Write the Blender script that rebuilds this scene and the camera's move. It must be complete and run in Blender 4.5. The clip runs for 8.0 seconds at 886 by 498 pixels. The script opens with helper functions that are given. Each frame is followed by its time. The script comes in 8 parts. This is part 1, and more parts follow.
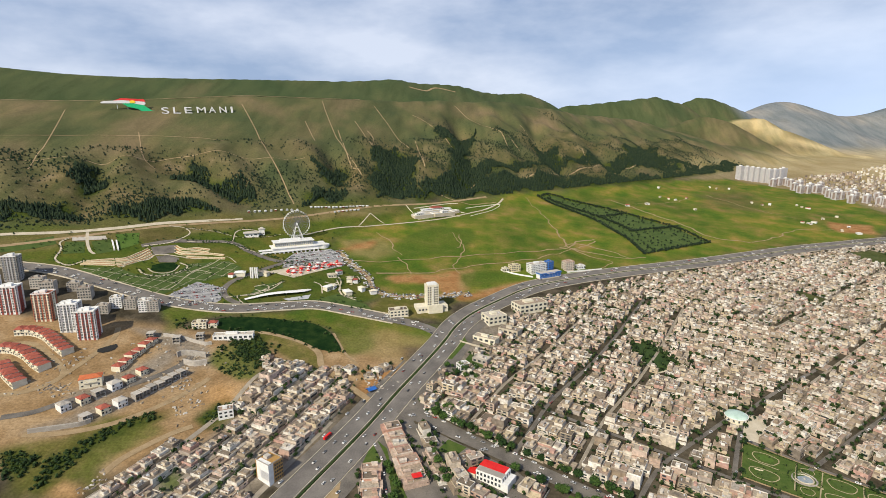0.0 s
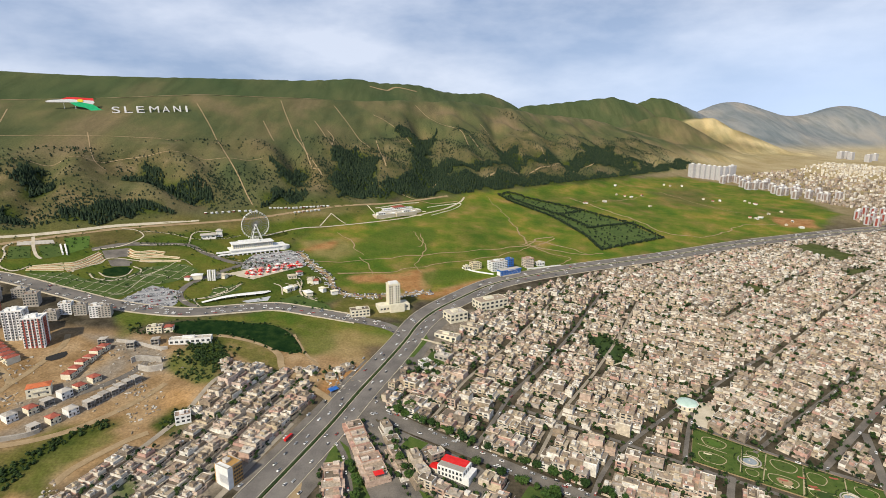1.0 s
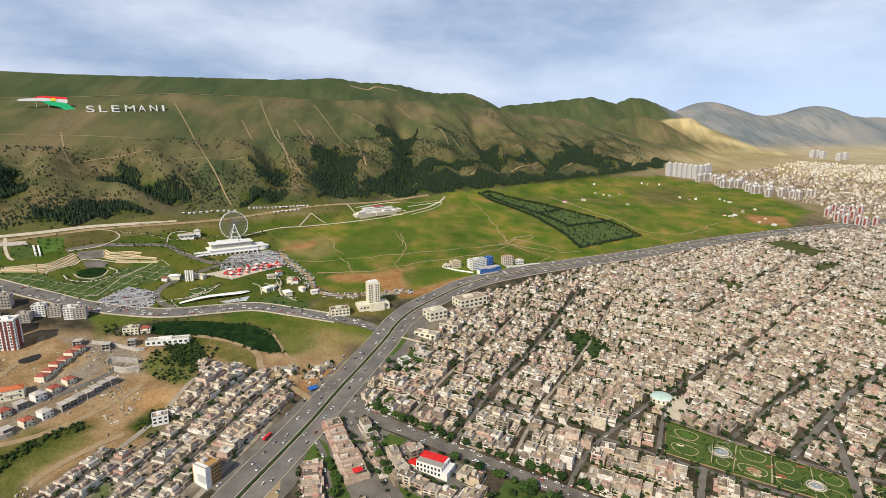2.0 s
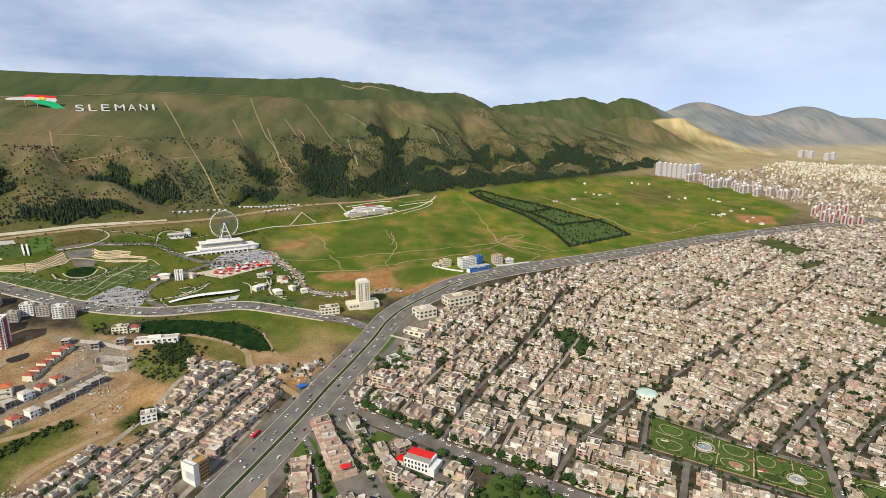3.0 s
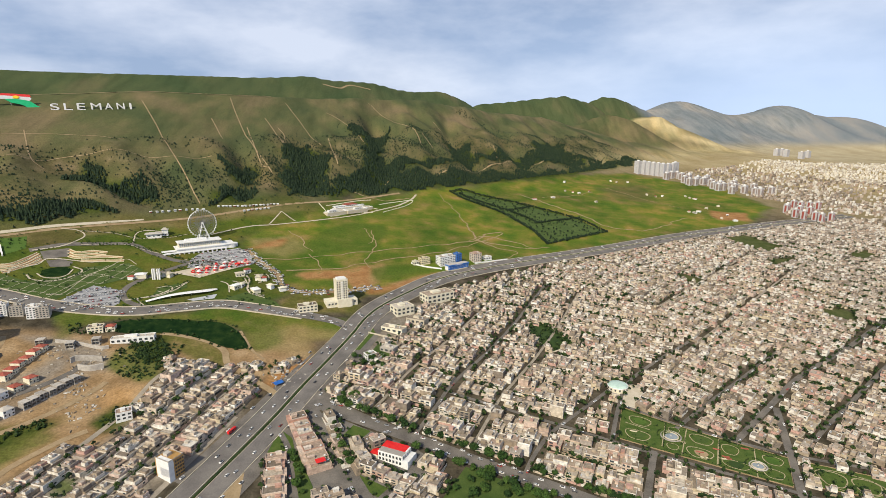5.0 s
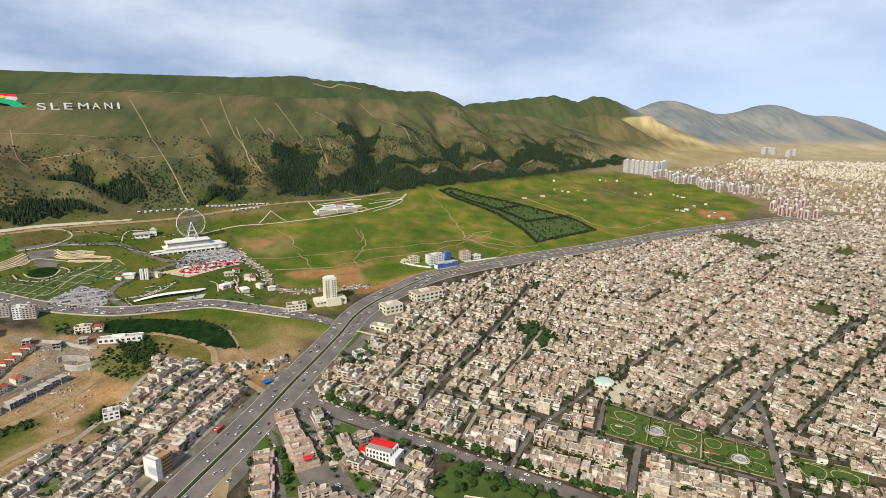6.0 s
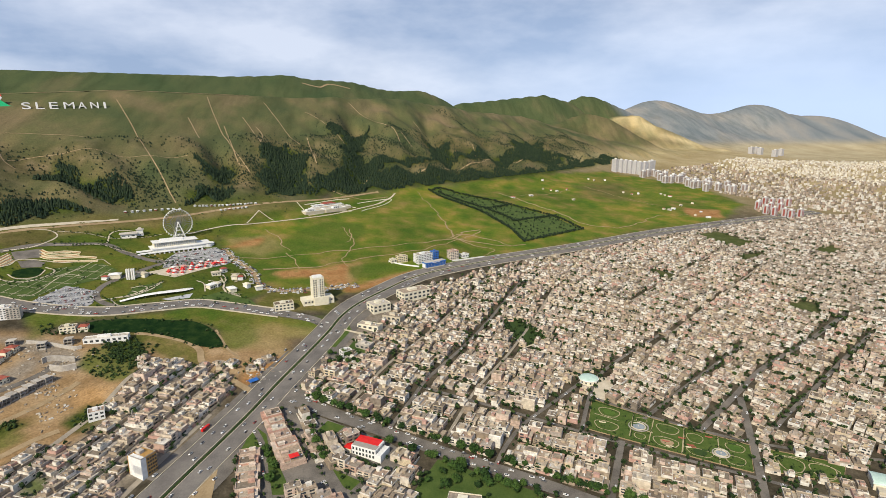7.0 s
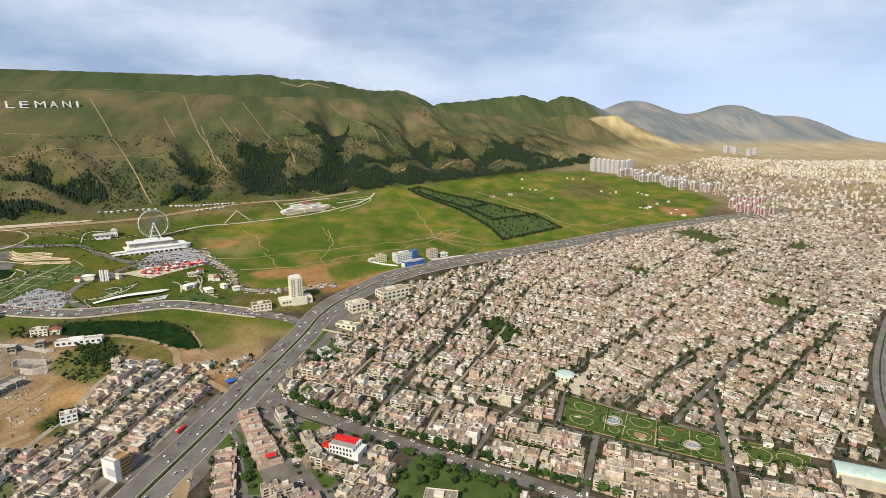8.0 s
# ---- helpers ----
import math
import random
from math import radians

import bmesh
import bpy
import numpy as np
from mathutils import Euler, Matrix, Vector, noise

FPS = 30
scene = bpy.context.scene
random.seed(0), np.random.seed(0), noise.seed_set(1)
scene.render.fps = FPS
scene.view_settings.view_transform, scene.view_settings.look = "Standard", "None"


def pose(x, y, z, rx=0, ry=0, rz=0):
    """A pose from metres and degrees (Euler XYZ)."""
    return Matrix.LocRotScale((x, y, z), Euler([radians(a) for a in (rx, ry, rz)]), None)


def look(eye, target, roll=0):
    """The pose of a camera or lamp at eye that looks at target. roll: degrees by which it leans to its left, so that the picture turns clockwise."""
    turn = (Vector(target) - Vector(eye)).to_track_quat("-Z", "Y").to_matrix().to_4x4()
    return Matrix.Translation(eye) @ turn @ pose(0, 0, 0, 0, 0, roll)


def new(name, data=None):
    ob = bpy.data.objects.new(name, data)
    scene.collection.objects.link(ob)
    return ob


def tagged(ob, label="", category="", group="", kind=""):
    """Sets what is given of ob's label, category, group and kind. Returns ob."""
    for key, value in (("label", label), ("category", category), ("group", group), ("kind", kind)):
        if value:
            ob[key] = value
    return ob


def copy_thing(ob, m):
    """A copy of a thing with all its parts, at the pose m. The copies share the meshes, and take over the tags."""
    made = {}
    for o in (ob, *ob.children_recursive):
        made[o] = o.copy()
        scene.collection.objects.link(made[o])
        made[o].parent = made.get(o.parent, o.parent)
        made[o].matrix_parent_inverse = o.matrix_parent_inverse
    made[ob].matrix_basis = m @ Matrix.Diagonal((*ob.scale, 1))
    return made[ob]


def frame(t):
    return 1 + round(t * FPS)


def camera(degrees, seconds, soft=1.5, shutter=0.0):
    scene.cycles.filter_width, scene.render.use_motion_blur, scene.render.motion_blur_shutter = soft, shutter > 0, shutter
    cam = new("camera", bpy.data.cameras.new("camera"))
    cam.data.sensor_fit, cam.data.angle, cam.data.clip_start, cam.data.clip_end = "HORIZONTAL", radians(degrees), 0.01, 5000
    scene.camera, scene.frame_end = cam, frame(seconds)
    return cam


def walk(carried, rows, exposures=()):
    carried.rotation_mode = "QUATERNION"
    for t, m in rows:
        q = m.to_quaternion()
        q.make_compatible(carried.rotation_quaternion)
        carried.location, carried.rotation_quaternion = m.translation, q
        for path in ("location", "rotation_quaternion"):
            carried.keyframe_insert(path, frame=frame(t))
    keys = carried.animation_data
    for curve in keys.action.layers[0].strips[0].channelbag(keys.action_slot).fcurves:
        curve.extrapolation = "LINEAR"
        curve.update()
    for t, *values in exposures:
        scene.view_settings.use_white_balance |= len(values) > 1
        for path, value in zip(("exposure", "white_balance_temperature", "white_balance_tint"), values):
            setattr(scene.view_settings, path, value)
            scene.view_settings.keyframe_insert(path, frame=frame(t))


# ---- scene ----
cam = camera(78.4, 8.0, soft=0.8)
METRES, EYE, TILT, LEAN, TURN = 58.0, 300.0, -12.5, 0.0, 0.0
ROWS = [
    (0.0, 0.0, 0.0, 0.0, -0.0, 0.0, -0.0),
    (0.5, 0.0466, -0.0453, -0.0089, -1.67, -0.04, 0.4),
    (1.0, 0.0906, -0.0908, -0.0191, -3.71, -0.08, 0.89),
    (1.5, 0.1283, -0.1357, -0.0299, -4.95, -0.13, 1.18),
    (3.0, 0.2538, -0.2713, -0.0619, -6.19, -0.22, 1.34),
    (3.5, 0.2974, -0.3171, -0.0723, -6.86, -0.26, 1.49),
    (4.0, 0.3359, -0.3596, -0.0788, -7.31, -0.3, 1.59),
    (5.5, 0.4703, -0.4911, -0.1103, -8.04, -0.41, 1.79),
    (6.0, 0.5105, -0.5332, -0.1198, -8.51, -0.46, 1.94),
    (6.5, 0.5559, -0.5756, -0.1327, -8.83, -0.49, 2.01),
    (7.0, 0.5995, -0.6189, -0.1421, -9.41, -0.52, 2.12),
    (7.5, 0.6459, -0.6611, -0.1516, -10.21, -0.58, 2.29),
    (8.0, 0.689, -0.7051, -0.1626, -11.25, -0.63, 2.49),
]
walk(cam, [(t, pose(0, 0, EYE, TILT, LEAN, TURN) @ pose(METRES * x, METRES * y, METRES * z, 90 + pitch, roll, yaw)) for t, x, y, z, yaw, pitch, roll in ROWS])

# ---- light ----
world = bpy.data.worlds.new("sky")
scene.world = world
world.use_nodes = True
wn, wl = world.node_tree.nodes, world.node_tree.links
wn.clear()
SUN_EL, SUN_AZ = 39.0, 215.0     # degrees; azimuth clockwise from +y, where the sun stands
sky = wn.new("ShaderNodeTexSky")
sky.sky_type, sky.sun_disc = "NISHITA", False
sky.sun_elevation, sky.sun_rotation = radians(SUN_EL), radians(SUN_AZ)
sky.air_density, sky.dust_density, sky.altitude = 1.0, 1.5, 900
coord = wn.new("ShaderNodeTexCoord")
squash = wn.new("ShaderNodeMapping")
squash.inputs["Scale"].default_value = (1.0, 1.0, 2.7)
squash.inputs["Location"].default_value = (0.7, 1.9, 0.4)
wl.new(coord.outputs["Generated"], squash.inputs["Vector"])
big = wn.new("ShaderNodeTexNoise")
big.inputs["Scale"].default_value, big.inputs["Detail"].default_value, big.inputs["Roughness"].default_value = 3.6, 6.0, 0.54
wl.new(squash.outputs["Vector"], big.inputs["Vector"])
ramp = wn.new("ShaderNodeValToRGB")
ramp.color_ramp.elements[0].position, ramp.color_ramp.elements[1].position = 0.37, 0.67
ramp.color_ramp.elements[0].color = (3.9, 5.2, 7.7, 1)
ramp.color_ramp.elements[1].color = (8.6, 9.4, 11.2, 1)
wl.new(big.outputs["Fac"], ramp.inputs["Fac"])
mix = wn.new("ShaderNodeMix")
mix.data_type = "RGBA"
rise = wn.new("ShaderNodeSeparateXYZ")
wl.new(coord.outputs["Generated"], rise.inputs["Vector"])
thin = wn.new("ShaderNodeMapRange")          # broken clouds low down, clearer overhead
thin.inputs["From Min"].default_value, thin.inputs["From Max"].default_value = 0.28, 0.62
thin.inputs["To Min"].default_value, thin.inputs["To Max"].default_value = 0.90, 0.30
wl.new(rise.outputs["Z"], thin.inputs["Value"])
wl.new(thin.outputs["Result"], mix.inputs["Factor"])
wl.new(sky.outputs["Color"], mix.inputs["A"])
wl.new(ramp.outputs["Color"], mix.inputs["B"])
back_node = wn.new("ShaderNodeBackground")
back_node.inputs["Strength"].default_value = 0.068
low = wn.new("ShaderNodeMapRange")           # the air is brighter towards the horizon
low.inputs["From Min"].default_value, low.inputs["From Max"].default_value = 0.03, 0.20
low.inputs["To Min"].default_value, low.inputs["To Max"].default_value = 0.75, 0.0
wl.new(rise.outputs["Z"], low.inputs["Value"])
bright_air = wn.new("ShaderNodeMix")
bright_air.data_type = "RGBA"
bright_air.inputs["B"].default_value = (7.4, 9.3, 12.6, 1)
side_air = wn.new("ShaderNodeMapRange")      # and clearer to the east, duller over the mountain
side_air.inputs["From Min"].default_value, side_air.inputs["From Max"].default_value = 0.05, 0.62
side_air.inputs["To Min"].default_value, side_air.inputs["To Max"].default_value = 0.10, 1.25
wl.new(rise.outputs["X"], side_air.inputs["Value"])
air_amount = wn.new("ShaderNodeMath")
air_amount.operation, air_amount.use_clamp = "MULTIPLY", True
wl.new(low.outputs["Result"], air_amount.inputs[0])
wl.new(side_air.outputs["Result"], air_amount.inputs[1])
wl.new(air_amount.outputs[0], bright_air.inputs["Factor"])
wl.new(mix.outputs["Result"], bright_air.inputs["A"])
wl.new(bright_air.outputs["Result"], back_node.inputs["Color"])
out = wn.new("ShaderNodeOutputWorld")
wl.new(back_node.outputs["Background"], out.inputs["Surface"])

sun = new("sun", bpy.data.lights.new("sun", "SUN"))
sun.data.energy, sun.data.angle, sun.data.color = 3.75, radians(1.2), (1.0, 0.895, 0.70)
sa, se = radians(SUN_AZ), radians(SUN_EL)
sun.matrix_basis = look((math.sin(sa) * math.cos(se) * 900, math.cos(sa) * math.cos(se) * 900, 300 + math.sin(se) * 900), (0, 0, 300))
scene.view_settings.exposure = 0.35


# ---- heights ----
UX, UY = 0.8303, 0.5573          # along the mountain's foot
FOOT = 965.0                     # the foot line lies this far out from the first eye


def smooth(a, b, x):
    s = np.clip((x - a) / (b - a), 0.0, 1.0)
    return s * s * (3 - 2 * s)


def uv(x, y):
    return UX * x + UY * y, UX * y - UY * x


def xy(u, v):
    return UX * u - UY * v, UY * u + UX * v


# gullies: place along the foot, width, depth, lean
GULLIES = ((-150, 60, 20, 0.0), (22, 42, 20, 0.2), (215, 60, 24, -0.5), (445, 48, 22, 0.3), (590, 70, 28, 0.5), (790, 68, 30, 0.65), (1075, 48, 18, 0.6), (1290, 50, 16, 0.6), (1520, 60, 18, 0.6), (1700, 60, 14, 0.5))
# hills beyond: place, radius along and across the mountain, height
HILLS = ((3683, 1729, 456, 312, 280), (3560, 1500, 420, 330, 205), (3930, 1185, 330, 330, 250), (4270, 900, 380, 330, 190), (4420, 520, 420, 330, 55))
# ridges behind the front range: half width, and x, y, top of the crest line
SUNLIT = ((1464, 2800, 333), (1548, 2780, 363), (1569, 2740, 348), (1660, 2650, 287), (1770, 2560, 222), (1851, 2480, 172))
RIDGES = ((210, ((565, 2600, 402), (706, 2640, 414), (851, 2680, 431), (1019, 2700, 449), (1160, 2740, 418))),
          (190, ((1249, 2950, 427), (1372, 3000, 468), (1465, 3000, 447), (1655, 3060, 385))),
          (150, ((1019, 2690, 440), (1010, 2560, 330), (984, 2450, 300), (1100, 2480, 340), (1152, 2500, 356), (1206, 2480, 351), (1276, 2440, 319), (1374, 2380, 252), (1481, 2300, 178))),
          (95, SUNLIT), (120, ((1372, 2990, 440), (1440, 2880, 345), (1548, 2780, 350))))


def over_ridge(x, y, wide, crest, floor):
    """Height above the floor of a rounded ridge along a crest line."""
    near, top = np.full(np.shape(x), 1e9), np.zeros(np.shape(x))
    for (x0, y0, z0), (x1, y1, z1) in zip(crest, crest[1:]):
        dx, dy = x1 - x0, y1 - y0
        k = np.clip(((x - x0) * dx + (y - y0) * dy) / (dx * dx + dy * dy), 0, 1)
        d = np.hypot(x - x0 - k * dx, y - y0 - k * dy)
        top = np.where(d < near, z0 + k * (z1 - z0), top)
        near = np.minimum(near, d)
    rib = 1 + 0.07 * np.sin(x / 83 + 1.3 * np.sin(y / 71)) * np.clip(near / wide, 0, 1) + 0.04 * np.sin(x / 37 - y / 57) * np.clip(near / wide, 0, 1)
    return np.maximum(top - floor, 0.0) * np.exp(-(near / wide * rib) ** 1.55)


def ground(x, y):
    """Height of the land at x, y (arrays or numbers)."""
    x, y = np.asarray(x, float), np.asarray(y, float)
    u, v = uv(x, y)
    a = np.clip(u, -1200, 2600) / 1000
    b = np.clip(v, -700, 1000) / 1000
    z = -26.2 + 89 * b + 85.8 * b * b + 57.4 * a + 3.6 * a * a - 56.1 * a * b
    # the front of the mountain
    w = v - FOOT
    fade = np.interp(u, (1250, 1530, 1718, 1900, 2121, 2400, 2640), (1.0, 0.92, 0.84, 0.80, 0.62, 0.30, 0.0))
    floor = z
    rise = np.interp(w, (-60, 0, 110, 230, 270, 440, 505, 560, 640, 785, 900, 2000), (0, 8, 66, 118, 128, 200, 226, 217, 222, 292, 280, 120)) - np.interp(w, (540, 785, 2000), (0, 150, 100)) * smooth(1690, 1900, u)
    crest = np.interp(u, (-1500, -120, 0, 150, 380, 600, 850, 1130, 1310, 1530), (0.95, 0.93, 0.93, 0.96, 1.03, 1.02, 1.01, 1.03, 1.02, 0.97))
    back = np.interp(u, (-1500, -120, 370, 760, 970, 1070, 1220, 1350, 1440, 1590, 1820), (34, 26, -8, 6, 20, 6, 6, -2, 4, 34, 0)) * smooth(560, 780, w)
    pile = np.maximum((rise * crest + back) * fade, 0.0) ** 4
    reach = 150 * smooth(640, 860, u)
    slope = smooth(0, 60, w) * (1 - smooth(170 + reach, 330 + reach, w)) * fade
    for place, wide, deep, lean in GULLIES:
        bend = u - place - lean * (w - 100) - 10 * np.sin(w / 55 + place)
        z = z - deep * slope * np.exp(-(bend / (wide * 0.6)) ** 2)
    # spurs that run down to the right, farther along
    spur = smooth(720, 950, u) * smooth(20, 120, w) * (1 - smooth(430, 560, w)) * fade
    z = z + spur * (6 * np.sin((u - 0.75 * w) / 41.0) + 3.5 * np.sin((u - 0.6 * w) / 15.0 + 1.0))
    z = z + slope * (5 * np.sin(u / 31 + 0.7 * np.sin(w / 60)) + 4 * np.sin(u / 13.7 + w / 70) + 3 * np.sin(u / 71 - w / 43))
    for cu, cv, ru, rv, high in HILLS:
        q = ((u - cu) / ru) ** 2 + ((v - cv) / rv) ** 2
        ripple = 1 + 0.07 * np.sin(u / 63 + v / 240) * np.clip(q, 0, 1) + 0.05 * np.sin(u / 31 - v / 190) * np.clip(q, 0, 1)
        pile = pile + (high * np.exp(-q * 0.8) * ripple) ** 4
    if np.any((u > 1500) & (v > 1000)):
        pile = np.maximum(pile, np.max([over_ridge(x, y, wide, line, floor) for wide, line in RIDGES], axis=0) ** 4)
    z = z + pile ** 0.25
    # the meadow's gentle swells
    z = z + 1.3 * smooth(640, 740, v) * (1 - smooth(900, 970, v)) * np.sin(x / 47 + 1.4 * np.sin(y / 61)) * np.sin(y / 53 + np.sin(x / 90))
    # the green knoll beside the pond
    z = z + 13 * np.exp(-((x + 178) / 34) ** 2 - ((y - 500) / 30) ** 2)
    return z


# ---- materials ----
def surface(name, colours, scale=1.0, rough=0.85, fine=6.0, bump=0.25, metal=0.0, per="object", spread=0.0, mottled=0.5, spec=0.3):
    """A worn surface: colours blended by noise of the given size in metres, fine grain, relief and a shift from piece to piece."""
    m = bpy.data.materials.new(name)
    m.use_nodes = True
    n, l = m.node_tree.nodes, m.node_tree.links
    b = n["Principled BSDF"]
    b.inputs["Roughness"].default_value, b.inputs["Metallic"].default_value = rough, metal
    b.inputs["Specular IOR Level"].default_value = spec
    geo = n.new("ShaderNodeNewGeometry")
    large = n.new("ShaderNodeTexNoise")
    large.inputs["Scale"].default_value, large.inputs["Detail"].default_value = 1.0 / scale, 4.0
    l.new(geo.outputs["Position"], large.inputs["Vector"])
    grain = n.new("ShaderNodeTexNoise")
    grain.inputs["Scale"].default_value, grain.inputs["Detail"].default_value = fine / scale, 3.0
    l.new(geo.outputs["Position"], grain.inputs["Vector"])
    add = n.new("ShaderNodeMath")
    add.operation = "MULTIPLY_ADD"
    l.new(grain.outputs["Fac"], add.inputs[0])
    add.inputs[1].default_value = mottled
    l.new(large.outputs["Fac"], add.inputs[2])
    sub = n.new("ShaderNodeMath")
    sub.operation = "SUBTRACT"
    l.new(add.outputs[0], sub.inputs[0])
    sub.inputs[1].default_value = mottled * 0.5
    fac = sub.outputs[0]
    if spread:
        rnd = n.new("ShaderNodeObjectInfo").outputs["Random"] if per == "object" else geo.outputs["Random Per Island"]
        push = n.new("ShaderNodeMath")
        push.operation = "MULTIPLY_ADD"
        l.new(rnd, push.inputs[0])
        push.inputs[1].default_value = spread
        l.new(fac, push.inputs[2])
        pull = n.new("ShaderNodeMath")
        pull.operation = "SUBTRACT"
        l.new(push.outputs[0], pull.inputs[0])
        pull.inputs[1].default_value = spread * 0.5
        fac = pull.outputs[0]
    r = n.new("ShaderNodeValToRGB")
    e = r.color_ramp.elements
    while len(e) < len(colours):
        e.new(0.5)
    for i, c in enumerate(colours):
        e[i].position = 0.28 + 0.44 * i / max(1, len(colours) - 1)
        e[i].color = (*c, 1)
    l.new(fac, r.inputs["Fac"])
    l.new(r.outputs["Color"], b.inputs["Base Color"])
    if bump:
        bm_node = n.new("ShaderNodeBump")
        bm_node.inputs["Strength"].default_value, bm_node.inputs["Distance"].default_value = bump, 0.08 * scale
        l.new(grain.outputs["Fac"], bm_node.inputs["Height"])
        l.new(bm_node.outputs["Normal"], b.inputs["Normal"])
    return m


def many(name, palette, rough=0.85, per="object", scale=3.0, dirt=0.35):
    """Each piece takes one colour of the palette, stained by noise."""
    m = bpy.data.materials.new(name)
    m.use_nodes = True
    n, l = m.node_tree.nodes, m.node_tree.links
    b = n["Principled BSDF"]
    b.inputs["Roughness"].default_value = rough
    b.inputs["Specular IOR Level"].default_value = 0.25
    geo = n.new("ShaderNodeNewGeometry")
    rnd = n.new("ShaderNodeObjectInfo").outputs["Random"] if per == "object" else geo.outputs["Random Per Island"]
    r = n.new("ShaderNodeValToRGB")
    r.color_ramp.interpolation = "CONSTANT"
    e = r.color_ramp.elements
    while len(e) < len(palette):
        e.new(0.5)
    for i, c in enumerate(palette):
        e[i].position, e[i].color = i / len(palette), (*c, 1)
    l.new(rnd, r.inputs["Fac"])
    noise_n = n.new("ShaderNodeTexNoise")
    noise_n.inputs["Scale"].default_value, noise_n.inputs["Detail"].default_value = 1.0 / scale, 5.0
    l.new(geo.outputs["Position"], noise_n.inputs["Vector"])
    mp = n.new("ShaderNodeMapRange")
    mp.inputs["From Min"].default_value, mp.inputs["From Max"].default_value = 0.35, 0.7
    mp.inputs["To Min"].default_value, mp.inputs["To Max"].default_value = 1.0 - dirt, 1.08
    l.new(noise_n.outputs["Fac"], mp.inputs["Value"])
    mul = n.new("ShaderNodeMix")
    mul.data_type, mul.blend_type = "RGBA", "MULTIPLY"
    mul.inputs["Factor"].default_value = 1.0
    l.new(r.outputs["Color"], mul.inputs["A"])
    l.new(mp.outputs["Result"], mul.inputs["B"])
    l.new(mul.outputs["Result"], b.inputs["Base Color"])
    return m


WALLS = ((.583, .498, .395), (.404, .329, .244), (.733, .686, .611), (.320, .254, .188), (.526, .404, .329), (.639, .555, .442), (.432, .376, .329), (.771, .743, .686), (.357, .291, .216), (.536, .338, .282), (.677, .620, .536), (.583, .489, .348), (.235, .197, .160), (.752, .714, .649), (.620, .489, .414))
ROOFS = ((.386, .322, .244), (.285, .235, .184), (.451, .386, .308), (.193, .156, .120), (.396, .317, .244), (.570, .515, .442), (.322, .271, .221), (.368, .276, .216), (.239, .198, .156), (.423, .377, .322))
house_wall = many("house_wall", WALLS, 0.9)
house_roof = many("house_roof", ROOFS, 0.95, scale=2.0)
SALMON = ((.54, .40, .32), (.60, .46, .37), (.48, .33, .26), (.66, .54, .45), (.58, .45, .36), (.70, .61, .52), (.52, .31, .24))
salmon_wall = many("salmon_wall", SALMON, 0.9)
quarter_wall = many("quarter_wall", ((.60, .54, .46), (.74, .70, .63), (.50, .43, .35), (.60, .46, .37), (.44, .40, .36), (.78, .75, .70), (.62, .53, .43), (.54, .37, .30), (.36, .31, .26)), 0.9)
quarter_roof = many("quarter_roof", ((.58, .53, .46), (.68, .64, .57), (.47, .42, .36), (.62, .53, .44), (.74, .70, .64)), 0.95)
PALE = ((.70, .64, .53), (.78, .74, .66), (.60, .53, .42), (.82, .79, .73), (.52, .46, .38), (.74, .68, .56), (.44, .39, .33))
pale_wall_far = many("pale_wall_far", PALE, 0.9, per="island")
pale_roof_far = many("pale_roof_far", PALE, 0.95, per="island")
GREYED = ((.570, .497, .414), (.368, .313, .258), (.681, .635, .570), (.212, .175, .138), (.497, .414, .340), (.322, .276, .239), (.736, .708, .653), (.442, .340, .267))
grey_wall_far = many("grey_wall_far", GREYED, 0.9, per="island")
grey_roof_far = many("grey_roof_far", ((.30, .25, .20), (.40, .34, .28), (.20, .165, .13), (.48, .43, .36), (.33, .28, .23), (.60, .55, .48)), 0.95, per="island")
house_wall_far = many("house_wall_far", WALLS, 0.9, per="island")
house_roof_far = many("house_roof_far", ROOFS, 0.95, per="island", scale=2.0)
fountain_water = surface("fountain_water", ((.20, .24, .27), (.32, .36, .38)), 2.0, 0.15, bump=0.1)
window_glass = surface("window_glass", ((.03, .035, .04), (.07, .08, .09)), 2.0, 0.15, bump=0, spec=0.5)
pale_glass = surface("pale_glass", ((.20, .22, .23), (.30, .32, .33)), 2.0, 0.2, bump=0, spec=0.5)
white_paint = surface("white_paint", ((.66, .66, .65), (.80, .80, .79)), 3.0, 0.6, bump=0.05)
cream_render = surface("cream_render", ((.60, .55, .42), (.74, .70, .58)), 4.0, 0.8, bump=0.1)
grey_concrete = surface("grey_concrete", ((.31, .285, .255), (.48, .445, .40)), 3.0, 0.9, spread=0.5)
raw_block = surface("raw_block", ((.26, .24, .22), (.40, .37, .34)), 1.5, 0.95, spread=0.4)
asphalt = surface("asphalt", ((.112, .103, .097), (.155, .143, .133), (.205, .188, .170)), 18.0, 0.9, fine=14, bump=0.1)
street_asphalt = surface("street_asphalt", ((.098, .088, .079), (.143, .130, .116), (.190, .171, .150)), 14.0, 0.95, fine=12, bump=0.1)
dusty_lane = surface("dusty_lane", ((.23, .20, .16), (.33, .29, .235)), 7.0, 0.95, bump=0.15)
car_park_slab = surface("car_park_slab", ((.26, .26, .27), (.36, .36, .37)), 9.0, 0.9, bump=0.1)
pale_path = surface("pale_path", ((.42, .37, .28), (.56, .50, .40)), 8.0, 0.9, bump=0.1)
garden_gravel = surface("garden_gravel", ((.30, .25, .15), (.42, .36, .23)), 4.0, 0.95, bump=0.1)
dirt_track = surface("dirt_track", ((.25, .18, .10), (.36, .27, .16)), 9.0, 1.0, bump=0.3)
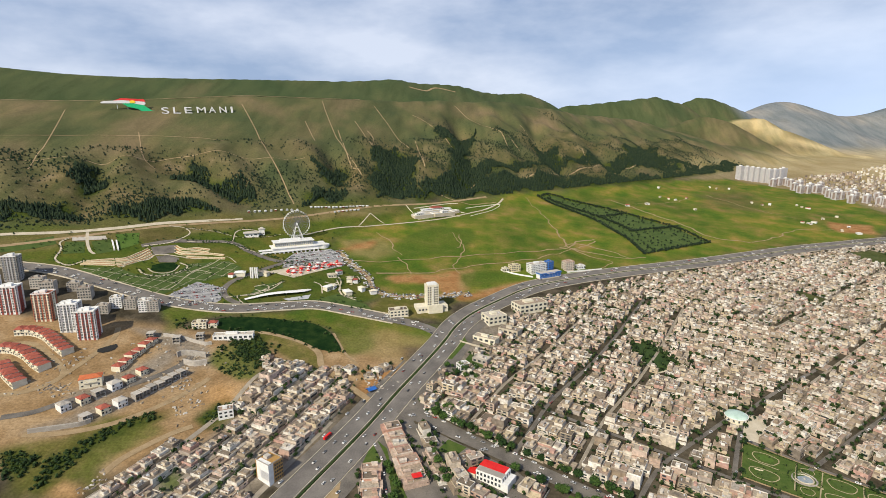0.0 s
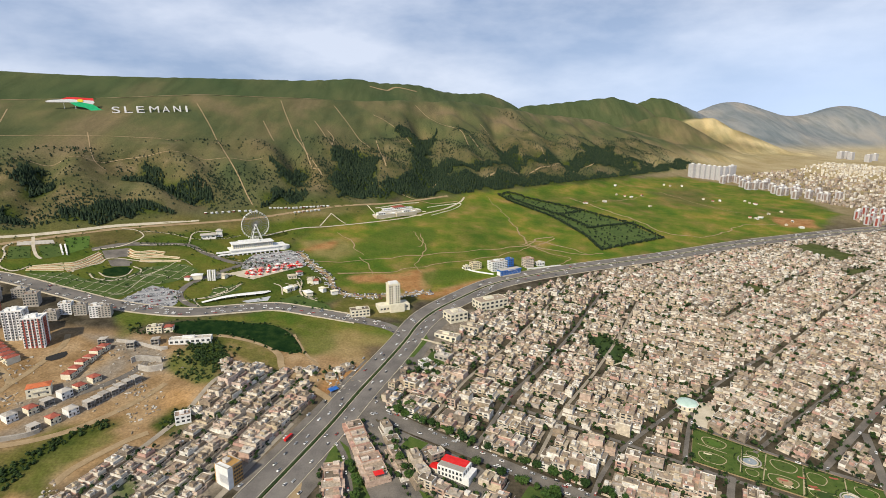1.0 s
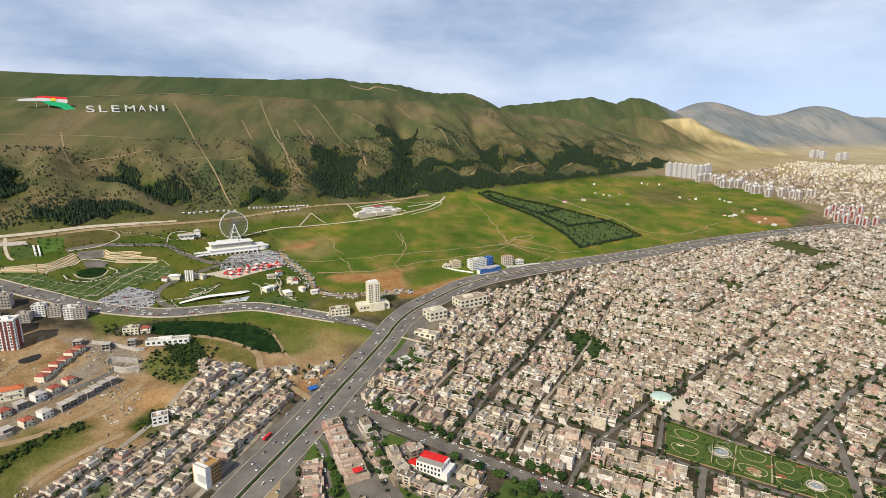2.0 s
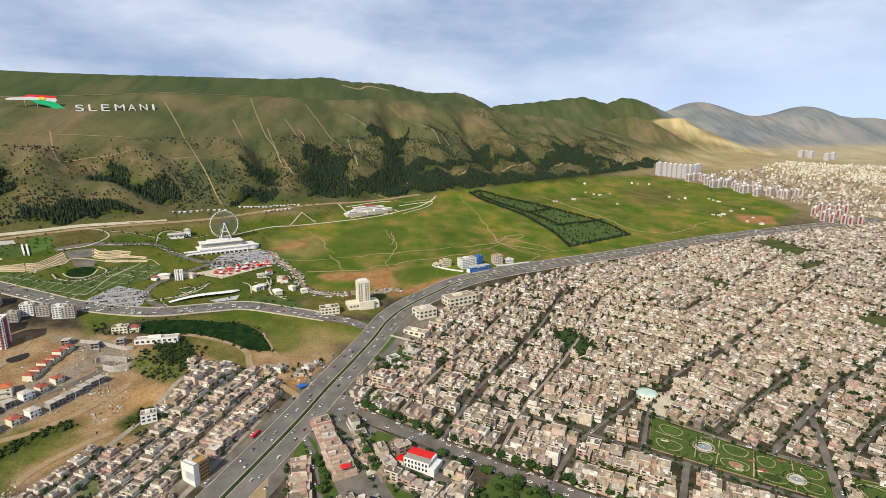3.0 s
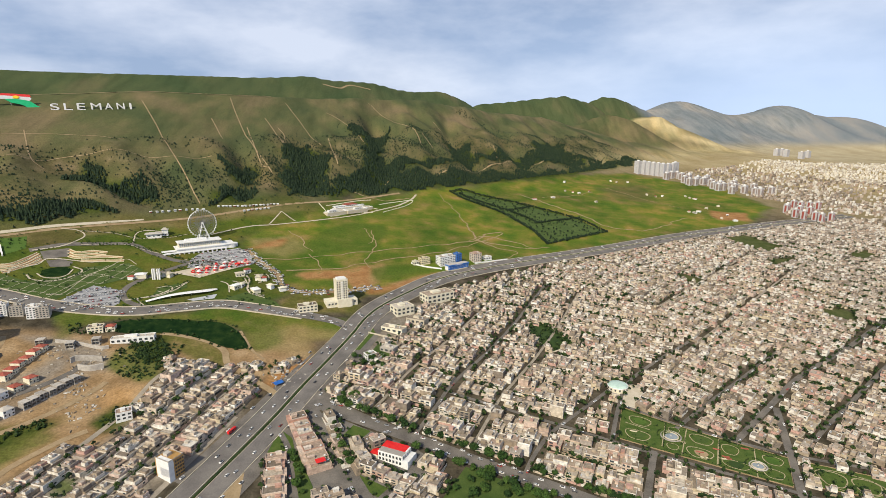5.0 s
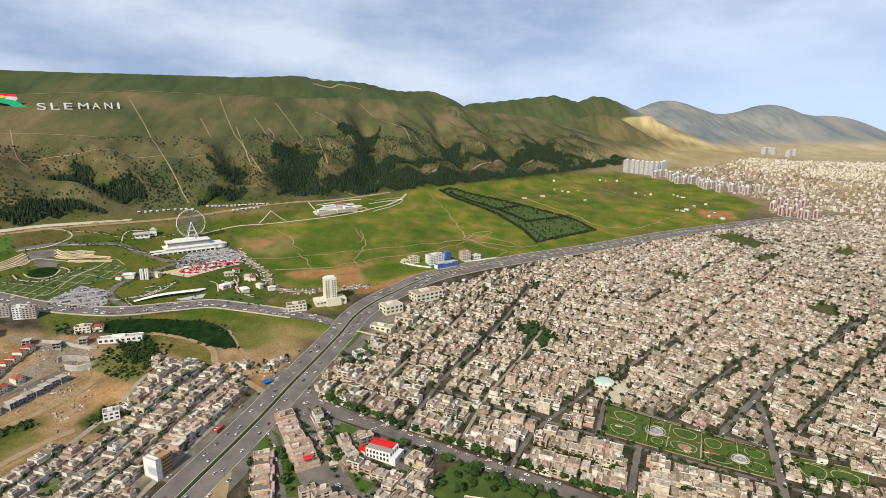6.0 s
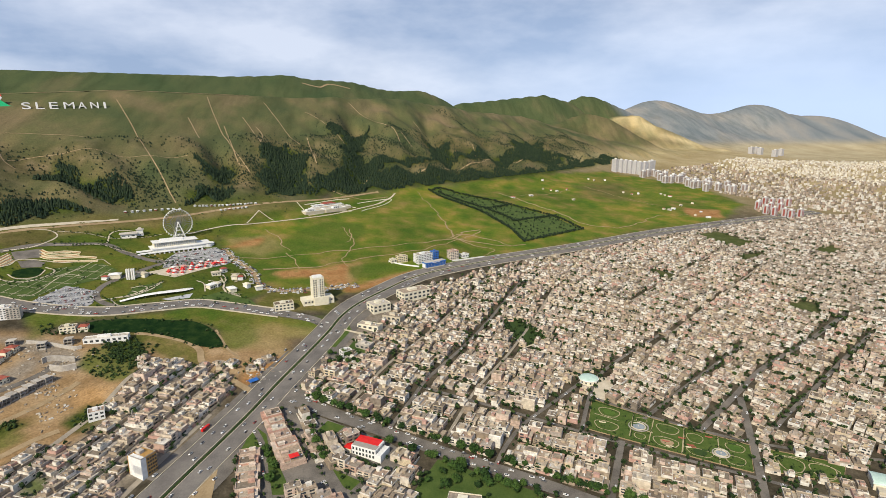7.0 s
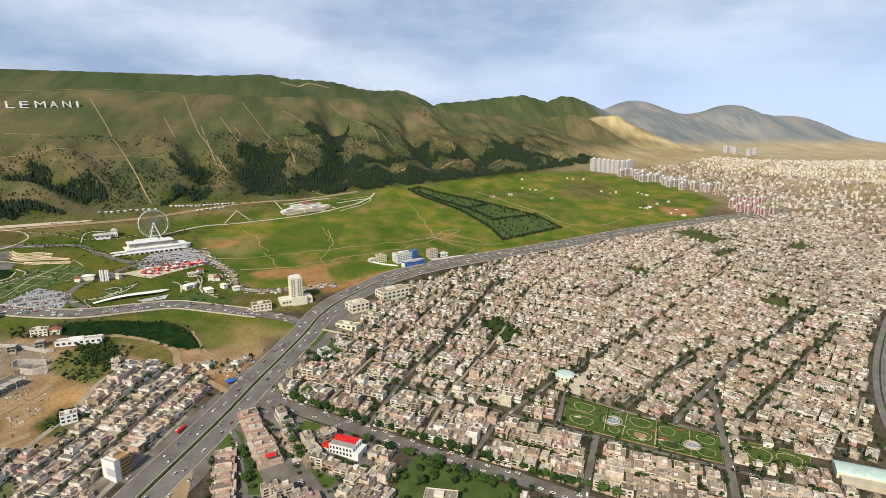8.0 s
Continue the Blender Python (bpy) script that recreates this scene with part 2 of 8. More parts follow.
red_soil = surface("red_soil", ((.26, .12, .05), (.36, .19, .09), (.30, .22, .10)), 25.0, 1.0, bump=0.3)
lawn = surface("lawn", ((.040, .074, .014), (.076, .112, .026)), 12.0, 1.0, fine=9, bump=0.4)
garden_grass = surface("garden_grass", ((.042, .082, .012), (.082, .116, .024)), 5.0, 1.0, fine=9, bump=0.4)
bright_lawn = surface("bright_lawn", ((.050, .105, .015), (.085, .145, .025)), 16.0, 1.0, fine=9, bump=0.4)
dark_grass = surface("dark_grass", ((.018, .040, .010), (.038, .070, .016)), 14.0, 1.0, fine=9, bump=0.4)
leaf = surface("leaf", ((.012, .034, .007), (.032, .072, .013), (.062, .112, .022)), 1.6, 0.9, spread=0.5, bump=0)
leaf_town = surface("leaf_town", ((.007, .020, .005), (.017, .040, .008), (.042, .070, .016)), 1.6, 0.9, per="island", spread=0.6, bump=0)
# dark leaves lifted towards blue, so haze sits in the leaf colour
leaf_hazed = surface("leaf_hazed", ((.009, .021, .012), (.016, .032, .016), (.028, .045, .019)), 3.0, 0.95, per="island", spread=0.5, bump=0)
bark = surface("bark", ((.07, .05, .035), (.13, .10, .07)), 0.4, 0.95)
red_tile = surface("red_tile", ((.26, .065, .045), (.38, .11, .075)), 2.0, 0.8, spread=0.3)
orange_tile = surface("orange_tile", ((.46, .12, .045), (.56, .17, .07)), 2.0, 0.8)
red_sheet = surface("red_sheet", ((.60, .014, .014), (.72, .03, .025)), 4.0, 0.5, bump=0.05)
pink_sheet = surface("pink_sheet", ((.56, .26, .24), (.68, .36, .33)), 3.0, 0.6, bump=0.05)
blue_panel = surface("blue_panel", ((.02, .10, .36), (.04, .16, .50)), 4.0, 0.35, bump=0)
steel = surface("steel", ((.50, .51, .53), (.66, .67, .69)), 1.0, 0.4, bump=0, metal=0.3)
wheel_steel = surface("wheel_steel", ((.12, .125, .13), (.19, .195, .20)), 1.0, 0.5, bump=0)
dark_metal = surface("dark_metal", ((.05, .05, .055), (.10, .10, .11)), 1.0, 0.5, bump=0)
rubber = surface("rubber", ((.015, .015, .015), (.03, .03, .03)), 0.5, 0.9, bump=0)
rubble_mix = many("rubble_mix", ((.38, .33, .27), (.46, .42, .36), (.28, .23, .17), (.42, .34, .24), (.60, .57, .52), (.30, .24, .18), (.24, .21, .18)), 0.95, per="island")
car_paint = many("car_paint", ((.78, .78, .78), (.74, .75, .77), (.55, .56, .58), (.05, .05, .06), (.74, .74, .72), (.30, .31, .33), (.78, .77, .74), (.12, .12, .13), (.80, .80, .79), (.42, .43, .45), (.35, .06, .05)), 0.3, scale=1.0, dirt=0.1)
car_paint_far = many("car_paint_far", ((.80, .80, .80), (.78, .79, .80), (.55, .56, .58), (.80, .80, .79), (.06, .06, .07), (.78, .78, .76), (.30, .31, .33), (.82, .82, .81), (.12, .13, .15), (.76, .77, .79), (.70, .71, .73), (.34, .07, .06)), 0.3, per="island", scale=1.0, dirt=0.1)
teal_sheet = surface("teal_sheet", ((.38, .52, .46), (.52, .66, .60)), 5.0, 0.5, bump=0.05)
pond_water = surface("pond_water", ((.004, .017, .005), (.011, .030, .008), (.024, .046, .012)), 9.0, 0.8, bump=0.3, spec=0.04)
sandstone = surface("sandstone", ((.54, .47, .30), (.68, .61, .44)), 4.0, 0.9)
brick_red = surface("brick_red", ((.30, .10, .06), (.40, .15, .09)), 3.0, 0.85)
gold_clad = surface("gold_clad", ((.36, .20, .06), (.46, .28, .10)), 3.0, 0.5)
sign_white = surface("sign_white", ((.56, .56, .56), (.66, .66, .66)), 5.0, 0.7, bump=0)
sign_red = surface("sign_red", ((.62, .03, .03), (.72, .05, .05)), 5.0, 0.7, bump=0)
sign_green = surface("sign_green", ((.01, .36, .14), (.02, .46, .20)), 5.0, 0.7, bump=0)
sign_yellow = surface("sign_yellow", ((.75, .50, .02), (.82, .60, .05)), 5.0, 0.7, bump=0)


def land_material():
    """Meadow, bare soil, dusty town ground and hillside, chosen by the land's own cover, each with blotches, streaks
    and grain; some sunlight, shade and haze is in the colours.
    """
    m = bpy.data.materials.new("land")
    m.use_nodes = True
    n, l = m.node_tree.nodes, m.node_tree.links
    b = n["Principled BSDF"]
    b.inputs["Roughness"].default_value, b.inputs["Specular IOR Level"].default_value = 1.0, 0.1
    geo = n.new("ShaderNodeNewGeometry")
    cover = n.new("ShaderNodeVertexColor")
    cover.layer_name = "cover"
    sep = n.new("ShaderNodeSeparateColor")
    l.new(cover.outputs["Color"], sep.inputs["Color"])

    def blotch(size, detail=5.0, stretch=None):
        t = n.new("ShaderNodeTexNoise")
        t.inputs["Scale"].default_value, t.inputs["Detail"].default_value = 1.0 / size, detail
        if stretch:
            mp = n.new("ShaderNodeMapping")
            mp.inputs["Rotation"].default_value = (0, 0, -radians(33.9))
            mp.inputs["Scale"].default_value = stretch
            l.new(geo.outputs["Position"], mp.inputs["Vector"])
            l.new(mp.outputs["Vector"], t.inputs["Vector"])
        else:
            l.new(geo.outputs["Position"], t.inputs["Vector"])
        return t.outputs["Fac"]

    def tone(fac, *stops):
        r = n.new("ShaderNodeValToRGB")
        e = r.color_ramp.elements
        while len(e) < len(stops):
            e.new(0.5)
        for i, (p, c) in enumerate(stops):
            e[i].position, e[i].color = p, (*c, 1)
        l.new(fac, r.inputs["Fac"])
        return r.outputs["Color"]

    def blend(fac, a, c, kind="MIX"):
        x = n.new("ShaderNodeMix")
        x.data_type, x.blend_type = "RGBA", kind
        if isinstance(fac, float):
            x.inputs["Factor"].default_value = fac
        else:
            l.new(fac, x.inputs["Factor"])
        l.new(a, x.inputs["A"])
        l.new(c, x.inputs["B"])
        return x.outputs["Result"]

    meadow = tone(blotch(38, 9.0), (0.30, (.060, .116, .012)), (0.45, (.098, .136, .017)), (0.56, (.145, .148, .027)), (0.66, (.20, .164, .046)), (0.78, (.27, .185, .078)))
    broad = tone(blotch(150, 4.0), (0.36, (.74, .80, .86)), (0.5, (1.0, 1.0, 1.0)), (0.64, (1.24, 1.14, 1.0)))
    meadow = blend(1.0, meadow, broad, "MULTIPLY")
    soil = tone(blotch(26), (0.30, (.225, .140, .064)), (0.5, (.320, .212, .110)), (0.7, (.42, .300, .175)))
    # town ground, darkened so that its colour holds the shade between houses
    shaded_dust = tone(blotch(15), (0.35, (.042, .036, .024)), (0.65, (.100, .084, .060)))
    # slope greens and browns, slightly greyed and blued to include haze
    hill = tone(blotch(110, 7.0, (1.0, 0.6, 0.6)), (0.32, (.062, .080, .036)), (0.47, (.092, .100, .044)), (0.58, (.130, .116, .058)), (0.72, (.180, .140, .080)))
    c = blend(sep.outputs["Red"], shaded_dust, meadow)
    c = blend(sep.outputs["Green"], c, soil)
    c = blend(sep.outputs["Blue"], c, hill)
    # dry ground tinted bright gold: sunlight painted into its colour
    sunlit_dry = tone(blotch(90, 6.0), (0.35, (.40, .31, .15)), (0.7, (.55, .455, .265)))
    zone = n.new("ShaderNodeVertexColor")
    zone.layer_name = "zone"
    zsep = n.new("ShaderNodeSeparateColor")
    l.new(zone.outputs["Color"], zsep.inputs["Color"])
    # far hills: distance haze painted in as a bluish-grey base colour
    hazy_hill = tone(blotch(170, 7.0, (1.0, 0.5, 0.5)), (0.32, (.145, .172, .190)), (0.5, (.195, .212, .222)), (0.7, (.285, .268, .245)))
    crest = tone(blotch(120, 6.0, (1.0, 0.5, 0.5)), (0.35, (.052, .078, .034)), (0.6, (.076, .094, .042)), (0.75, (.115, .108, .056)))
    heath = tone(blotch(34, 6.0), (0.35, (.070, .072, .030)), (0.52, (.115, .098, .046)), (0.7, (.185, .145, .082)))
    earth = tone(blotch(30), (0.3, (.105, .080, .032)), (0.7, (.19, .13, .065)))
    below = blend(zsep.outputs["Red"], c, hazy_hill)
    c = blend(zsep.outputs["Green"], below, crest)
    c = blend(zsep.outputs["Blue"], c, heath)
    c = blend(zone.outputs["Alpha"], c, earth)
    c = blend(cover.outputs["Alpha"], c, sunlit_dry)
    tint = n.new("ShaderNodeVertexColor")
    tint.layer_name = "tint"
    tsep = n.new("ShaderNodeSeparateColor")
    l.new(tint.outputs["Color"], tsep.inputs["Color"])
    lush = tone(blotch(22), (0.3, (.055, .100, .012)), (0.6, (.082, .120, .018)), (0.75, (.12, .125, .03)))
    ruddy = tone(blotch(18), (0.3, (.24, .11, .04)), (0.6, (.34, .19, .08)), (0.75, (.22, .17, .06)))
    straw = tone(blotch(18), (0.3, (.20, .155, .06)), (0.7, (.31, .24, .11)))
    scrub = tone(blotch(9), (0.3, (.026, .048, .008)), (0.7, (.066, .084, .016)))
    site_layer = n.new("ShaderNodeVertexColor")
    site_layer.layer_name = "site"
    ssep = n.new("ShaderNodeSeparateColor")
    l.new(site_layer.outputs["Color"], ssep.inputs["Color"])
    gravel = tone(blotch(7), (0.3, (.17, .145, .115)), (0.7, (.29, .255, .21)))
    olive = tone(blotch(14), (0.3, (.078, .088, .016)), (0.5, (.115, .112, .026)), (0.7, (.19, .148, .058)))
    clay = tone(blotch(12), (0.3, (.27, .16, .065)), (0.7, (.40, .25, .12)))
    c = blend(ssep.outputs["Red"], c, gravel)
    c = blend(ssep.outputs["Green"], c, olive)
    c = blend(ssep.outputs["Blue"], c, clay)
    c = blend(tsep.outputs["Blue"], c, straw)
    c = blend(tsep.outputs["Red"], c, lush)
    c = blend(tsep.outputs["Green"], c, ruddy)
    c = blend(tint.outputs["Alpha"], c, scrub)
    # lighter and darker downhill streaks paint the shading of fine gullies
    gully_shading = tone(blotch(24, 6.0, (1.0, 0.16, 0.3)), (0.35, (.82, .84, .82)), (0.5, (1.0, 1.0, 1.0)), (0.68, (1.16, 1.12, 1.08)))
    streaked = blend(1.0, c, gully_shading, "MULTIPLY")
    c = blend(sep.outputs["Blue"], c, streaked)
    grain = tone(blotch(2.2, 3.0), (0.25, (.62, .62, .62)), (0.75, (1.3, 1.3, 1.3)))
    c = blend(0.8, c, grain, "MULTIPLY")
    l.new(c, b.inputs["Base Color"])
    bp = n.new("ShaderNodeBump")
    bp.inputs["Strength"].default_value, bp.inputs["Distance"].default_value = 0.6, 1.2
    l.new(blotch(5.0, 4.0), bp.inputs["Height"])
    l.new(bp.outputs["Normal"], b.inputs["Normal"])
    return m


land = land_material()

# ---- places: outlines and lines of the land, in metres ----
PARK_TOP_PATH = [(-626, 754), (-569, 786), (-509, 824), (-444, 869), (-346, 927)]
PARK_WALL_PATH = [(-236, 912), (-187, 960), (-139, 981), (-69, 1019), (-4, 1065), (66, 1125), (119, 1189), (136, 1225)]
WATER_STAIR = [(-535, 803), (-521, 779), (-506, 760), (-497, 755)]
WATER_BASIN = [(-546, 785), (-509, 804), (-502, 796), (-541, 776)]
LOOP_PATH = [(-549, 781), (-552, 766), (-541, 751), (-534, 727), (-509, 715), (-497, 732)]
LAWN_A = [(-548, 771), (-525, 780), (-510, 753), (-533, 742)]
LAWN_B = [(-518, 783), (-498, 798), (-480, 770), (-494, 756)]
LAWN_C = [(-499, 813), (-471, 829), (-458, 800), (-474, 778)]
LAWN_D = [(-613, 734), (-585, 762), (-569, 779), (-554, 762), (-573, 743), (-603, 721)]
COLONNADE = [(-493, 793), (-479, 773)]
COLONNADE_TWO = [(-488, 795), (-474, 774)]
BIG_LAWN = [(-493, 713), (-448, 725), (-413, 711), (-374, 734), (-366, 762), (-317, 783), (-292, 765), (-304, 737), (-342, 706), (-360, 672), (-407, 678), (-473, 695)]
LAWN_PATH_4 = [(-395, 670), (-380, 717)]
LAWN_PATH_5 = [(-379, 668), (-359, 734)]
LAWN_PATH_6 = [(-364, 669), (-339, 764)]
LAWN_PATH_7 = [(-357, 729), (-326, 795)]
LAWN_PATH_8 = [(-327, 732), (-306, 780)]
ARC_PATH = [(-421, 728), (-410, 717), (-392, 715), (-377, 723), (-366, 743), (-366, 754), (-380, 761)]
POOL = [(-412, 740), (-400, 755), (-381, 757), (-375, 740), (-388, 729), (-402, 728)]
STAGE = [(-419, 772), (-403, 780), (-386, 774), (-385, 761), (-406, 755)]
STAGE_BACK = [(-439, 797), (-409, 814), (-392, 791), (-406, 785), (-424, 776)]
PARKING = [(-357, 663), (-335, 714), (-291, 703), (-287, 669), (-294, 654), (-316, 652)]
PARK_ROAD = [(-256, 663), (-278, 674), (-293, 696), (-292, 722), (-274, 750), (-247, 783), (-227, 804), (-192, 798)]
PARK_ROAD_TWO = [(-452, 796), (-421, 820), (-385, 834), (-337, 847), (-302, 823), (-260, 800), (-225, 796)]
GATE = [(-269, 739), (-263, 740)]
WHEEL = (-243, 889)
CAR_PARK_TWO = [(-241, 801), (-234, 831), (-183, 864), (-165, 849), (-150, 811), (-167, 793), (-237, 777)]
RIDES = [(-239, 756), (-213, 749), (-151, 810), (-162, 824), (-235, 770)]
CANOPY = [(-258, 675), (-235, 689), (-202, 705), (-182, 718)]
CANOPY_POOL = [(-212, 687), (-179, 706), (-180, 693), (-204, 684)]
LOWER_LAWN = [(-256, 686), (-256, 719), (-225, 733), (-221, 720), (-238, 698)]
LOWER_LAWN_TWO = [(-172, 691), (-143, 716), (-101, 690), (-91, 673), (-136, 676)]
LOWER_PATH = [(-283, 678), (-252, 695), (-236, 718), (-224, 736)]
LOWER_PATH_TWO = [(-183, 742), (-172, 735), (-165, 712)]
LOWER_PATH_THREE = [(-154, 757), (-144, 732), (-139, 713), (-117, 700)]
KIOSKS = [(-162, 765), (-154, 777), (-159, 726), (-153, 731), (-134, 756), (-127, 754), (-132, 718), (-114, 730), (-254, 750), (-297, 738), (-287, 743), (-97, 724)]
TOWER = (-17, 687)
FIELD_ROAD = [(-169, 859), (-145, 823), (-112, 778), (-95, 733), (-66, 721), (-19, 728), (37, 746)]
FIELD_ROAD_TWO = [(-162, 824), (-76, 842), (15, 881), (113, 916), (221, 959), (251, 1000), (287, 1017)]
FIELD_TRACK_TWO = [(21, 920), (34, 948), (27, 987)]
FIELD_TRACK_THREE = [(191, 1256), (213, 1153), (224, 1051), (231, 961), (263, 925), (291, 903), (257, 866)]
RED_A = [(-79, 784), (-21, 806), (21, 822), (23, 753), (5, 741), (-12, 775), (-69, 762)]
RED_B = [(-171, 870), (-120, 911), (-126, 881), (-156, 863)]
RED_C = [(25, 744), (80, 767), (131, 803), (119, 777), (61, 735), (24, 726)]
FIELD_GREEN_A = [(-69, 756), (-16, 775), (1, 749), (-19, 737), (-66, 729)]
FIELD_GREEN_B = [(27, 813), (105, 842), (127, 809), (63, 765), (26, 763)]
FIELD_GREEN_C = [(-89, 890), (-26, 1017), (61, 1026), (44, 899), (-59, 862)]
FIELD_GREEN_D = [(170, 1105), (219, 1119), (203, 1062), (156, 1047)]
ORCHARD = [(224, 1277), (272, 1299), (383, 1233), (486, 1135), (520, 1039), (441, 996), (363, 955), (356, 1045), (313, 1161)]
ORCH_P1 = [(248, 1275), (339, 1166), (386, 1085)]
ORCH_P2 = [(339, 1166), (400, 1204)]
ORCH_P3 = [(379, 1083), (500, 1137)]
EAST_TRACK = [(408, 1319), (463, 1239), (512, 1167), (543, 1077), (609, 1050)]
TRIANGLE = [(-154, 980), (-140, 1037), (-110, 1004)]
MEADOW_HUTS = [(493, 1304), (589, 1371), (628, 1396), (810, 1539), (793, 1388), (903, 1378), (915, 1351), (932, 1272), (859, 1150), (881, 1130), (813, 1212), (557, 1391), (591, 1491), (756, 1541), (810, 1370), (824, 1204), (883, 1248), (895, 1180), (436, 1276), (603, 1289), (770, 1530), (835, 1380), (575, 1380), (906, 1362), (842, 1216)]
FLATS = [(-405, 613), (-397, 628), (-381, 629), (-362, 626), (-353, 628)]
FLATS_TWO = [(-508, 653), (-484, 637), (-464, 655), (-441, 639)]
RED_ROW_A = [(-465, 559), (-449, 562), (-430, 556), (-408, 541), (-392, 531)]
RED_ROW_B = [(-457, 528), (-443, 528), (-426, 521), (-411, 511), (-397, 503)]
RED_ROW_C = [(-438, 502), (-420, 488), (-402, 476)]
VILLA_BIG = (-342, 488)
VILLA_R1 = [(-330, 514), (-329, 524), (-329, 535), (-326, 544), (-325, 555), (-322, 564)]
VILLA_R2 = [(-334, 462), (-326, 472), (-318, 485), (-311, 497), (-305, 511)]
VILLA_R3 = [(-345, 451), (-318, 439), (-309, 451), (-300, 462)]
VILLA_R4 = [(-328, 575), (-297, 571), (-275, 580)]
SHELLS = [(-290, 472), (-286, 478), (-283, 485), (-278, 491), (-275, 498), (-271, 505), (-266, 511)]
WALL_A = [(-354, 418), (-338, 424), (-319, 431), (-312, 437)]
WALL_B = [(-272, 531), (-260, 529), (-249, 534)]
WALL_C = [(-316, 579), (-296, 577), (-268, 569), (-259, 571)]
ESTATE_ROAD = [(-389, 434), (-367, 444), (-348, 462), (-318, 482), (-288, 509), (-272, 536), (-272, 557)]
ESTATE_ROAD_TWO = [(-357, 416), (-327, 421), (-293, 437), (-266, 463), (-246, 491), (-237, 510)]
ESTATE_ROAD_THREE = [(-466, 537), (-435, 542), (-396, 518), (-376, 497), (-388, 473), (-411, 462)]
ESTATE_ROAD_FOUR = [(-376, 497), (-370, 522), (-365, 565), (-371, 587)]
TARP = [(-370, 542), (-361, 552), (-355, 556), (-352, 547), (-361, 538)]
MEADOW_LEFT = [(-296, 374), (-271, 370), (-275, 390), (-260, 412), (-243, 433), (-266, 442), (-283, 431), (-290, 409), (-293, 392)]
SCRUB_A = [(-311, 358), (-319, 380), (-322, 398), (-311, 401), (-302, 420), (-288, 440), (-264, 457), (-255, 448), (-280, 431), (-291, 411), (-297, 392), (-298, 376), (-304, 366)]
SCRUB_B = [(-222, 450), (-213, 468), (-191, 473), (-181, 469), (-195, 459), (-211, 441)]
SCRUB_D = [(-360, 395), (-333, 397), (-322, 387), (-324, 370), (-337, 365)]
SOUTH_GREEN = [(-362, 397), (-324, 417), (-303, 446), (-252, 456), (-264, 412), (-279, 374), (-289, 356), (-328, 353)]
SCRUB_C = [(-347, 377), (-349, 393), (-333, 397), (-326, 389), (-330, 379), (-337, 372)]
DIRT_LEFT = [(-269, 380), (-262, 399), (-239, 428), (-224, 440)]
POND = [(-277, 619), (-264, 629), (-225, 636), (-187, 634), (-158, 631), (-134, 612), (-115, 577), (-126, 574), (-140, 576), (-165, 591), (-197, 603), (-217, 605), (-247, 601), (-269, 605)]
KNOLL = [(-247, 542), (-252, 563), (-241, 584), (-216, 588), (-197, 575), (-193, 547), (-194, 521), (-189, 500), (-203, 501), (-227, 518)]
DIRT_ROAD = [(-217, 604), (-196, 601), (-162, 589), (-140, 570), (-131, 545), (-116, 531), (-92, 509), (-70, 486), (-77, 471)]
RED_YARD = [(-83, 508), (-78, 538), (-52, 551), (-42, 542), (-54, 510), (-70, 495)]
POND_TRACK = [(-131, 613), (-121, 593), (-109, 570), (-94, 553)]
DRY_A = [(-116, 603), (-73, 635), (-26, 614), (-40, 564), (-85, 570)]
GREEN_A = [(-45, 645), (-3, 655), (-13, 629), (-34, 626)]
HOUSE_RED_ROOF = (-286, 605)
DOME = (286, 482)
FOUNT = (301, 400)
FOUNT_TWO = (356, 353)
SLABS = [(923, 1699), (942, 1696), (956, 1690), (970, 1684), (983, 1677), (995, 1668), (1013, 1670), (1038, 1684), (1063, 1710)]
BLOCKS = [(982, 1622), (1032, 1643), (1017, 1575), (1014, 1542), (1035, 1544), (1079, 1562), (1064, 1495), (1064, 1470), (1085, 1478), (1079, 1429), (1140, 1411), (1155, 1410)]
RED_BLOCKS = [(1057, 1155), (1064, 1136), (1081, 1121), (1082, 1103), (1113, 1109), (1126, 1244), (1135, 1229), (1157, 1226), (1178, 1222)]
FAR_TOWERS = [(1958, 2352), (1993, 2363), (1983, 2322), (1999, 2246), (2104, 2331)]
EARTH = [(-456, 804), (-465, 835), (-440, 862), (-414, 859), (-407, 830), (-428, 807)]
EARTH_RING = [(-449, 797), (-420, 817), (-404, 850), (-419, 865), (-441, 863)]
BROWN_FIELD = [(690, 1451), (829, 1545), (847, 1460), (738, 1314), (651, 1305)]
OPEN_A = [(533, 792), (557, 806), (578, 776), (552, 761)]
OPEN_B = [(751, 860), (822, 878), (814, 850), (747, 833)]
OPEN_C = [(673, 643), (715, 658), (720, 623), (684, 600), (666, 618)]
OPEN_D = [(936, 881), (1001, 892), (978, 848), (922, 837)]
OPEN_E = [(750, 999), (829, 1023), (852, 933), (788, 898)]
KNOLL_TREES = [(-233, 562), (-238, 589), (-211, 593), (-193, 567), (-186, 526), (-199, 547), (-211, 542)]
OLIVE_A = [(-220, 600), (-195, 597), (-163, 585), (-137, 563), (-134, 539), (-165, 551), (-187, 568), (-203, 582)]
OLIVE_B = [(-133, 645), (-90, 646), (-84, 593), (-102, 571), (-112, 578), (-123, 605)]
OLIVE_C = [(-337, 638), (-241, 648), (-232, 638), (-279, 625), (-303, 612), (-316, 593)]
SPOIL_A = [(-238, 493), (-225, 505), (-203, 490), (-196, 469), (-214, 465)]
SPOIL_B = [(-297, 359), (-294, 372), (-277, 364), (-275, 356), (-288, 355)]
SPOIL_C = [(-269, 394), (-264, 403), (-242, 432), (-239, 429), (-252, 408), (-263, 395)]
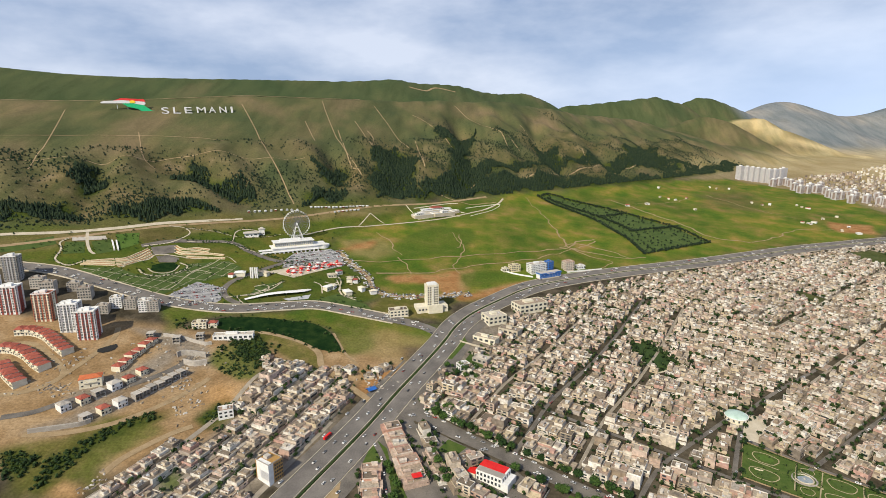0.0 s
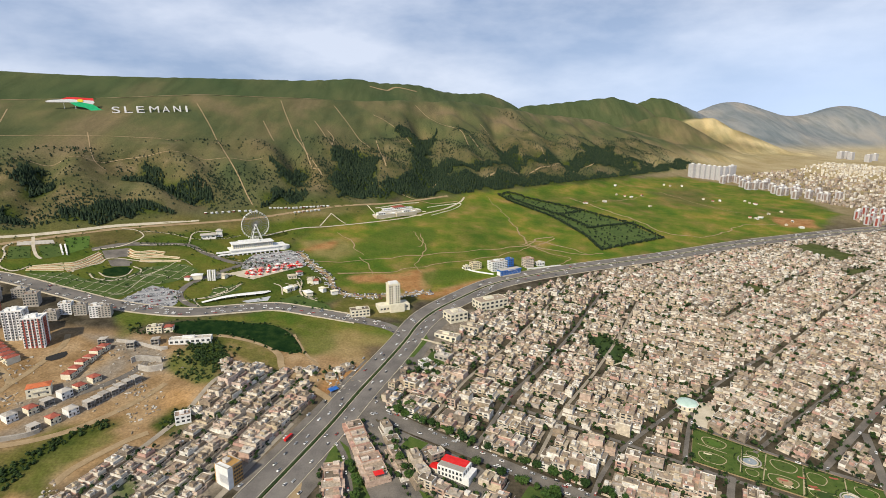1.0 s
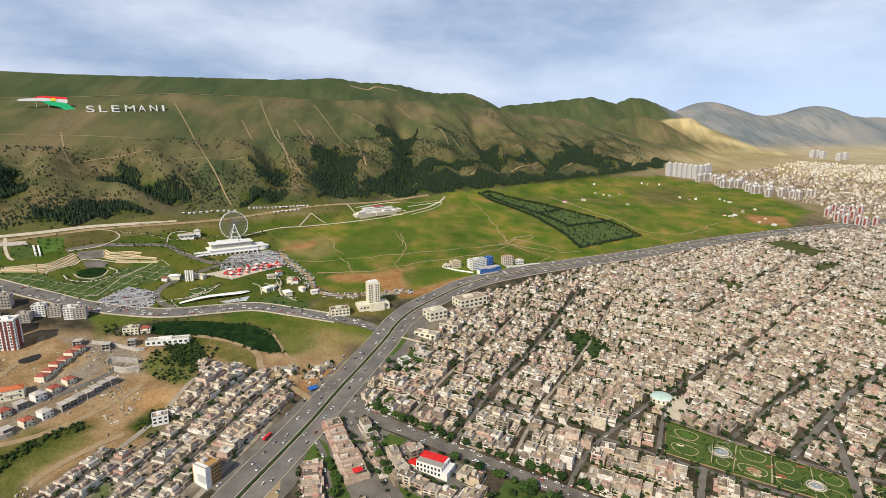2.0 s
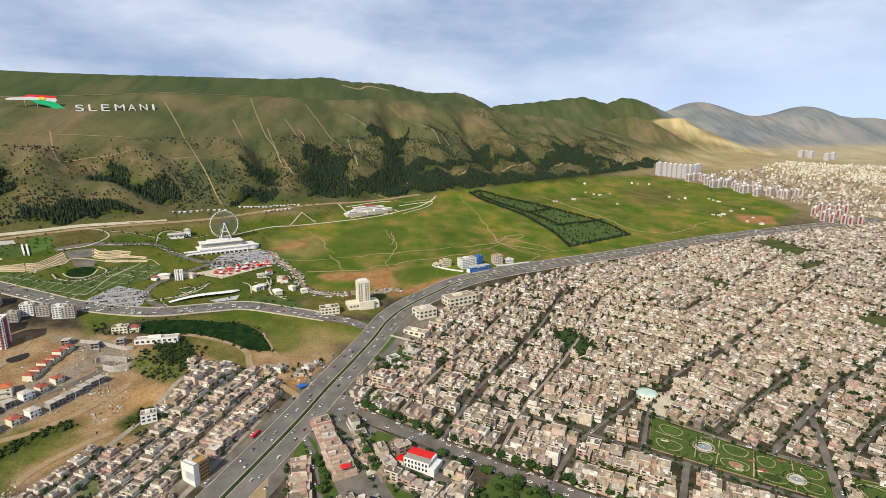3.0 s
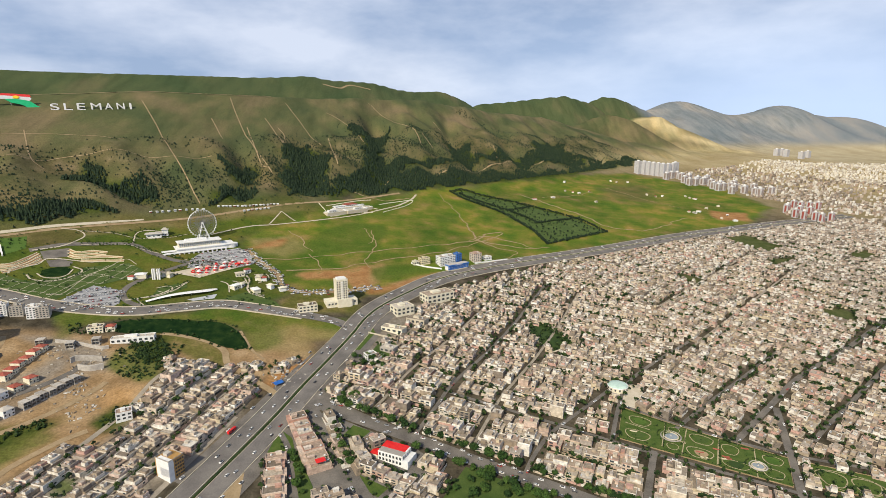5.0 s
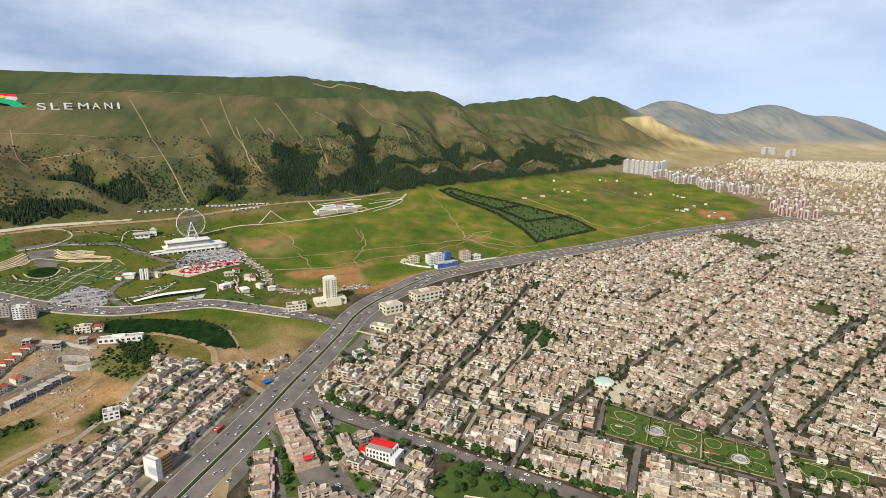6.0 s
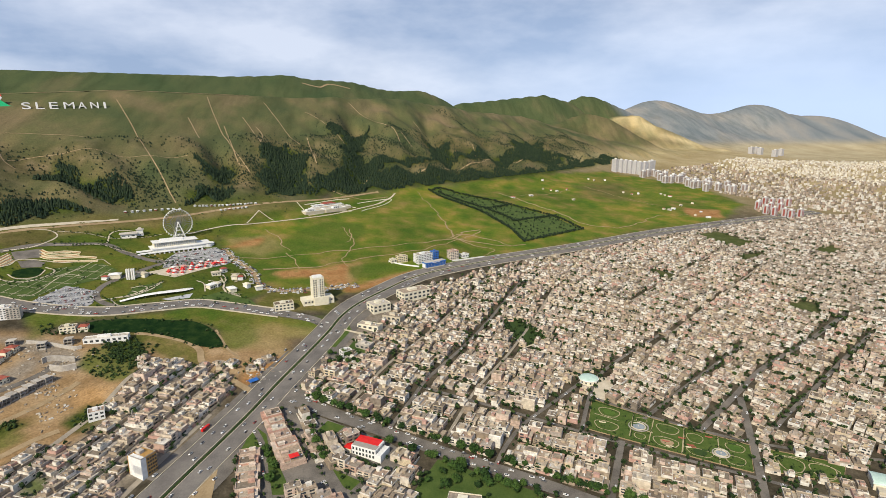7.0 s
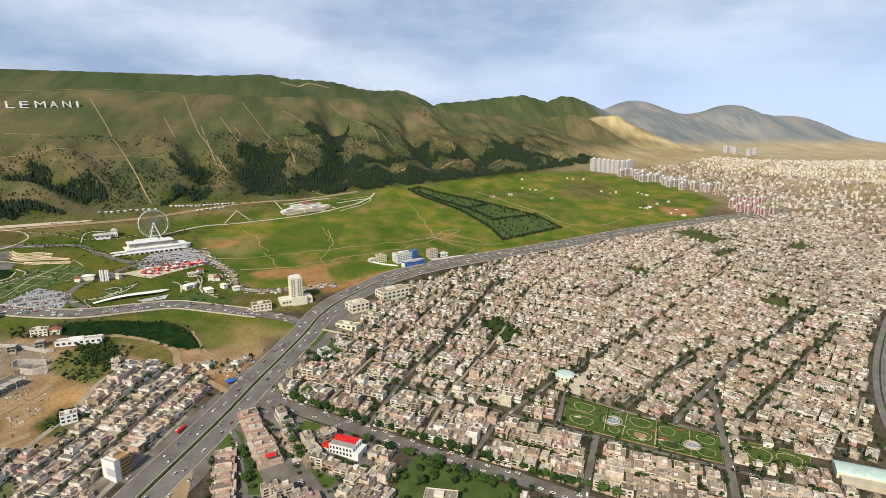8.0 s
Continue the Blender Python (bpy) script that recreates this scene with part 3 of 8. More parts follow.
SITE_A = [(-357, 454), (-352, 477), (-331, 507), (-309, 548), (-297, 557), (-281, 548), (-283, 527), (-304, 498), (-319, 473), (-330, 449), (-346, 443)]
SITE_B = [(-355, 422), (-344, 438), (-323, 456), (-297, 478), (-272, 518), (-261, 516), (-268, 493), (-288, 462), (-305, 442), (-333, 419)]
SITE_C = [(-358, 589), (-334, 590), (-286, 578), (-260, 566), (-249, 535), (-272, 528), (-297, 557), (-331, 574)]
GREEN_YARD = [(-224, 378), (-220, 388), (-204, 383), (-205, 371), (-215, 369)]
WALL_D = [(-284, 542), (-278, 547), (-255, 546)]
TIER_0 = [(-464, 748), (-452, 756), (-446, 776), (-440, 791)]
TIER_1 = [(-460, 742), (-446, 752), (-440, 772), (-435, 787)]
TIER_2 = [(-455, 734), (-446, 740), (-438, 759), (-430, 780)]
TIER_3 = [(-450, 728), (-446, 733), (-437, 749), (-425, 774)]
TIER_4 = [(-497, 722), (-478, 727), (-456, 733)]
TIER_5 = [(-495, 731), (-478, 740), (-466, 749)]
TIER_6 = [(-496, 726), (-478, 732), (-461, 741)]
TIER_7 = [(-406, 811), (-393, 804), (-379, 811), (-356, 812)]
TIER_8 = [(-402, 802), (-390, 795), (-375, 802), (-354, 802)]
TIER_9 = [(-399, 793), (-387, 789), (-368, 794), (-351, 799), (-332, 800)]
TIER_10 = [(-379, 781), (-360, 785), (-344, 787), (-326, 790)]
ARC_INNER = [(-412, 734), (-400, 725), (-386, 726), (-377, 736), (-377, 754)]
ARC_TOP = [(-442, 727), (-444, 743), (-424, 759), (-422, 775), (-410, 780), (-388, 779), (-365, 778), (-351, 783)]
BOULEVARD = [(-265, 746), (-234, 768), (-200, 795), (-156, 817)]
LOOP_A = [(-169, 769), (-157, 770), (-146, 750), (-144, 724), (-133, 709), (-118, 707)]
LOOP_B = [(-168, 745), (-156, 742), (-150, 749)]
LOOP_C = [(-257, 666), (-270, 683), (-251, 692), (-234, 711), (-224, 736)]
LOOP_D = [(-143, 770), (-127, 774), (-121, 756), (-133, 744)]
LOOP_E = [(-258, 714), (-246, 721), (-237, 714), (-243, 703), (-254, 706)]
UPPER_A = [(-337, 852), (-342, 882), (-331, 896), (-308, 900)]
UPPER_B = [(-415, 865), (-373, 872), (-336, 870), (-295, 885), (-272, 905)]
UPPER_C = [(-399, 828), (-345, 844), (-313, 831), (-244, 804)]
TOWER_YARD = [(-105, 696), (-62, 730), (19, 731), (13, 684), (2, 659), (-86, 658)]
MEADOW_TRK_B = [(14, 997), (31, 944), (36, 906), (18, 852), (25, 811)]
MEADOW_TRK_C = [(-101, 795), (-34, 804), (55, 851), (157, 899), (255, 974), (292, 1011)]
TAN_A = [(-178, 902), (-116, 925), (-75, 885), (-106, 836), (-151, 850)]
TAN_B = [(-82, 776), (0, 808), (45, 831), (42, 757), (1, 735), (13, 774), (-33, 780)]
TAN_C = [(42, 757), (105, 792), (152, 806), (138, 773), (67, 745)]
RED_CANOPY = (-21, 386)
REST_E = [(48, 1138), (83, 1165), (125, 1188), (100, 1145), (55, 1095)]
REST_D = [(-47, 1083), (9, 1119), (44, 1113)]
REST_C = [(-59, 1093), (-2, 1136), (31, 1155)]
REST_B = [(-48, 1046), (-2, 1081), (34, 1091)]
REST_A = [(-75, 1099), (-57, 1065), (-48, 1046)]

# woods and trails of the mountain: along and out from its foot line
WOODS = []
WOODS.append([(-100, 1003), (-101, 1035), (-60, 1039), (-16, 1049), (-5, 1008)])
WOODS.append([(13, 987), (33, 991), (49, 1000), (83, 1013), (126, 1023), (180, 998), (180, 982)])
WOODS.append([(0, 1065), (1, 1117), (26, 1150), (45, 1079)])
WOODS.append([(157, 1089), (181, 1167), (196, 1141), (232, 1076), (270, 1028), (263, 1008), (219, 1030), (210, 1072)])
WOODS.append([(418, 1109), (439, 1087), (477, 1118), (490, 1073), (452, 1061), (420, 1043)])
WOODS.append([(339, 984), (364, 1007), (440, 1035), (425, 988)])
WOODS.append([(585, 1166), (655, 1184), (672, 1120), (590, 984), (496, 983)])
WOODS.append([(826, 1270), (969, 1280), (961, 1256), (886, 1207), (817, 1089), (821, 994), (796, 963), (590, 972), (599, 988), (731, 1051), (803, 1155)])
WOODS.append([(798, 965), (846, 1025), (1048, 995), (1369, 972), (1879, 1005), (1821, 972), (1330, 943), (1010, 958)])
WOODS.append([(810, 1091), (838, 1082), (1002, 1053), (1357, 1066), (1570, 1018), (1725, 1016), (1538, 995), (1095, 1042), (812, 1048)])
WOODS.append([(1090, 1160), (1148, 1150), (1108, 1055), (1017, 1048)])
WOODS.append([(1430, 1127), (1606, 1150), (1552, 1026), (1379, 1021)])
TRAILS = []
TRAILS.append([(357, 1414), (349, 1289), (335, 1128), (331, 1037), (329, 987)])
TRAILS.append([(-3, 1414), (-31, 1285), (-66, 1146)])
TRAILS.append([(116, 1288), (110, 1180), (124, 1147)])
TRAILS.append([(544, 1272), (501, 1110), (504, 1082)])
TRAILS.append([(613, 1321), (601, 1242), (587, 1176)])
TRAILS.append([(620, 1265), (618, 1230), (587, 1176)])
TRAILS.append([(479, 1318), (462, 1211)])
TRAILS.append([(729, 1213), (669, 1071)])
TRAILS.append([(1147, 1287), (1151, 1251)])
TRAILS.append([(1011, 1179), (1001, 1120)])
TRAILS.append([(1199, 1080), (1175, 1039)])
TRAILS.append([(577, 1446), (548, 1340), (520, 1213), (504, 1062)])
TRAILS.append([(804, 1351), (821, 1275), (807, 1160)])
TRAILS.append([(1010, 1440), (1003, 1220), (957, 1103)])
TRAILS.append([(720, 1420), (700, 1300), (690, 1180)])
TREE_LINES = [[(1366, 1417), (1363, 1305), (1352, 1196), (1346, 1099)], [(1423, 1273), (1401, 1169), (1367, 1053)], [(1147, 1261), (1154, 1191), (1102, 1069)], [(1030, 1250), (1010, 1170), (985, 1080)], [(1560, 1250), (1540, 1150), (1520, 1060)]]
LEVEL_TRAILS = [[(-107, 1287), (-22, 1285), (70, 1279), (169, 1265), (271, 1227)], [(-102, 1159), (-65, 1177), (16, 1167), (105, 1170), (165, 1188), (293, 1141), (401, 1113)]]

# ---- building helpers ----
def obj(name, bm, material, parent=None, label="", smooth_faces=False):
    me = bpy.data.meshes.new(name)
    bm.to_mesh(me)
    bm.free()
    for f in me.polygons:
        f.use_smooth = smooth_faces
    for mm in (material if isinstance(material, (list, tuple)) else (material,)):
        me.materials.append(mm)
    ob = new(name, me)
    if parent is not None:
        ob.parent = parent
    if label:
        ob["label"] = label
    return ob


def part(name, bm, material, parent, label="", smooth_faces=False):
    return obj(name, bm, material, parent, label, smooth_faces)


def raw(name, verts, faces, materials, slots=None, parent=None):
    """One mesh from computed vertices and faces."""
    me = bpy.data.meshes.new(name)
    me.from_pydata([tuple(v) for v in verts], [], [tuple(f) for f in faces])
    for mm in (materials if isinstance(materials, (list, tuple)) else (materials,)):
        me.materials.append(mm)
    if slots is not None:
        me.polygons.foreach_set("material_index", np.asarray(slots, np.int32))
    me.update()
    ob = new(name, me)
    if parent is not None:
        ob.parent = parent
    return ob


def thing(name, m=None, label="", category="", group="", kind=""):
    ob = new(name)
    if m is not None:
        ob.matrix_basis = m
    return tagged(ob, label, category, group, kind)


def box(bm, x0, y0, z0, x1, y1, z1, bevel=0.0):
    r = bmesh.ops.create_cube(bm, size=1.0, matrix=Matrix.Translation(((x0 + x1) / 2, (y0 + y1) / 2, (z0 + z1) / 2)) @ Matrix.Diagonal((x1 - x0, y1 - y0, z1 - z0, 1)))
    if bevel:
        es = {e for v in r["verts"] for e in v.link_edges}
        bmesh.ops.bevel(bm, geom=list(es), offset=bevel, segments=1, affect="EDGES")
    return bm


def boxed(*args, bevel=0.0):
    return box(bmesh.new(), *args, bevel=bevel)


def tube(bm, a, b, r0, r1=None, sides=6):
    a, b = Vector(a), Vector(b)
    d = b - a
    m = Matrix.Translation((a + b) / 2) @ d.to_track_quat("Z", "Y").to_matrix().to_4x4()
    bmesh.ops.create_cone(bm, cap_ends=True, segments=sides, radius1=r0, radius2=r0 if r1 is None else r1, depth=d.length, matrix=m)
    return bm


def at(x, y, turn=0.0, lift=0.0):
    """The pose of a thing that stands on the land."""
    return pose(x, y, float(ground(x, y)) + lift, 0, 0, turn)


def inside(px, py, poly):
    """Which of the points lie in the polygon."""
    hit = np.zeros(np.shape(px), bool)
    for (x0, y0), (x1, y1) in zip(poly, poly[1:] + poly[:1]):
        cross = (y0 > py) != (y1 > py)
        hit ^= cross & (px < (x1 - x0) * (py - y0) / ((y1 - y0) if y1 != y0 else 1e-9) + x0)
    return hit


def edge_distance(px, py, line, closed=False):
    best = np.full(np.shape(px), 1e9)
    pairs = list(zip(line, line[1:] + (line[:1] if closed else [])))
    for (x0, y0), (x1, y1) in pairs[: len(line) if closed else len(line) - 1]:
        dx, dy = x1 - x0, y1 - y0
        s = np.clip(((px - x0) * dx + (py - y0) * dy) / (dx * dx + dy * dy + 1e-9), 0, 1)
        best = np.minimum(best, np.hypot(px - x0 - s * dx, py - y0 - s * dy))
    return best


def within(px, py, poly, soft=10.0, rough=0.0):
    """1 inside the polygon, 0 outside, with a ragged soft edge."""
    d = edge_distance(px, py, poly, True) * np.where(inside(px, py, poly), 1, -1)
    if rough:
        d = d + rough * (np.sin(px / 17 + np.sin(py / 23) * 2) + np.sin(py / 13 + np.sin(px / 29) * 2)) * 0.5
    return smooth(-soft, soft, d)


def resample(line, step, curved=True):
    """The polyline, rounded off (Catmull-Rom) and cut in even steps."""
    p = [np.array(q, float) for q in line]
    if not curved:
        return np.concatenate([np.linspace(a, b, max(1, int(np.hypot(*(b - a)) / step)), endpoint=False) for a, b in zip(p, p[1:])] + [p[-1:]])
    p = [2 * p[0] - p[1]] + p + [2 * p[-1] - p[-2]]
    fine = []
    for a, b, c, d in zip(p, p[1:], p[2:], p[3:]):
        for s in np.linspace(0, 1, 12, endpoint=False):
            fine.append(0.5 * (2 * b + (c - a) * s + (2 * a - 5 * b + 4 * c - d) * s * s + (3 * b - a - 3 * c + d) * s ** 3))
    fine.append(p[-2])
    fine = np.array(fine)
    run = np.r_[0, np.cumsum(np.hypot(*np.diff(fine, axis=0).T))]
    s = np.linspace(0, run[-1], max(2, int(run[-1] / step) + 1))
    return np.c_[np.interp(s, run, fine[:, 0]), np.interp(s, run, fine[:, 1])]


def offset_line(line, dist, step=6.0):
    """The line moved sideways (to its right), as a list."""
    c = resample(line, step)
    t = np.gradient(c, axis=0)
    t /= np.hypot(t[:, 0], t[:, 1])[:, None]
    return [tuple(q) for q in np.c_[c[:, 0] + dist * t[:, 1], c[:, 1] - dist * t[:, 0]]]


def strip(name, line, width, lift, material, step=5.0, across=3, height=0.0, parent=None, label="", side=0.0, curved=True):
    """A ribbon laid on the land along a line; with a height it is a low solid band with sides."""
    c = resample(line, step, curved)
    t = np.gradient(c, axis=0)
    t /= np.hypot(t[:, 0], t[:, 1])[:, None]
    w = np.asarray(width if np.ndim(width) else (width, width), float)
    w = np.interp(np.linspace(0, 1, len(c)), np.linspace(0, 1, len(w)), w)
    verts, faces = [], []
    k = across + 1
    for s in range(k):
        o = (s / across - 0.5) * w + side
        x, y = c[:, 0] + o * t[:, 1], c[:, 1] - o * t[:, 0]
        verts.append(np.c_[x, y, ground(x, y) + lift + height])
    verts = np.stack(verts, 1).reshape(-1, 3)
    n = len(c)
    for i in range(n - 1):
        for s in range(across):
            faces.append((i * k + s, i * k + s + 1, (i + 1) * k + s + 1, (i + 1) * k + s))
    if height:
        low = verts.copy()
        low[:, 2] -= height + lift + 0.3
        b = len(verts)
        verts = np.r_[verts, low]
        for i in range(n - 1):
            faces.append((b + i * k, i * k, (i + 1) * k, b + (i + 1) * k))
            faces.append((i * k + across, b + i * k + across, b + (i + 1) * k + across, (i + 1) * k + across))
        faces.append(tuple(range(0, k)) + tuple(b + q for q in range(k - 1, -1, -1)))
        faces.append(tuple((n - 1) * k + q for q in range(k - 1, -1, -1)) + tuple(b + (n - 1) * k + q for q in range(k)))
    ob = raw(name, verts, faces, material, parent=parent)
    if label:
        ob["label"] = label
    return ob


def patch(name, poly, lift, material, step=12.0, parent=None, label="", rough=0.0, rounded=False):
    """A polygon laid on the land."""
    q = [tuple(p) for p in poly]
    if rounded:
        ring = resample(q[-1:] + q + q[:2], step)
        n = len(q)
        q = [tuple(p) for p in ring]
        d = [math.hypot(p[0] - poly[0][0], p[1] - poly[0][1]) for p in q]
        first = min(range(len(q) // 2), key=lambda i: d[i])
        last = max(range(len(q) // 2, len(q)), key=lambda i: -d[i])
        q = q[first:last]
    if rough:
        q = [(x + rough * math.sin(i * 2.3 + x), y + rough * math.sin(i * 1.7 + y)) for i, (x, y) in enumerate(q)]
    bm = bmesh.new()
    vs = [bm.verts.new((x, y, 0)) for x, y in q]
    bm.faces.new(vs)
    bmesh.ops.triangulate(bm, faces=bm.faces[:])
    for _ in range(7):
        long = [e for e in bm.edges if e.calc_length() > step]
        if not long:
            break
        bmesh.ops.subdivide_edges(bm, edges=long, cuts=1)
        bmesh.ops.triangulate(bm, faces=[f for f in bm.faces if len(f.verts) > 3])
    for v in bm.verts:
        v.co.z = float(ground(v.co.x, v.co.y)) + lift
    bmesh.ops.recalc_face_normals(bm, faces=bm.faces[:])
    if sum(f.normal.z for f in bm.faces) < 0:
        bmesh.ops.reverse_faces(bm, faces=bm.faces[:])
    return obj(name, bm, material, parent, label)


def gable(bm, w, d, z0, z1, over=0.5):
    """A hipped roof over a rectangle."""
    a = [bm.verts.new(p) for p in ((-w / 2 - over, -d / 2 - over, z0), (w / 2 + over, -d / 2 - over, z0), (w / 2 + over, d / 2 + over, z0), (-w / 2 - over, d / 2 + over, z0))]
    k = min(w, d) * 0.42
    t = [bm.verts.new(p) for p in ((-w / 2 + k, 0, z1), (w / 2 - k, 0, z1))] if w > d else [bm.verts.new(p) for p in ((0, -d / 2 + k, z1), (0, d / 2 - k, z1))]
    if w > d:
        for f in ((a[0], a[1], t[1], t[0]), (a[1], a[2], t[1]), (a[2], a[3], t[0], t[1]), (a[3], a[0], t[0])):
            bm.faces.new(f)
    else:
        for f in ((a[0], a[1], t[0]), (a[1], a[2], t[1], t[0]), (a[2], a[3], t[1]), (a[3], a[0], t[0], t[1])):
            bm.faces.new(f)
    bm.faces.new(a[::-1])
    return bm


def along(line, count):
    """Places evenly along a line, with the heading there."""
    c = resample(line, 2.0)
    out_list = []
    for i in range(count):
        k = int((i + 0.5) / count * (len(c) - 1))
        a, b = c[max(0, k - 2)], c[min(len(c) - 1, k + 2)]
        out_list.append((c[k, 0], c[k, 1], math.degrees(math.atan2(b[1] - a[1], b[0] - a[0]))))
    return out_list


def scatter(poly, spacing, seed, jitter=0.5, keep=1.0):
    """Points strewn in a polygon."""
    r = random.Random(seed)
    xs, ys = [p[0] for p in poly], [p[1] for p in poly]
    pts = []
    y = min(ys)
    while y < max(ys):
        x = min(xs)
        while x < max(xs):
            if r.random() < keep:
                pts.append((x + r.uniform(-jitter, jitter) * spacing, y + r.uniform(-jitter, jitter) * spacing))
            x += spacing
        y += spacing
    if not pts:
        return []
    a = np.array(pts)
    return [tuple(p) for p in a[inside(a[:, 0], a[:, 1], poly)]]


# ---- the lie of the land ----
MEDIAN = [(-178, 238), (-150, 290), (-112, 367), (-72, 448), (-47, 505), (-23, 556), (0, 607), (17, 650), (40, 687), (76, 727), (127, 777), (191, 816), (293, 862), (463, 928), (664, 1011), (800, 1055), (960, 1100), (1200, 1150)]
MEADOW = [(-190, 880), (-150, 830), (-120, 770), (-70, 715), (60, 735), (130, 775), (220, 830), (460, 940), (660, 1025), (900, 1110), (1080, 1250), (1100, 1500), (880, 1690), (560, 1530), (250, 1330), (120, 1250), (-60, 1110), (-170, 960)]
SOIL = [(-560, 600), (-420, 600), (-330, 600), (-240, 590), (-160, 590), (-95, 610), (-25, 590), (-70, 520), (-95, 470), (-110, 400), (-170, 380), (-300, 380), (-600, 300)]
PARKLAND = [(-700, 740), (-560, 715), (-480, 705), (-390, 672), (-300, 655), (-200, 680), (-110, 690), (-80, 720), (-130, 790), (-170, 850), (-190, 900), (-60, 1090), (-130, 1110), (-330, 950), (-640, 770)]


def make_land():
    """One sheet out to the horizon, finer where it is near and seen."""
    ang = np.radians(np.r_[np.arange(-180, -52, 4.0), np.arange(-52, 66, 0.28), np.arange(66, 180, 4.0)])
    rad = np.r_[0.005, 60, 120, 180, np.arange(230, 1000, 7.0), np.arange(1000, 1900, 9.0), np.geomspace(1900, 4880, 75)]
    a, r = np.meshgrid(ang, rad, indexing="ij")
    x, y = r * np.sin(a), r * np.cos(a) - 9.0
    z = ground(x, y)
    na, nr = x.shape
    idx = np.arange(na * nr).reshape(na, nr)
    nxt = np.roll(idx, -1, axis=0)
    faces = np.stack([idx[:, :-1], idx[:, 1:], nxt[:, 1:], nxt[:, :-1]], -1).reshape(-1, 4)[:, ::-1]
    me = bpy.data.meshes.new("ground")
    me.from_pydata(np.c_[x.ravel(), y.ravel(), z.ravel()].tolist(), [], faces.tolist())
    px, py = x.ravel(), y.ravel()
    u, v = uv(px, py)
    w = v - FOOT
    red = np.maximum(within(px, py, MEADOW, 14, 10), within(px, py, PARKLAND, 10))
    red = np.maximum(red, within(px, py, [(-350, 640), (-250, 645), (-150, 668), (0, 640), (10, 620), (-50, 590), (-95, 575), (-105, 600), (-140, 622), (-240, 640), (-330, 615)], 10, 8))
    green = within(px, py, SOIL, 14, 12) * 0.9
    green = green * (1 - 0.8 * within(px, py, [(-180, 545), (-125, 540), (-70, 500), (-120, 400), (-165, 300), (-262, 300), (-262, 372), (-236, 414), (-200, 420), (-186, 480)], 8, 4))
    green = np.maximum(green, 0.75 * smooth(-42, -20, w) * (1 - smooth(0, 18, w)) * (1 - smooth(430, 600, u)))
    blue = smooth(-30, 40, w + 12 * np.sin(u / 37) + 8 * np.sin(u / 17))
    # where sunlight is painted on: the spur, fading into the pale dry plain
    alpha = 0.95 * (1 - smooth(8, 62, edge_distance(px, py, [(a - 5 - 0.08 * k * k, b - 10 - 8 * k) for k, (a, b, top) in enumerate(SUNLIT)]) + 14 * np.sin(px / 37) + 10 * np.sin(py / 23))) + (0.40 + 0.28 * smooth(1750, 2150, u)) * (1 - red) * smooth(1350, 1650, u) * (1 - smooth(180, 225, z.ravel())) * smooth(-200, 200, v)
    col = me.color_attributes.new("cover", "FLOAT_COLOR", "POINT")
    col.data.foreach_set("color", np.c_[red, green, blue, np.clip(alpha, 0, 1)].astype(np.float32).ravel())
    bright = np.zeros_like(px)
    for poly in (FIELD_GREEN_A, FIELD_GREEN_B, FIELD_GREEN_C, FIELD_GREEN_D, GREEN_A):
        bright = np.maximum(bright, 0.85 * within(px, py, poly, 9, 6))
    for poly in (OPEN_A, OPEN_B, OPEN_C, OPEN_D, OPEN_E):
        bright = np.maximum(bright, 0.5 * within(px, py, poly, 9, 6))
    bright = np.maximum(bright, 0.35 * within(px, py, MEADOW_LEFT, 6, 5))
    for poly in (OLIVE_B, OLIVE_C):
        bright = np.maximum(bright, 0.55 * within(px, py, poly, 12, 10))
    for poly in (KNOLL, GREEN_YARD):
        bright = np.maximum(bright, 0.75 * within(px, py, poly, 5, 5))
    ruddy = np.zeros_like(px)
    for poly in (RED_A, RED_B, RED_C, RED_YARD, [(840, 1140), (920, 1130), (960, 1200), (880, 1230)]):
        ruddy = np.maximum(ruddy, within(px, py, poly, 7, 6))
    pale = np.maximum(0.7 * within(px, py, DRY_A, 14, 14), 0.6 * within(px, py, TAN_A, 10, 8))
    dark = np.zeros_like(px)
    for poly in (SCRUB_A, SCRUB_B, SCRUB_C, SCRUB_D, KNOLL_TREES):
        dark = np.maximum(dark, within(px, py, poly, 6, 6))
    dark = np.maximum(dark, 0.45 * within(px, py, PARKLAND, 8, 4))
    for poly in WOODS:
        dark = np.maximum(dark, within(u, v, poly, 14, 8))
    tint = me.color_attributes.new("tint", "FLOAT_COLOR", "POINT")
    tint.data.foreach_set("color", np.c_[bright, ruddy, pale, dark].astype(np.float32).ravel())
    gravel, olive, clay = np.zeros_like(px), np.zeros_like(px), np.zeros_like(px)
    for poly in (SITE_A, SITE_B, SITE_C, [(-170, 535), (-128, 526), (-100, 490), (-98, 460), (-135, 385), (-165, 335), (-255, 335), (-250, 372), (-225, 412), (-198, 430), (-180, 480)], [(-8, 566), (24, 636), (80, 694), (126, 702), (86, 628), (46, 562), (20, 525)]):
        gravel = np.maximum(gravel, 0.85 * within(px, py, poly, 8, 6))
    for poly in (OLIVE_A, OLIVE_B, OLIVE_C, TOWER_YARD, MEADOW_LEFT, SOUTH_GREEN):
        olive = np.maximum(olive, 0.9 * within(px, py, poly, 8, 8))
    olive = np.maximum(olive, 0.35 * within(px, py, PARKLAND, 10, 6) * (0.5 + 0.5 * np.sin(px / 23 + 1.7 * np.sin(py / 19))))
    for poly in (SPOIL_A, SPOIL_B, SPOIL_C, TAN_B, TAN_C):
        clay = np.maximum(clay, within(px, py, poly, 7, 6))
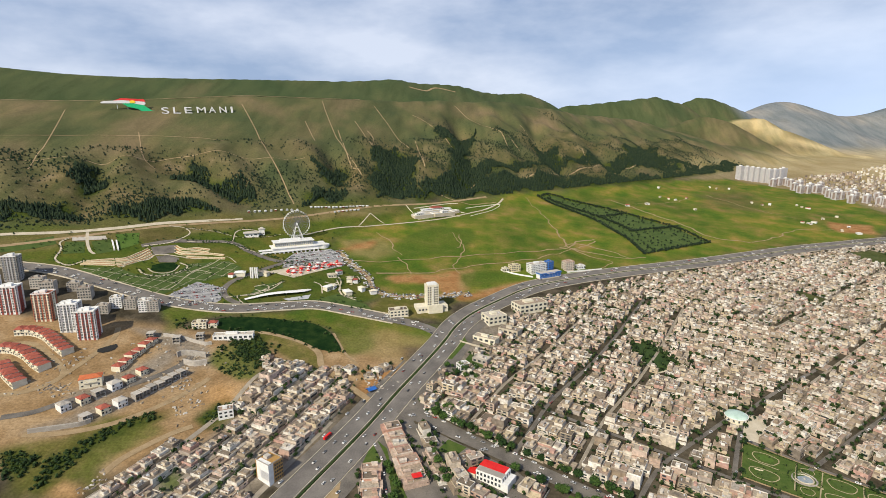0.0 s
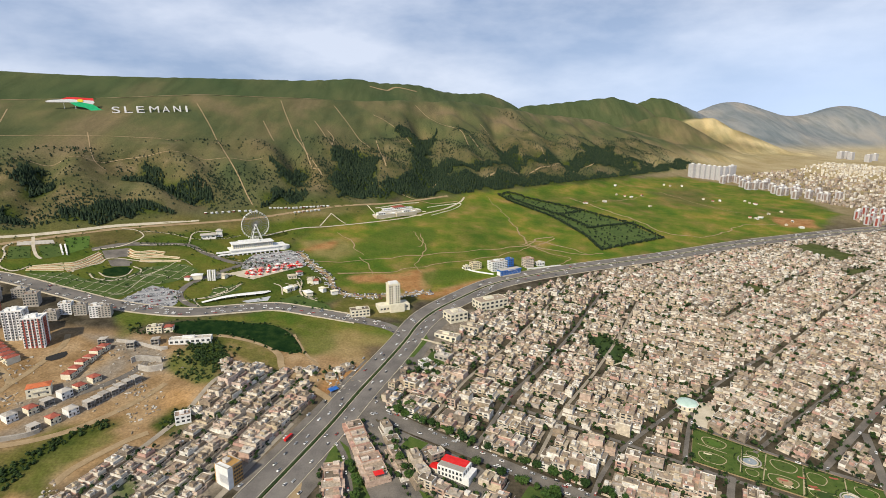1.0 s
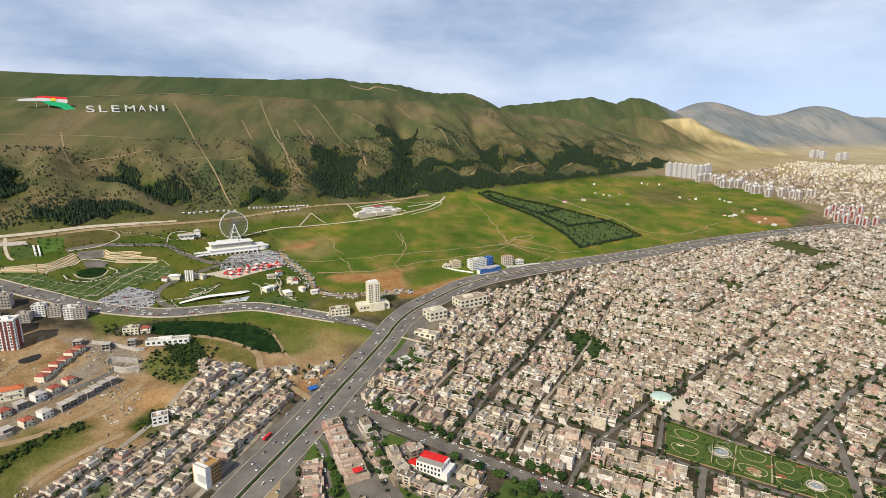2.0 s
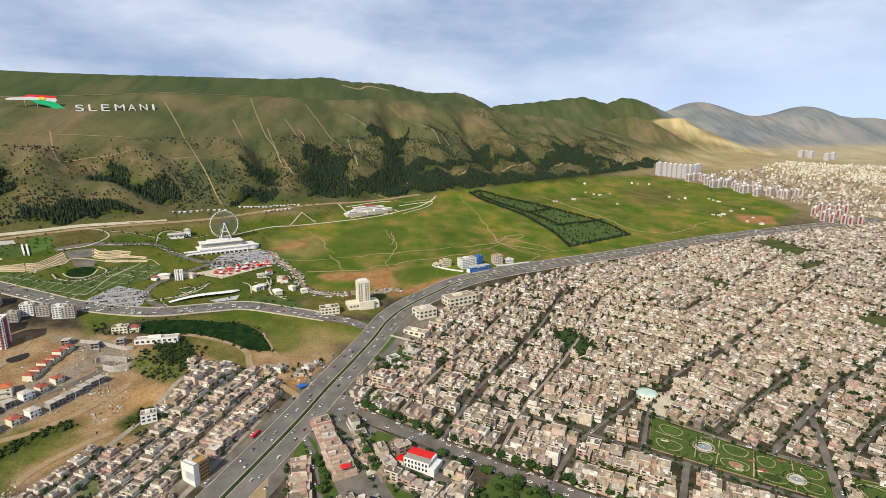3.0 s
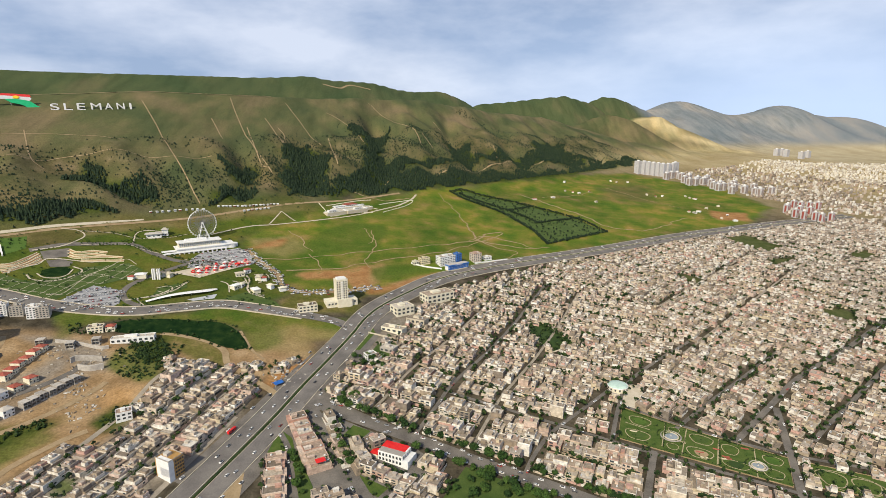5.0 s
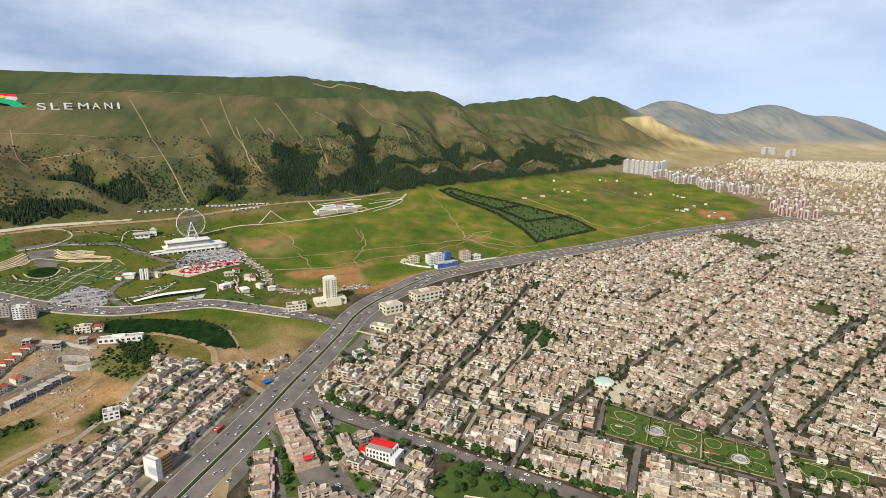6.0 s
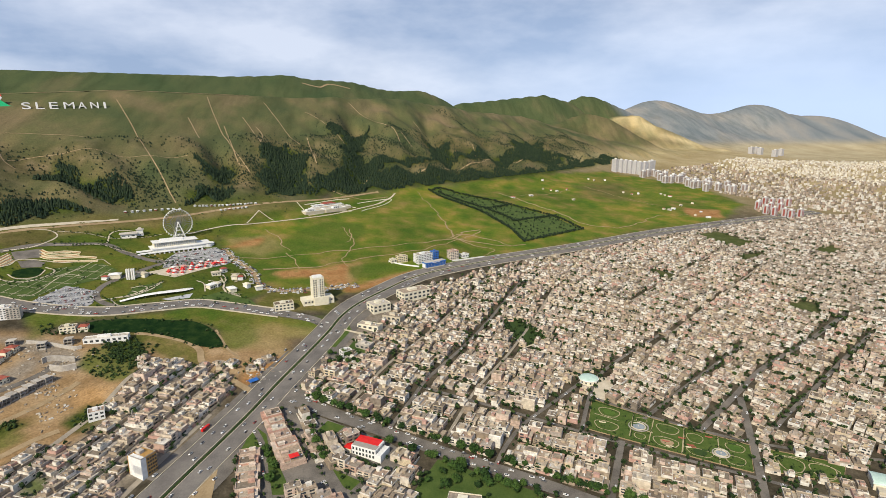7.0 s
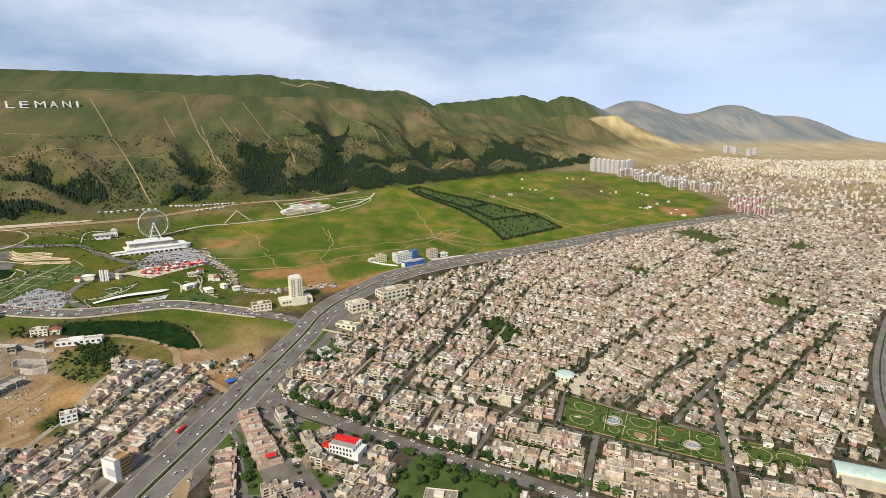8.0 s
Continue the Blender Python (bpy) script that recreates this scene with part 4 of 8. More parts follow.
    site = me.color_attributes.new("site", "FLOAT_COLOR", "POINT")
    site.data.foreach_set("color", np.c_[gravel, olive, clay, np.ones_like(px)].astype(np.float32).ravel())
    # mask of the farthest hills, whose colour carries the haze
    far_haze = smooth(2800, 3000, u) * smooth(70, 170, z.ravel())
    ridge = smooth(495, 530, w) * (1 - smooth(2850, 3050, u))
    heath = smooth(5, 45, w) * (1 - smooth(190, 300, w)) * (1 - smooth(1700, 1900, u)) * np.clip(0.55 + 0.45 * np.sin(u / 83 + 1.2 * np.sin(w / 57)) + 0.35 * np.sin(u / 37 + w / 61), 0, 1)
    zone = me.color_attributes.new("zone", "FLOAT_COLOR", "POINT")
    zone.data.foreach_set("color", np.c_[far_haze, ridge, heath, np.maximum(0.55 * within(px, py, BROWN_FIELD, 60, 30), within(px, py, EARTH, 6, 4))].astype(np.float32).ravel())
    me.materials.append(land)
    for f in me.polygons:
        f.use_smooth = True
    me.update()
    return tagged(new("ground", me), "grassy valley floor rising to green and brown mountain slopes", "ground", kind="structure")


make_land()

# ---- town grid ----
TOWN = (-29.0, 473.0)            # where the broad street leaves the highway
AX, AY = 0.845, -0.535           # along the broad street


def town(p, q):
    """From the town's own axes (along and across the broad street) to the world."""
    return TOWN[0] + AX * p - AY * q, TOWN[1] + AY * p + AX * q


TOWN_TURN = math.degrees(math.atan2(AY, AX))
BROAD = [town(-14, 3), town(50, 1), town(107, 1), town(165, 0), town(251, 0), town(330, -4), town(460, -4)]
STREETS = {
    "cross": ([town(103, 0), town(102, 57), town(101, 100), town(112, 190), town(117, 272), town(120, 420)], 4),
    "second": ([town(208, 0), town(209, 35), town(217, 75), town(243, 141), town(262, 190)], 4),
    "third": ([town(304, -4), town(305, 86)], 6),
    "garden_west": ([town(268, 84), town(267, 140), town(270, 190), town(292, 250), town(330, 330)], 4),
    "garden_east": ([town(420, -4), town(419, 83), town(417, 142), town(414, 212)], 7),
    "garden_south": ([town(104, 82), town(200, 84), town(304, 82), town(420, 82), town(545, 74)], 4),
    "diagonal": ([town(322, 130), town(357, 203), town(382, 253), town(430, 350)], 4),
    "diagonal_two": ([town(372, 130), town(409, 213), town(446, 293), town(512, 399), town(580, 520)], 6),
    "diagonal_three": ([town(440, 165), town(456, 198), town(487, 256), town(522, 323), town(590, 450)], 4.5),
    "garden_north": ([town(268, 146), town(330, 136), town(417, 134), town(520, 150), town(568, 170)], 4),
    "wedge": ([(-32, 462), (-24, 446), (-3, 398), (12, 363), (30, 325), (60, 280)], 8),
    "wedge_west": ([(-62, 436), (-50, 410), (-44, 380), (-36, 345), (-30, 310)], 5),
    "wedge_foot": ([(12, 363), (-20, 350), (-45, 342)], 5),
    "park_lane": ([(86, 398), (74, 370), (64, 345), (50, 318)], 6),
    "villa_lane": ([(2, 366), (16, 350), (34, 340)], 5),
}


def clipped(points, poly):
    """The stretches of a line that lie inside a polygon."""
    ok = inside(np.array([p[0] for p in points]), np.array([p[1] for p in points]), poly)
    runs, run = [], []
    for p, k in zip(points, ok):
        if k:
            run.append(p)
        elif run:
            runs.append(run)
            run = []
    return [r for r in runs + [run] if len(r) > 5]


def west_lane(offset):
    return [town(offset + float(np.interp(q, (0, 57, 100, 190, 272, 420), (0, -1, -2, 9, 14, 17))), q) for q in range(8, 420, 8)]


def east_point(r, n):
    return town(372 + 0.927 * r + 0.375 * n, 130 - 0.375 * r + 0.927 * n)


WEST_BLOCK = [town(-14, 10), town(-14, 195), (98, 690), (190, 760), (325, 838), town(258, 420), town(322, 350), town(262, 190), town(240, 140), town(205, 60), town(203, 10)]
EAST_BLOCK = [town(300, 190), town(335, 340), town(275, 425), (345, 845), (470, 893), (680, 975), (800, 1010), town(640, 440), town(580, 300), town(545, 190), town(425, 150), town(372, 140)]
LANES = []
for offset in (51, 156):
    LANES += clipped(west_lane(offset), WEST_BLOCK)
for r in (-190, -105, 132, 235):
    LANES += clipped([east_point(r, n) for n in range(-20, 820, 10)], EAST_BLOCK)
for k, lane in enumerate(LANES):
    STREETS["lane_%d" % k] = (lane[::3] + lane[-1:], 3.2)
EAST_ROAD = [town(566, 40), town(566, 120), town(572, 190), town(584, 265), town(606, 345), town(634, 423), town(670, 511), town(730, 640), town(820, 800)]
NORTH_ROAD = [(-760, 705), (-680, 702), (-585, 700), (-514, 699), (-426, 675), (-344, 655), (-272, 650), (-207, 668), (-166, 678), (-120, 670), (-61, 656), (-20, 640), (2, 618)]

tagged(strip("road", MEDIAN, 15.0, 0.55, asphalt, 5, 4, side=-10.0), "grey asphalt highway carriageway with light traffic", "road", kind="structure")
tagged(strip("road", MEDIAN, 15.0, 0.55, asphalt, 5, 4, side=10.0), "grey asphalt highway carriageway with light traffic", "road", kind="structure")
tagged(strip("road", offset_line(MEDIAN[:9], 24.0), [13, 13, 14, 17, 22, 20, 14, 10], 0.35, street_asphalt, 5, 4), "worn asphalt service road beside the highway", "road", kind="structure")
tagged(strip("road", NORTH_ROAD, [20, 20, 20, 20, 22, 22, 20, 18, 14], 0.45, asphalt, 5, 4), "curving grey asphalt road below the park", "road", kind="structure")
tagged(strip("road", BROAD, [20, 15, 14, 14, 14, 14, 14], 0.60, street_asphalt, 5, 3), "broad grey asphalt street", "road", kind="structure")
tagged(strip("road", EAST_ROAD, 14, 0.5, asphalt, 6, 4), "wide asphalt avenue with dark median", "road", kind="structure")
for name, (line, wide) in STREETS.items():
    tagged(strip("road", line, wide, 0.42 + 0.01 * wide, dusty_lane if name.startswith("lane") else street_asphalt, 6, 2), "narrow grey town street", "road", kind="structure")
# pale kerbs and barriers along the carriageways
for dist in (-18.2, -2.1, 2.1, 18.2):
    tagged(strip("kerb", offset_line(MEDIAN, dist, 8.0), 0.55, 0.3, pale_path, 8, 1, height=0.45), "pale concrete kerb of the highway", "kerb", kind="structure")
for dist in (-10.6, 10.6):
    tagged(strip("kerb", offset_line(NORTH_ROAD[2:11], dist, 8.0), 0.9, 0.3, pale_path, 8, 1, height=0.9), "pale concrete barrier of the road below the park", "kerb", kind="structure")
# median with its hedge
tagged(strip("median", EAST_ROAD, 1.4, 0.30, dark_grass, 5, 2, height=0.45), "planted dark median strip of the avenue", "median", kind="structure")
tagged(strip("median", MEDIAN, 1.6, 0.30, dark_grass, 5, 2, height=0.3), "planted dark median strip of the highway", "median", kind="structure")
# left shoulder of trodden earth
tagged(strip("service_lane", offset_line(MEDIAN[2:6], -22.0), [9, 9, 8, 6, 2], 0.22, street_asphalt, 5, 3), "worn grey lane beside the highway", "road", kind="structure")
# paved ground in the wedge between highway and broad street, and lanes of the western quarter
tagged(patch("paving", [(-60, 438), (-36, 462), (-20, 458), (60, 405), (78, 385), (66, 345), (60, 290), (-20, 300), (-60, 340), (-72, 400)], 0.2, street_asphalt, 12), "worn grey paving between streets", "paving", kind="structure")
for k in range(-2, 5):
    c6, s6 = math.cos(radians(66)), math.sin(radians(66))
    ends = [(-120 + c6 * p - s6 * 31 * k, 420 + s6 * p + c6 * 31 * k) for p in (-75, -20, 40, 95)]
    ends = [e for e in ends if inside(np.array([e[0]]), np.array([e[1]]), [(-180, 548), (-110, 540), (-85, 500), (-140, 370), (-165, 310), (-275, 310), (-270, 372), (-236, 420), (-200, 425), (-190, 480)])[0]]
    if len(ends) > 1:
        tagged(strip("road", ends, 5, 0.3, dusty_lane, 5, 2), "narrow lane between rows of houses", "road", kind="structure")
# ramp at the curve
tagged(strip("road", [(30, 645), (27, 612), (10, 585), (-4, 558), (-24, 520)], [6, 6, 6, 8], 0.40, street_asphalt, 4, 2), "pale concrete slip road", "road", kind="structure")

# ---- houses ----
rng = random.Random(11)
GROVE = [town(129, 258), town(153, 288), town(203, 254), town(180, 218)]
GARDEN = [town(270, 142), town(273, 90), town(414, 88), town(415, 128), town(331, 134)]
GARDEN_TWO = [town(430, 128), town(430, 96), town(482, 102), town(490, 132)]
SHED_YARD = [(440, 318), (452, 268), (505, 245), (540, 275), (475, 318)]
PLAZA = [town(258, 172), town(262, 148), town(284, 146), town(290, 172), town(282, 192), town(264, 190)]
COMPOUND = [(-12, 562), (24, 640), (80, 698), (98, 690), (60, 628), (36, 578), (12, 528)]
BIG_GARDEN = [town(160, -10), town(156, -66), town(250, -62), town(254, -10)]
LAWN_ONE = [(-4.7, 425.5), (4.8, 440), (21, 430.6), (10.6, 418.6)]
LAWN_TWO = [(3.5, 370), (11.7, 376), (34, 360), (25.5, 351)]
RED_HALL = (43, 392)


def lots(poly, origin, turn, pitch, width, blocks, keep_off, gap=0.6, depth=(14.4, 16.4)):
    """House plots in rows back to back, with lanes between the pairs of rows, inside a polygon."""
    c, s = math.cos(radians(turn)), math.sin(radians(turn))
    ox, oy = origin
    loc = [((x - ox) * c + (y - oy) * s, -(x - ox) * s + (y - oy) * c) for x, y in poly]
    lo_p, hi_p = min(p for p, q in loc), max(p for p, q in loc)
    lo_q, hi_q = min(q for p, q in loc), max(q for p, q in loc)
    found = []
    row = math.floor(lo_q / pitch)
    while row * pitch < hi_q:
        for half in (0, 1):
            q = row * pitch + (0.285 if half == 0 else 0.715) * pitch
            p = lo_p + rng.uniform(0, 6)
            while p < hi_p:
                w = rng.uniform(*width)
                mid = p + w / 2
                p += w + (0.0 if rng.random() < 0.84 else rng.uniform(1, gap + 2.5))
                if blocks and (mid % blocks) < 4.0:
                    continue
                d = rng.uniform(*depth)
                x, y = ox + c * mid - s * q, oy + s * mid + c * q
                found.append((x, y, w, d, turn + (0 if half == 0 else 180) + rng.uniform(-1.5, 1.5)))
        row += 1
    px, py = np.array([f[0] for f in found]), np.array([f[1] for f in found])
    ok = inside(px, py, poly)
    for line, far in keep_off:
        ok &= edge_distance(px, py, line) > far
    for ban in (GROVE, GARDEN, GARDEN_TWO, SHED_YARD, OPEN_A, OPEN_B, OPEN_C, OPEN_D, OPEN_E, GREEN_YARD, PLAZA, COMPOUND, BIG_GARDEN, LAWN_ONE, LAWN_TWO):
        ok &= ~inside(px, py, ban)
    for hx, hy, far in ((*RED_HALL, 24), (118, 708, 27), (66, 668, 21), (84, 640, 18), (52, 618, 20), (44, 572, 15), (*DOME, 16)):
        ok &= np.hypot(px - hx, py - hy) > far
    return [f for f, k in zip(found, ok) if k]


ROAD_LINES = [([tuple(p) for p in resample(MEDIAN, 20)], 27.5), (BROAD, 15.5), (EAST_ROAD, 15.5)] + [(l, w / 2 + (5.4 if not k.startswith("lane") else 4.2)) for k, (l, w) in STREETS.items()]
SERVICE = [([tuple(p) for p in resample(MEDIAN[:10], 20)], 37.0)]
CITY_WEST = [town(-20, 14), town(-20, 200), (98, 700), (190, 770), (330, 845), town(262, 420), town(330, 360), town(300, 210), town(268, 150), town(268, 80), town(320, 14)]
CITY_EAST = [town(268, 150), town(300, 210), town(330, 360), town(262, 420), (330, 845), (470, 900), (680, 985), (900, 1060), (1180, 1110), town(860, 760), town(650, 440), town(590, 300), town(552, 190), town(545, 140), town(420, 132)]
CITY_SOUTH = [town(290, 14), town(268, 84), town(300, 88), town(420, 86), town(424, 134), town(545, 168), town(552, 60), town(548, -60), town(255, -80), town(255, -14), town(290, -14)]
all_lots = []
all_lots += lots(CITY_WEST, town(0, 9), TOWN_TURN, 34.0, (8.4, 12.4), 0, ROAD_LINES + SERVICE)
all_lots += lots(CITY_EAST, town(372, 130), TOWN_TURN - 22.0, 34.0, (8.4, 12.4), 0, ROAD_LINES)
all_lots += lots(CITY_SOUTH, town(300, 9), TOWN_TURN, 34.0, (8.4, 12.4), 0, ROAD_LINES)
all_lots += lots([(84, 340), (74, 300), (40, 300), (0, 300), (-30, 320), (-40, 240), (90, 230), (110, 290)], (0, 300), -30.0, 34.0, (9, 12), 0, ROAD_LINES + SERVICE)


def infill(poly, turn, seed):
    """Smaller houses that close the holes between the rows."""
    r = random.Random(seed)
    spots = scatter(poly, 4.0, seed, 0.4)
    r.shuffle(spots)
    px, py = np.array([p[0] for p in spots]), np.array([p[1] for p in spots])
    ok = np.ones(len(spots), bool)
    for line, far in ROAD_LINES:
        ok &= edge_distance(px, py, line) > far - (0.6 if far < 12 else 0.0)
    for ban in (GROVE, GARDEN, GARDEN_TWO, SHED_YARD, OPEN_A, OPEN_B, OPEN_C, OPEN_D, OPEN_E, PLAZA, COMPOUND, BIG_GARDEN):
        ok &= ~inside(px, py, ban)
    for hx, hy, far in ((118, 708, 27), (66, 668, 21), (84, 640, 18), (52, 618, 20), (44, 572, 15), (*DOME, 16)):
        ok &= np.hypot(px - hx, py - hy) > far
    cells = {}
    for x, y, *rest in all_lots:
        cells.setdefault((int(x // 12), int(y // 12)), []).append((x, y))
    added = []
    for (x, y), k in zip(spots, ok):
        i, j = int(x // 12), int(y // 12)
        if k and all((x - a) ** 2 + (y - b) ** 2 > 112 for di in (-1, 0, 1) for dj in (-1, 0, 1) for a, b in cells.get((i + di, j + dj), ())):
            cells.setdefault((i, j), []).append((x, y))
            added.append((x, y, r.uniform(7.0, 9.5), r.uniform(8.0, 11.0), turn + r.choice((0, 90, 180, 270)) + r.uniform(-3, 3)))
    return added


all_lots += infill(CITY_WEST, TOWN_TURN, 61)
all_lots += infill(CITY_EAST, TOWN_TURN - 22.0, 62)
all_lots += infill(CITY_SOUTH, TOWN_TURN, 63)
# two rows in the wedge between highway and street
for i in range(9):
    all_lots.append((-59.5 + 1.2 * i, 397 - 9.2 * i, 9.0, 18.0, -90 + 7))
for i in range(7):
    all_lots.append((-46.5 + 4.0 * i, 449 - 10.4 * i, 10.4, 21.0, 111))
for hx, hy, ht in ((-17, 447, 111), (-12, 436, 111), (-9, 417, 111), (-4, 405, 111), (1, 393, 111), (9, 407, 111), (13, 395, 111), (21, 415, 25), (27, 409, 25), (11, 383, 111), (18, 380, -35), (28, 375, -35), (38, 368, -35), (50, 365, -35), (46, 354, -35), (58, 352, 55),
                   (66, 361, 55), (72, 357, 55), (78, 366, 55), (76, 379, 55), (68, 384, 55), (-19, 352, 16), (-8, 348, 16), (3, 344, 16), (14, 338, 16), (40, 343, 55), (52, 340, 55), (64, 343, 55), (36, 331, 55), (48, 328, 55), (60, 330, 55), (72, 334, 55), (24, 328, 30), (10, 324, 20), (-4, 332, 16), (-16, 336, 16)):
    all_lots.append((hx, hy, 12.4, 13.5, ht + rng.uniform(-4, 4)))
# the quarter west of the highway
WEST_QUARTER = [(-176, 540), (-125, 536), (-92, 500), (-100, 470), (-140, 380), (-165, 330), (-262, 330), (-262, 372), (-236, 414), (-200, 420), (-186, 480)]
HW_TURN = 66.0
all_lots += lots(WEST_QUARTER, (-120, 420), HW_TURN, 30.0, (10.0, 14.5), 0, [([tuple(p) for p in resample(MEDIAN, 20)], 31.0), ([(-145, 372), (-139, 396)], 14)], gap=0.5, depth=(13.2, 14.8))
for cx, cy in ((-107, 528), (-99, 538), (-112, 541), (-70, 540), (-62, 548), (-78, 531), (-190, 548), (-183, 528), (-176, 520)):
    all_lots.append((cx, cy, 11.0, 12.0, rng.uniform(0, 180)))
all_lots.sort(key=lambda f: math.hypot(f[0] - 60, f[1] - 330))


def ring(bm, x0, y0, x1, y1, z0, z1, t):
    """A low wall round a rectangle."""
    for a in ((x0, y0, x1, y0 + t), (x0, y1 - t, x1, y1), (x0, y0 + t, x0 + t, y1 - t), (x1 - t, y0 + t, x1, y1 - t)):
        box(bm, a[0], a[1], z0, a[2], a[3], z1)
    return bm


def house(w, d, storeys, seed, house_wall=house_wall, house_roof=house_roof, yard=(2.0, 3.6)):
    """A flat-roofed town house: walls, roof slab, parapet, stair hut, water tank, balcony, yard wall, door and windows."""
    r = random.Random(seed)
    h = 3.0 * storeys
    e = thing("house", None, "", "house")
    front = -d / 2 + r.uniform(*yard)
    bm = boxed(-w / 2, front, -4.0, w / 2, d / 2, 3.0)
    up = front - (0.9 if r.random() < 0.6 else 0.0)
    if storeys > 1:
        cut = r.choice((0.0, 0.0, w * 0.3))
        box(bm, -w / 2 + 0.02, up, 3.0, w / 2 - cut, d / 2 - r.choice((0.02, 2.5)), h)
    else:
        cut = 0.0
    part("body", bm, house_wall, e)
    part("roof", boxed(-w / 2 + 0.3, up + 0.3, h, w / 2 - cut - 0.3, d / 2 - 2.6, h + 0.18), house_roof, e)
    if storeys > 1:
        part("terrace", boxed(w / 2 - cut - 0.2, front + 0.25, 3.0, w / 2 - 0.25, d / 2 - 0.25, 3.12) if cut else boxed(-w / 2 + 0.3, d / 2 - 2.5, 3.0, w / 2 - 0.3, d / 2 - 0.25, 3.12), house_roof, e)
    part("parapet", ring(bmesh.new(), -w / 2, up - 0.02, w / 2 - cut, d / 2 - 2.4, h, h + r.uniform(0.8, 1.2), 0.25), house_wall, e)
    hx, hy = r.uniform(-w / 2 + 1, w / 2 - cut - 4), r.uniform(0, d / 2 - 6.5)
    bm = boxed(hx, hy, h + 0.18, hx + 3.0, hy + 3.8, h + 2.7)
    box(bm, hx - 0.2, hy - 0.2, h + 2.7, hx + 3.2, hy + 4.0, h + 2.9)
    part("stair_hut", bm, house_wall, e)
    tx, ty = r.uniform(-w / 2 + 1, w / 2 - cut - 2), r.uniform(up + 1, -0.5)
    bm = bmesh.new()
    if r.random() < 0.5:
        tube(bm, (tx, ty, h + 0.9), (tx, ty + 1.7, h + 0.9), 0.55, sides=10)
    else:
        tube(bm, (tx, ty, h + 0.4), (tx, ty, h + 1.8), 0.65, 0.55, sides=10)
    for dx in (-0.4, 0.4):
        box(bm, tx + dx - 0.05, ty, h + 0.18, tx + dx + 0.05, ty + 0.1, h + 0.5)
        box(bm, tx + dx - 0.05, ty + 1.0, h + 0.18, tx + dx + 0.05, ty + 1.1, h + 0.5)
    part("water_tank", bm, r.choice((steel, white_paint, blue_panel if r.random() < 0.04 else steel)), e, "rooftop water tank")
    if storeys > 1:
        bm = boxed(-w / 2 + 0.4, up - 1.2, 3.2, -w / 2 + w * 0.55, up, 3.4)
        box(bm, -w / 2 + 0.4, up - 1.2, 3.4, -w / 2 + w * 0.55, up - 1.05, 4.3)
        part("balcony", bm, house_wall, e)
    bm = boxed(-w / 2, -d / 2, -3, w / 2, -d / 2 + 0.2, 2.1)
    box(bm, -w / 2, -d / 2 + 0.1, -3, -w / 2 + 0.2, front, 2.1)
    part("yard_wall", bm, house_wall, e)
    for s in range(storeys):
        z = 3.0 * s + 0.9
        y = front if s == 0 else up
        for k in range(2):
            x = -w / 2 + w * (0.12 + 0.45 * k)
            if s and cut and x + 1.8 > w / 2 - cut:
                continue
            part("window", boxed(x, y - 0.06, z, x + w * 0.27, y + 0.05, z + 1.6), window_glass, e)
    return e


NEAR = 300
models = []
for k in range(12):
    w, d = (9.6, 10.4, 11.2, 12.0)[k % 4], (13.5, 15.0, 16.2)[k % 3]
    st = (2, 2, 2, 1, 2, 3)[k % 6]
    m = house(w, d, st, 100 + k)
    tagged(m, ("two-storey flat-roofed town house in beige render", "single-storey flat-roofed house with parapet", "three-storey flat-roofed house with pale walls")[0 if st == 2 else 1 if st == 1 else 2], "house", "town houses")
    models.append((m, w, d))
for k in range(4):
    m = house(11.0, 15.0, 2, 140 + k, salmon_wall, house_roof, (1.25, 1.8))
    models.append((tagged(m, "terraced house with salmon-pink rendered walls", "house", "terraced houses"), 11.0, 15.0))
for k in range(4):
    m = house(12.0, 14.0, 3, 150 + k, quarter_wall, quarter_roof, (1.25, 1.5))
    models.append((tagged(m, "three-storey pale rendered house with many windows", "house", "houses of the western quarter"), 12.0, 14.0))
used = set()
for i, (x, y, w, d, turn) in enumerate(all_lots[:NEAR]):
    k = rng.randrange(16, 20) if x < -80 else rng.randrange(12, 16) if (x < -18 and y < 470 and rng.random() < 0.8) or rng.random() < 0.06 else rng.randrange(12)
    m, mw, md = models[k]
    pm = at(x, y, turn) @ Matrix.Diagonal((w / mw, d / md, rng.uniform(0.72, 1.08) if x > -30 else rng.uniform(0.68, 1.0) if x < -80 else rng.uniform(0.8, 1.05), 1))
    if k not in used:
        used.add(k)
        m.matrix_basis = pm
    else:
        copy_thing(m, pm)
for k, (m, mw, md) in enumerate(models):
    if k not in used:
        for piece in list(m.children):
            bpy.data.objects.remove(piece)
        bpy.data.objects.remove(m)


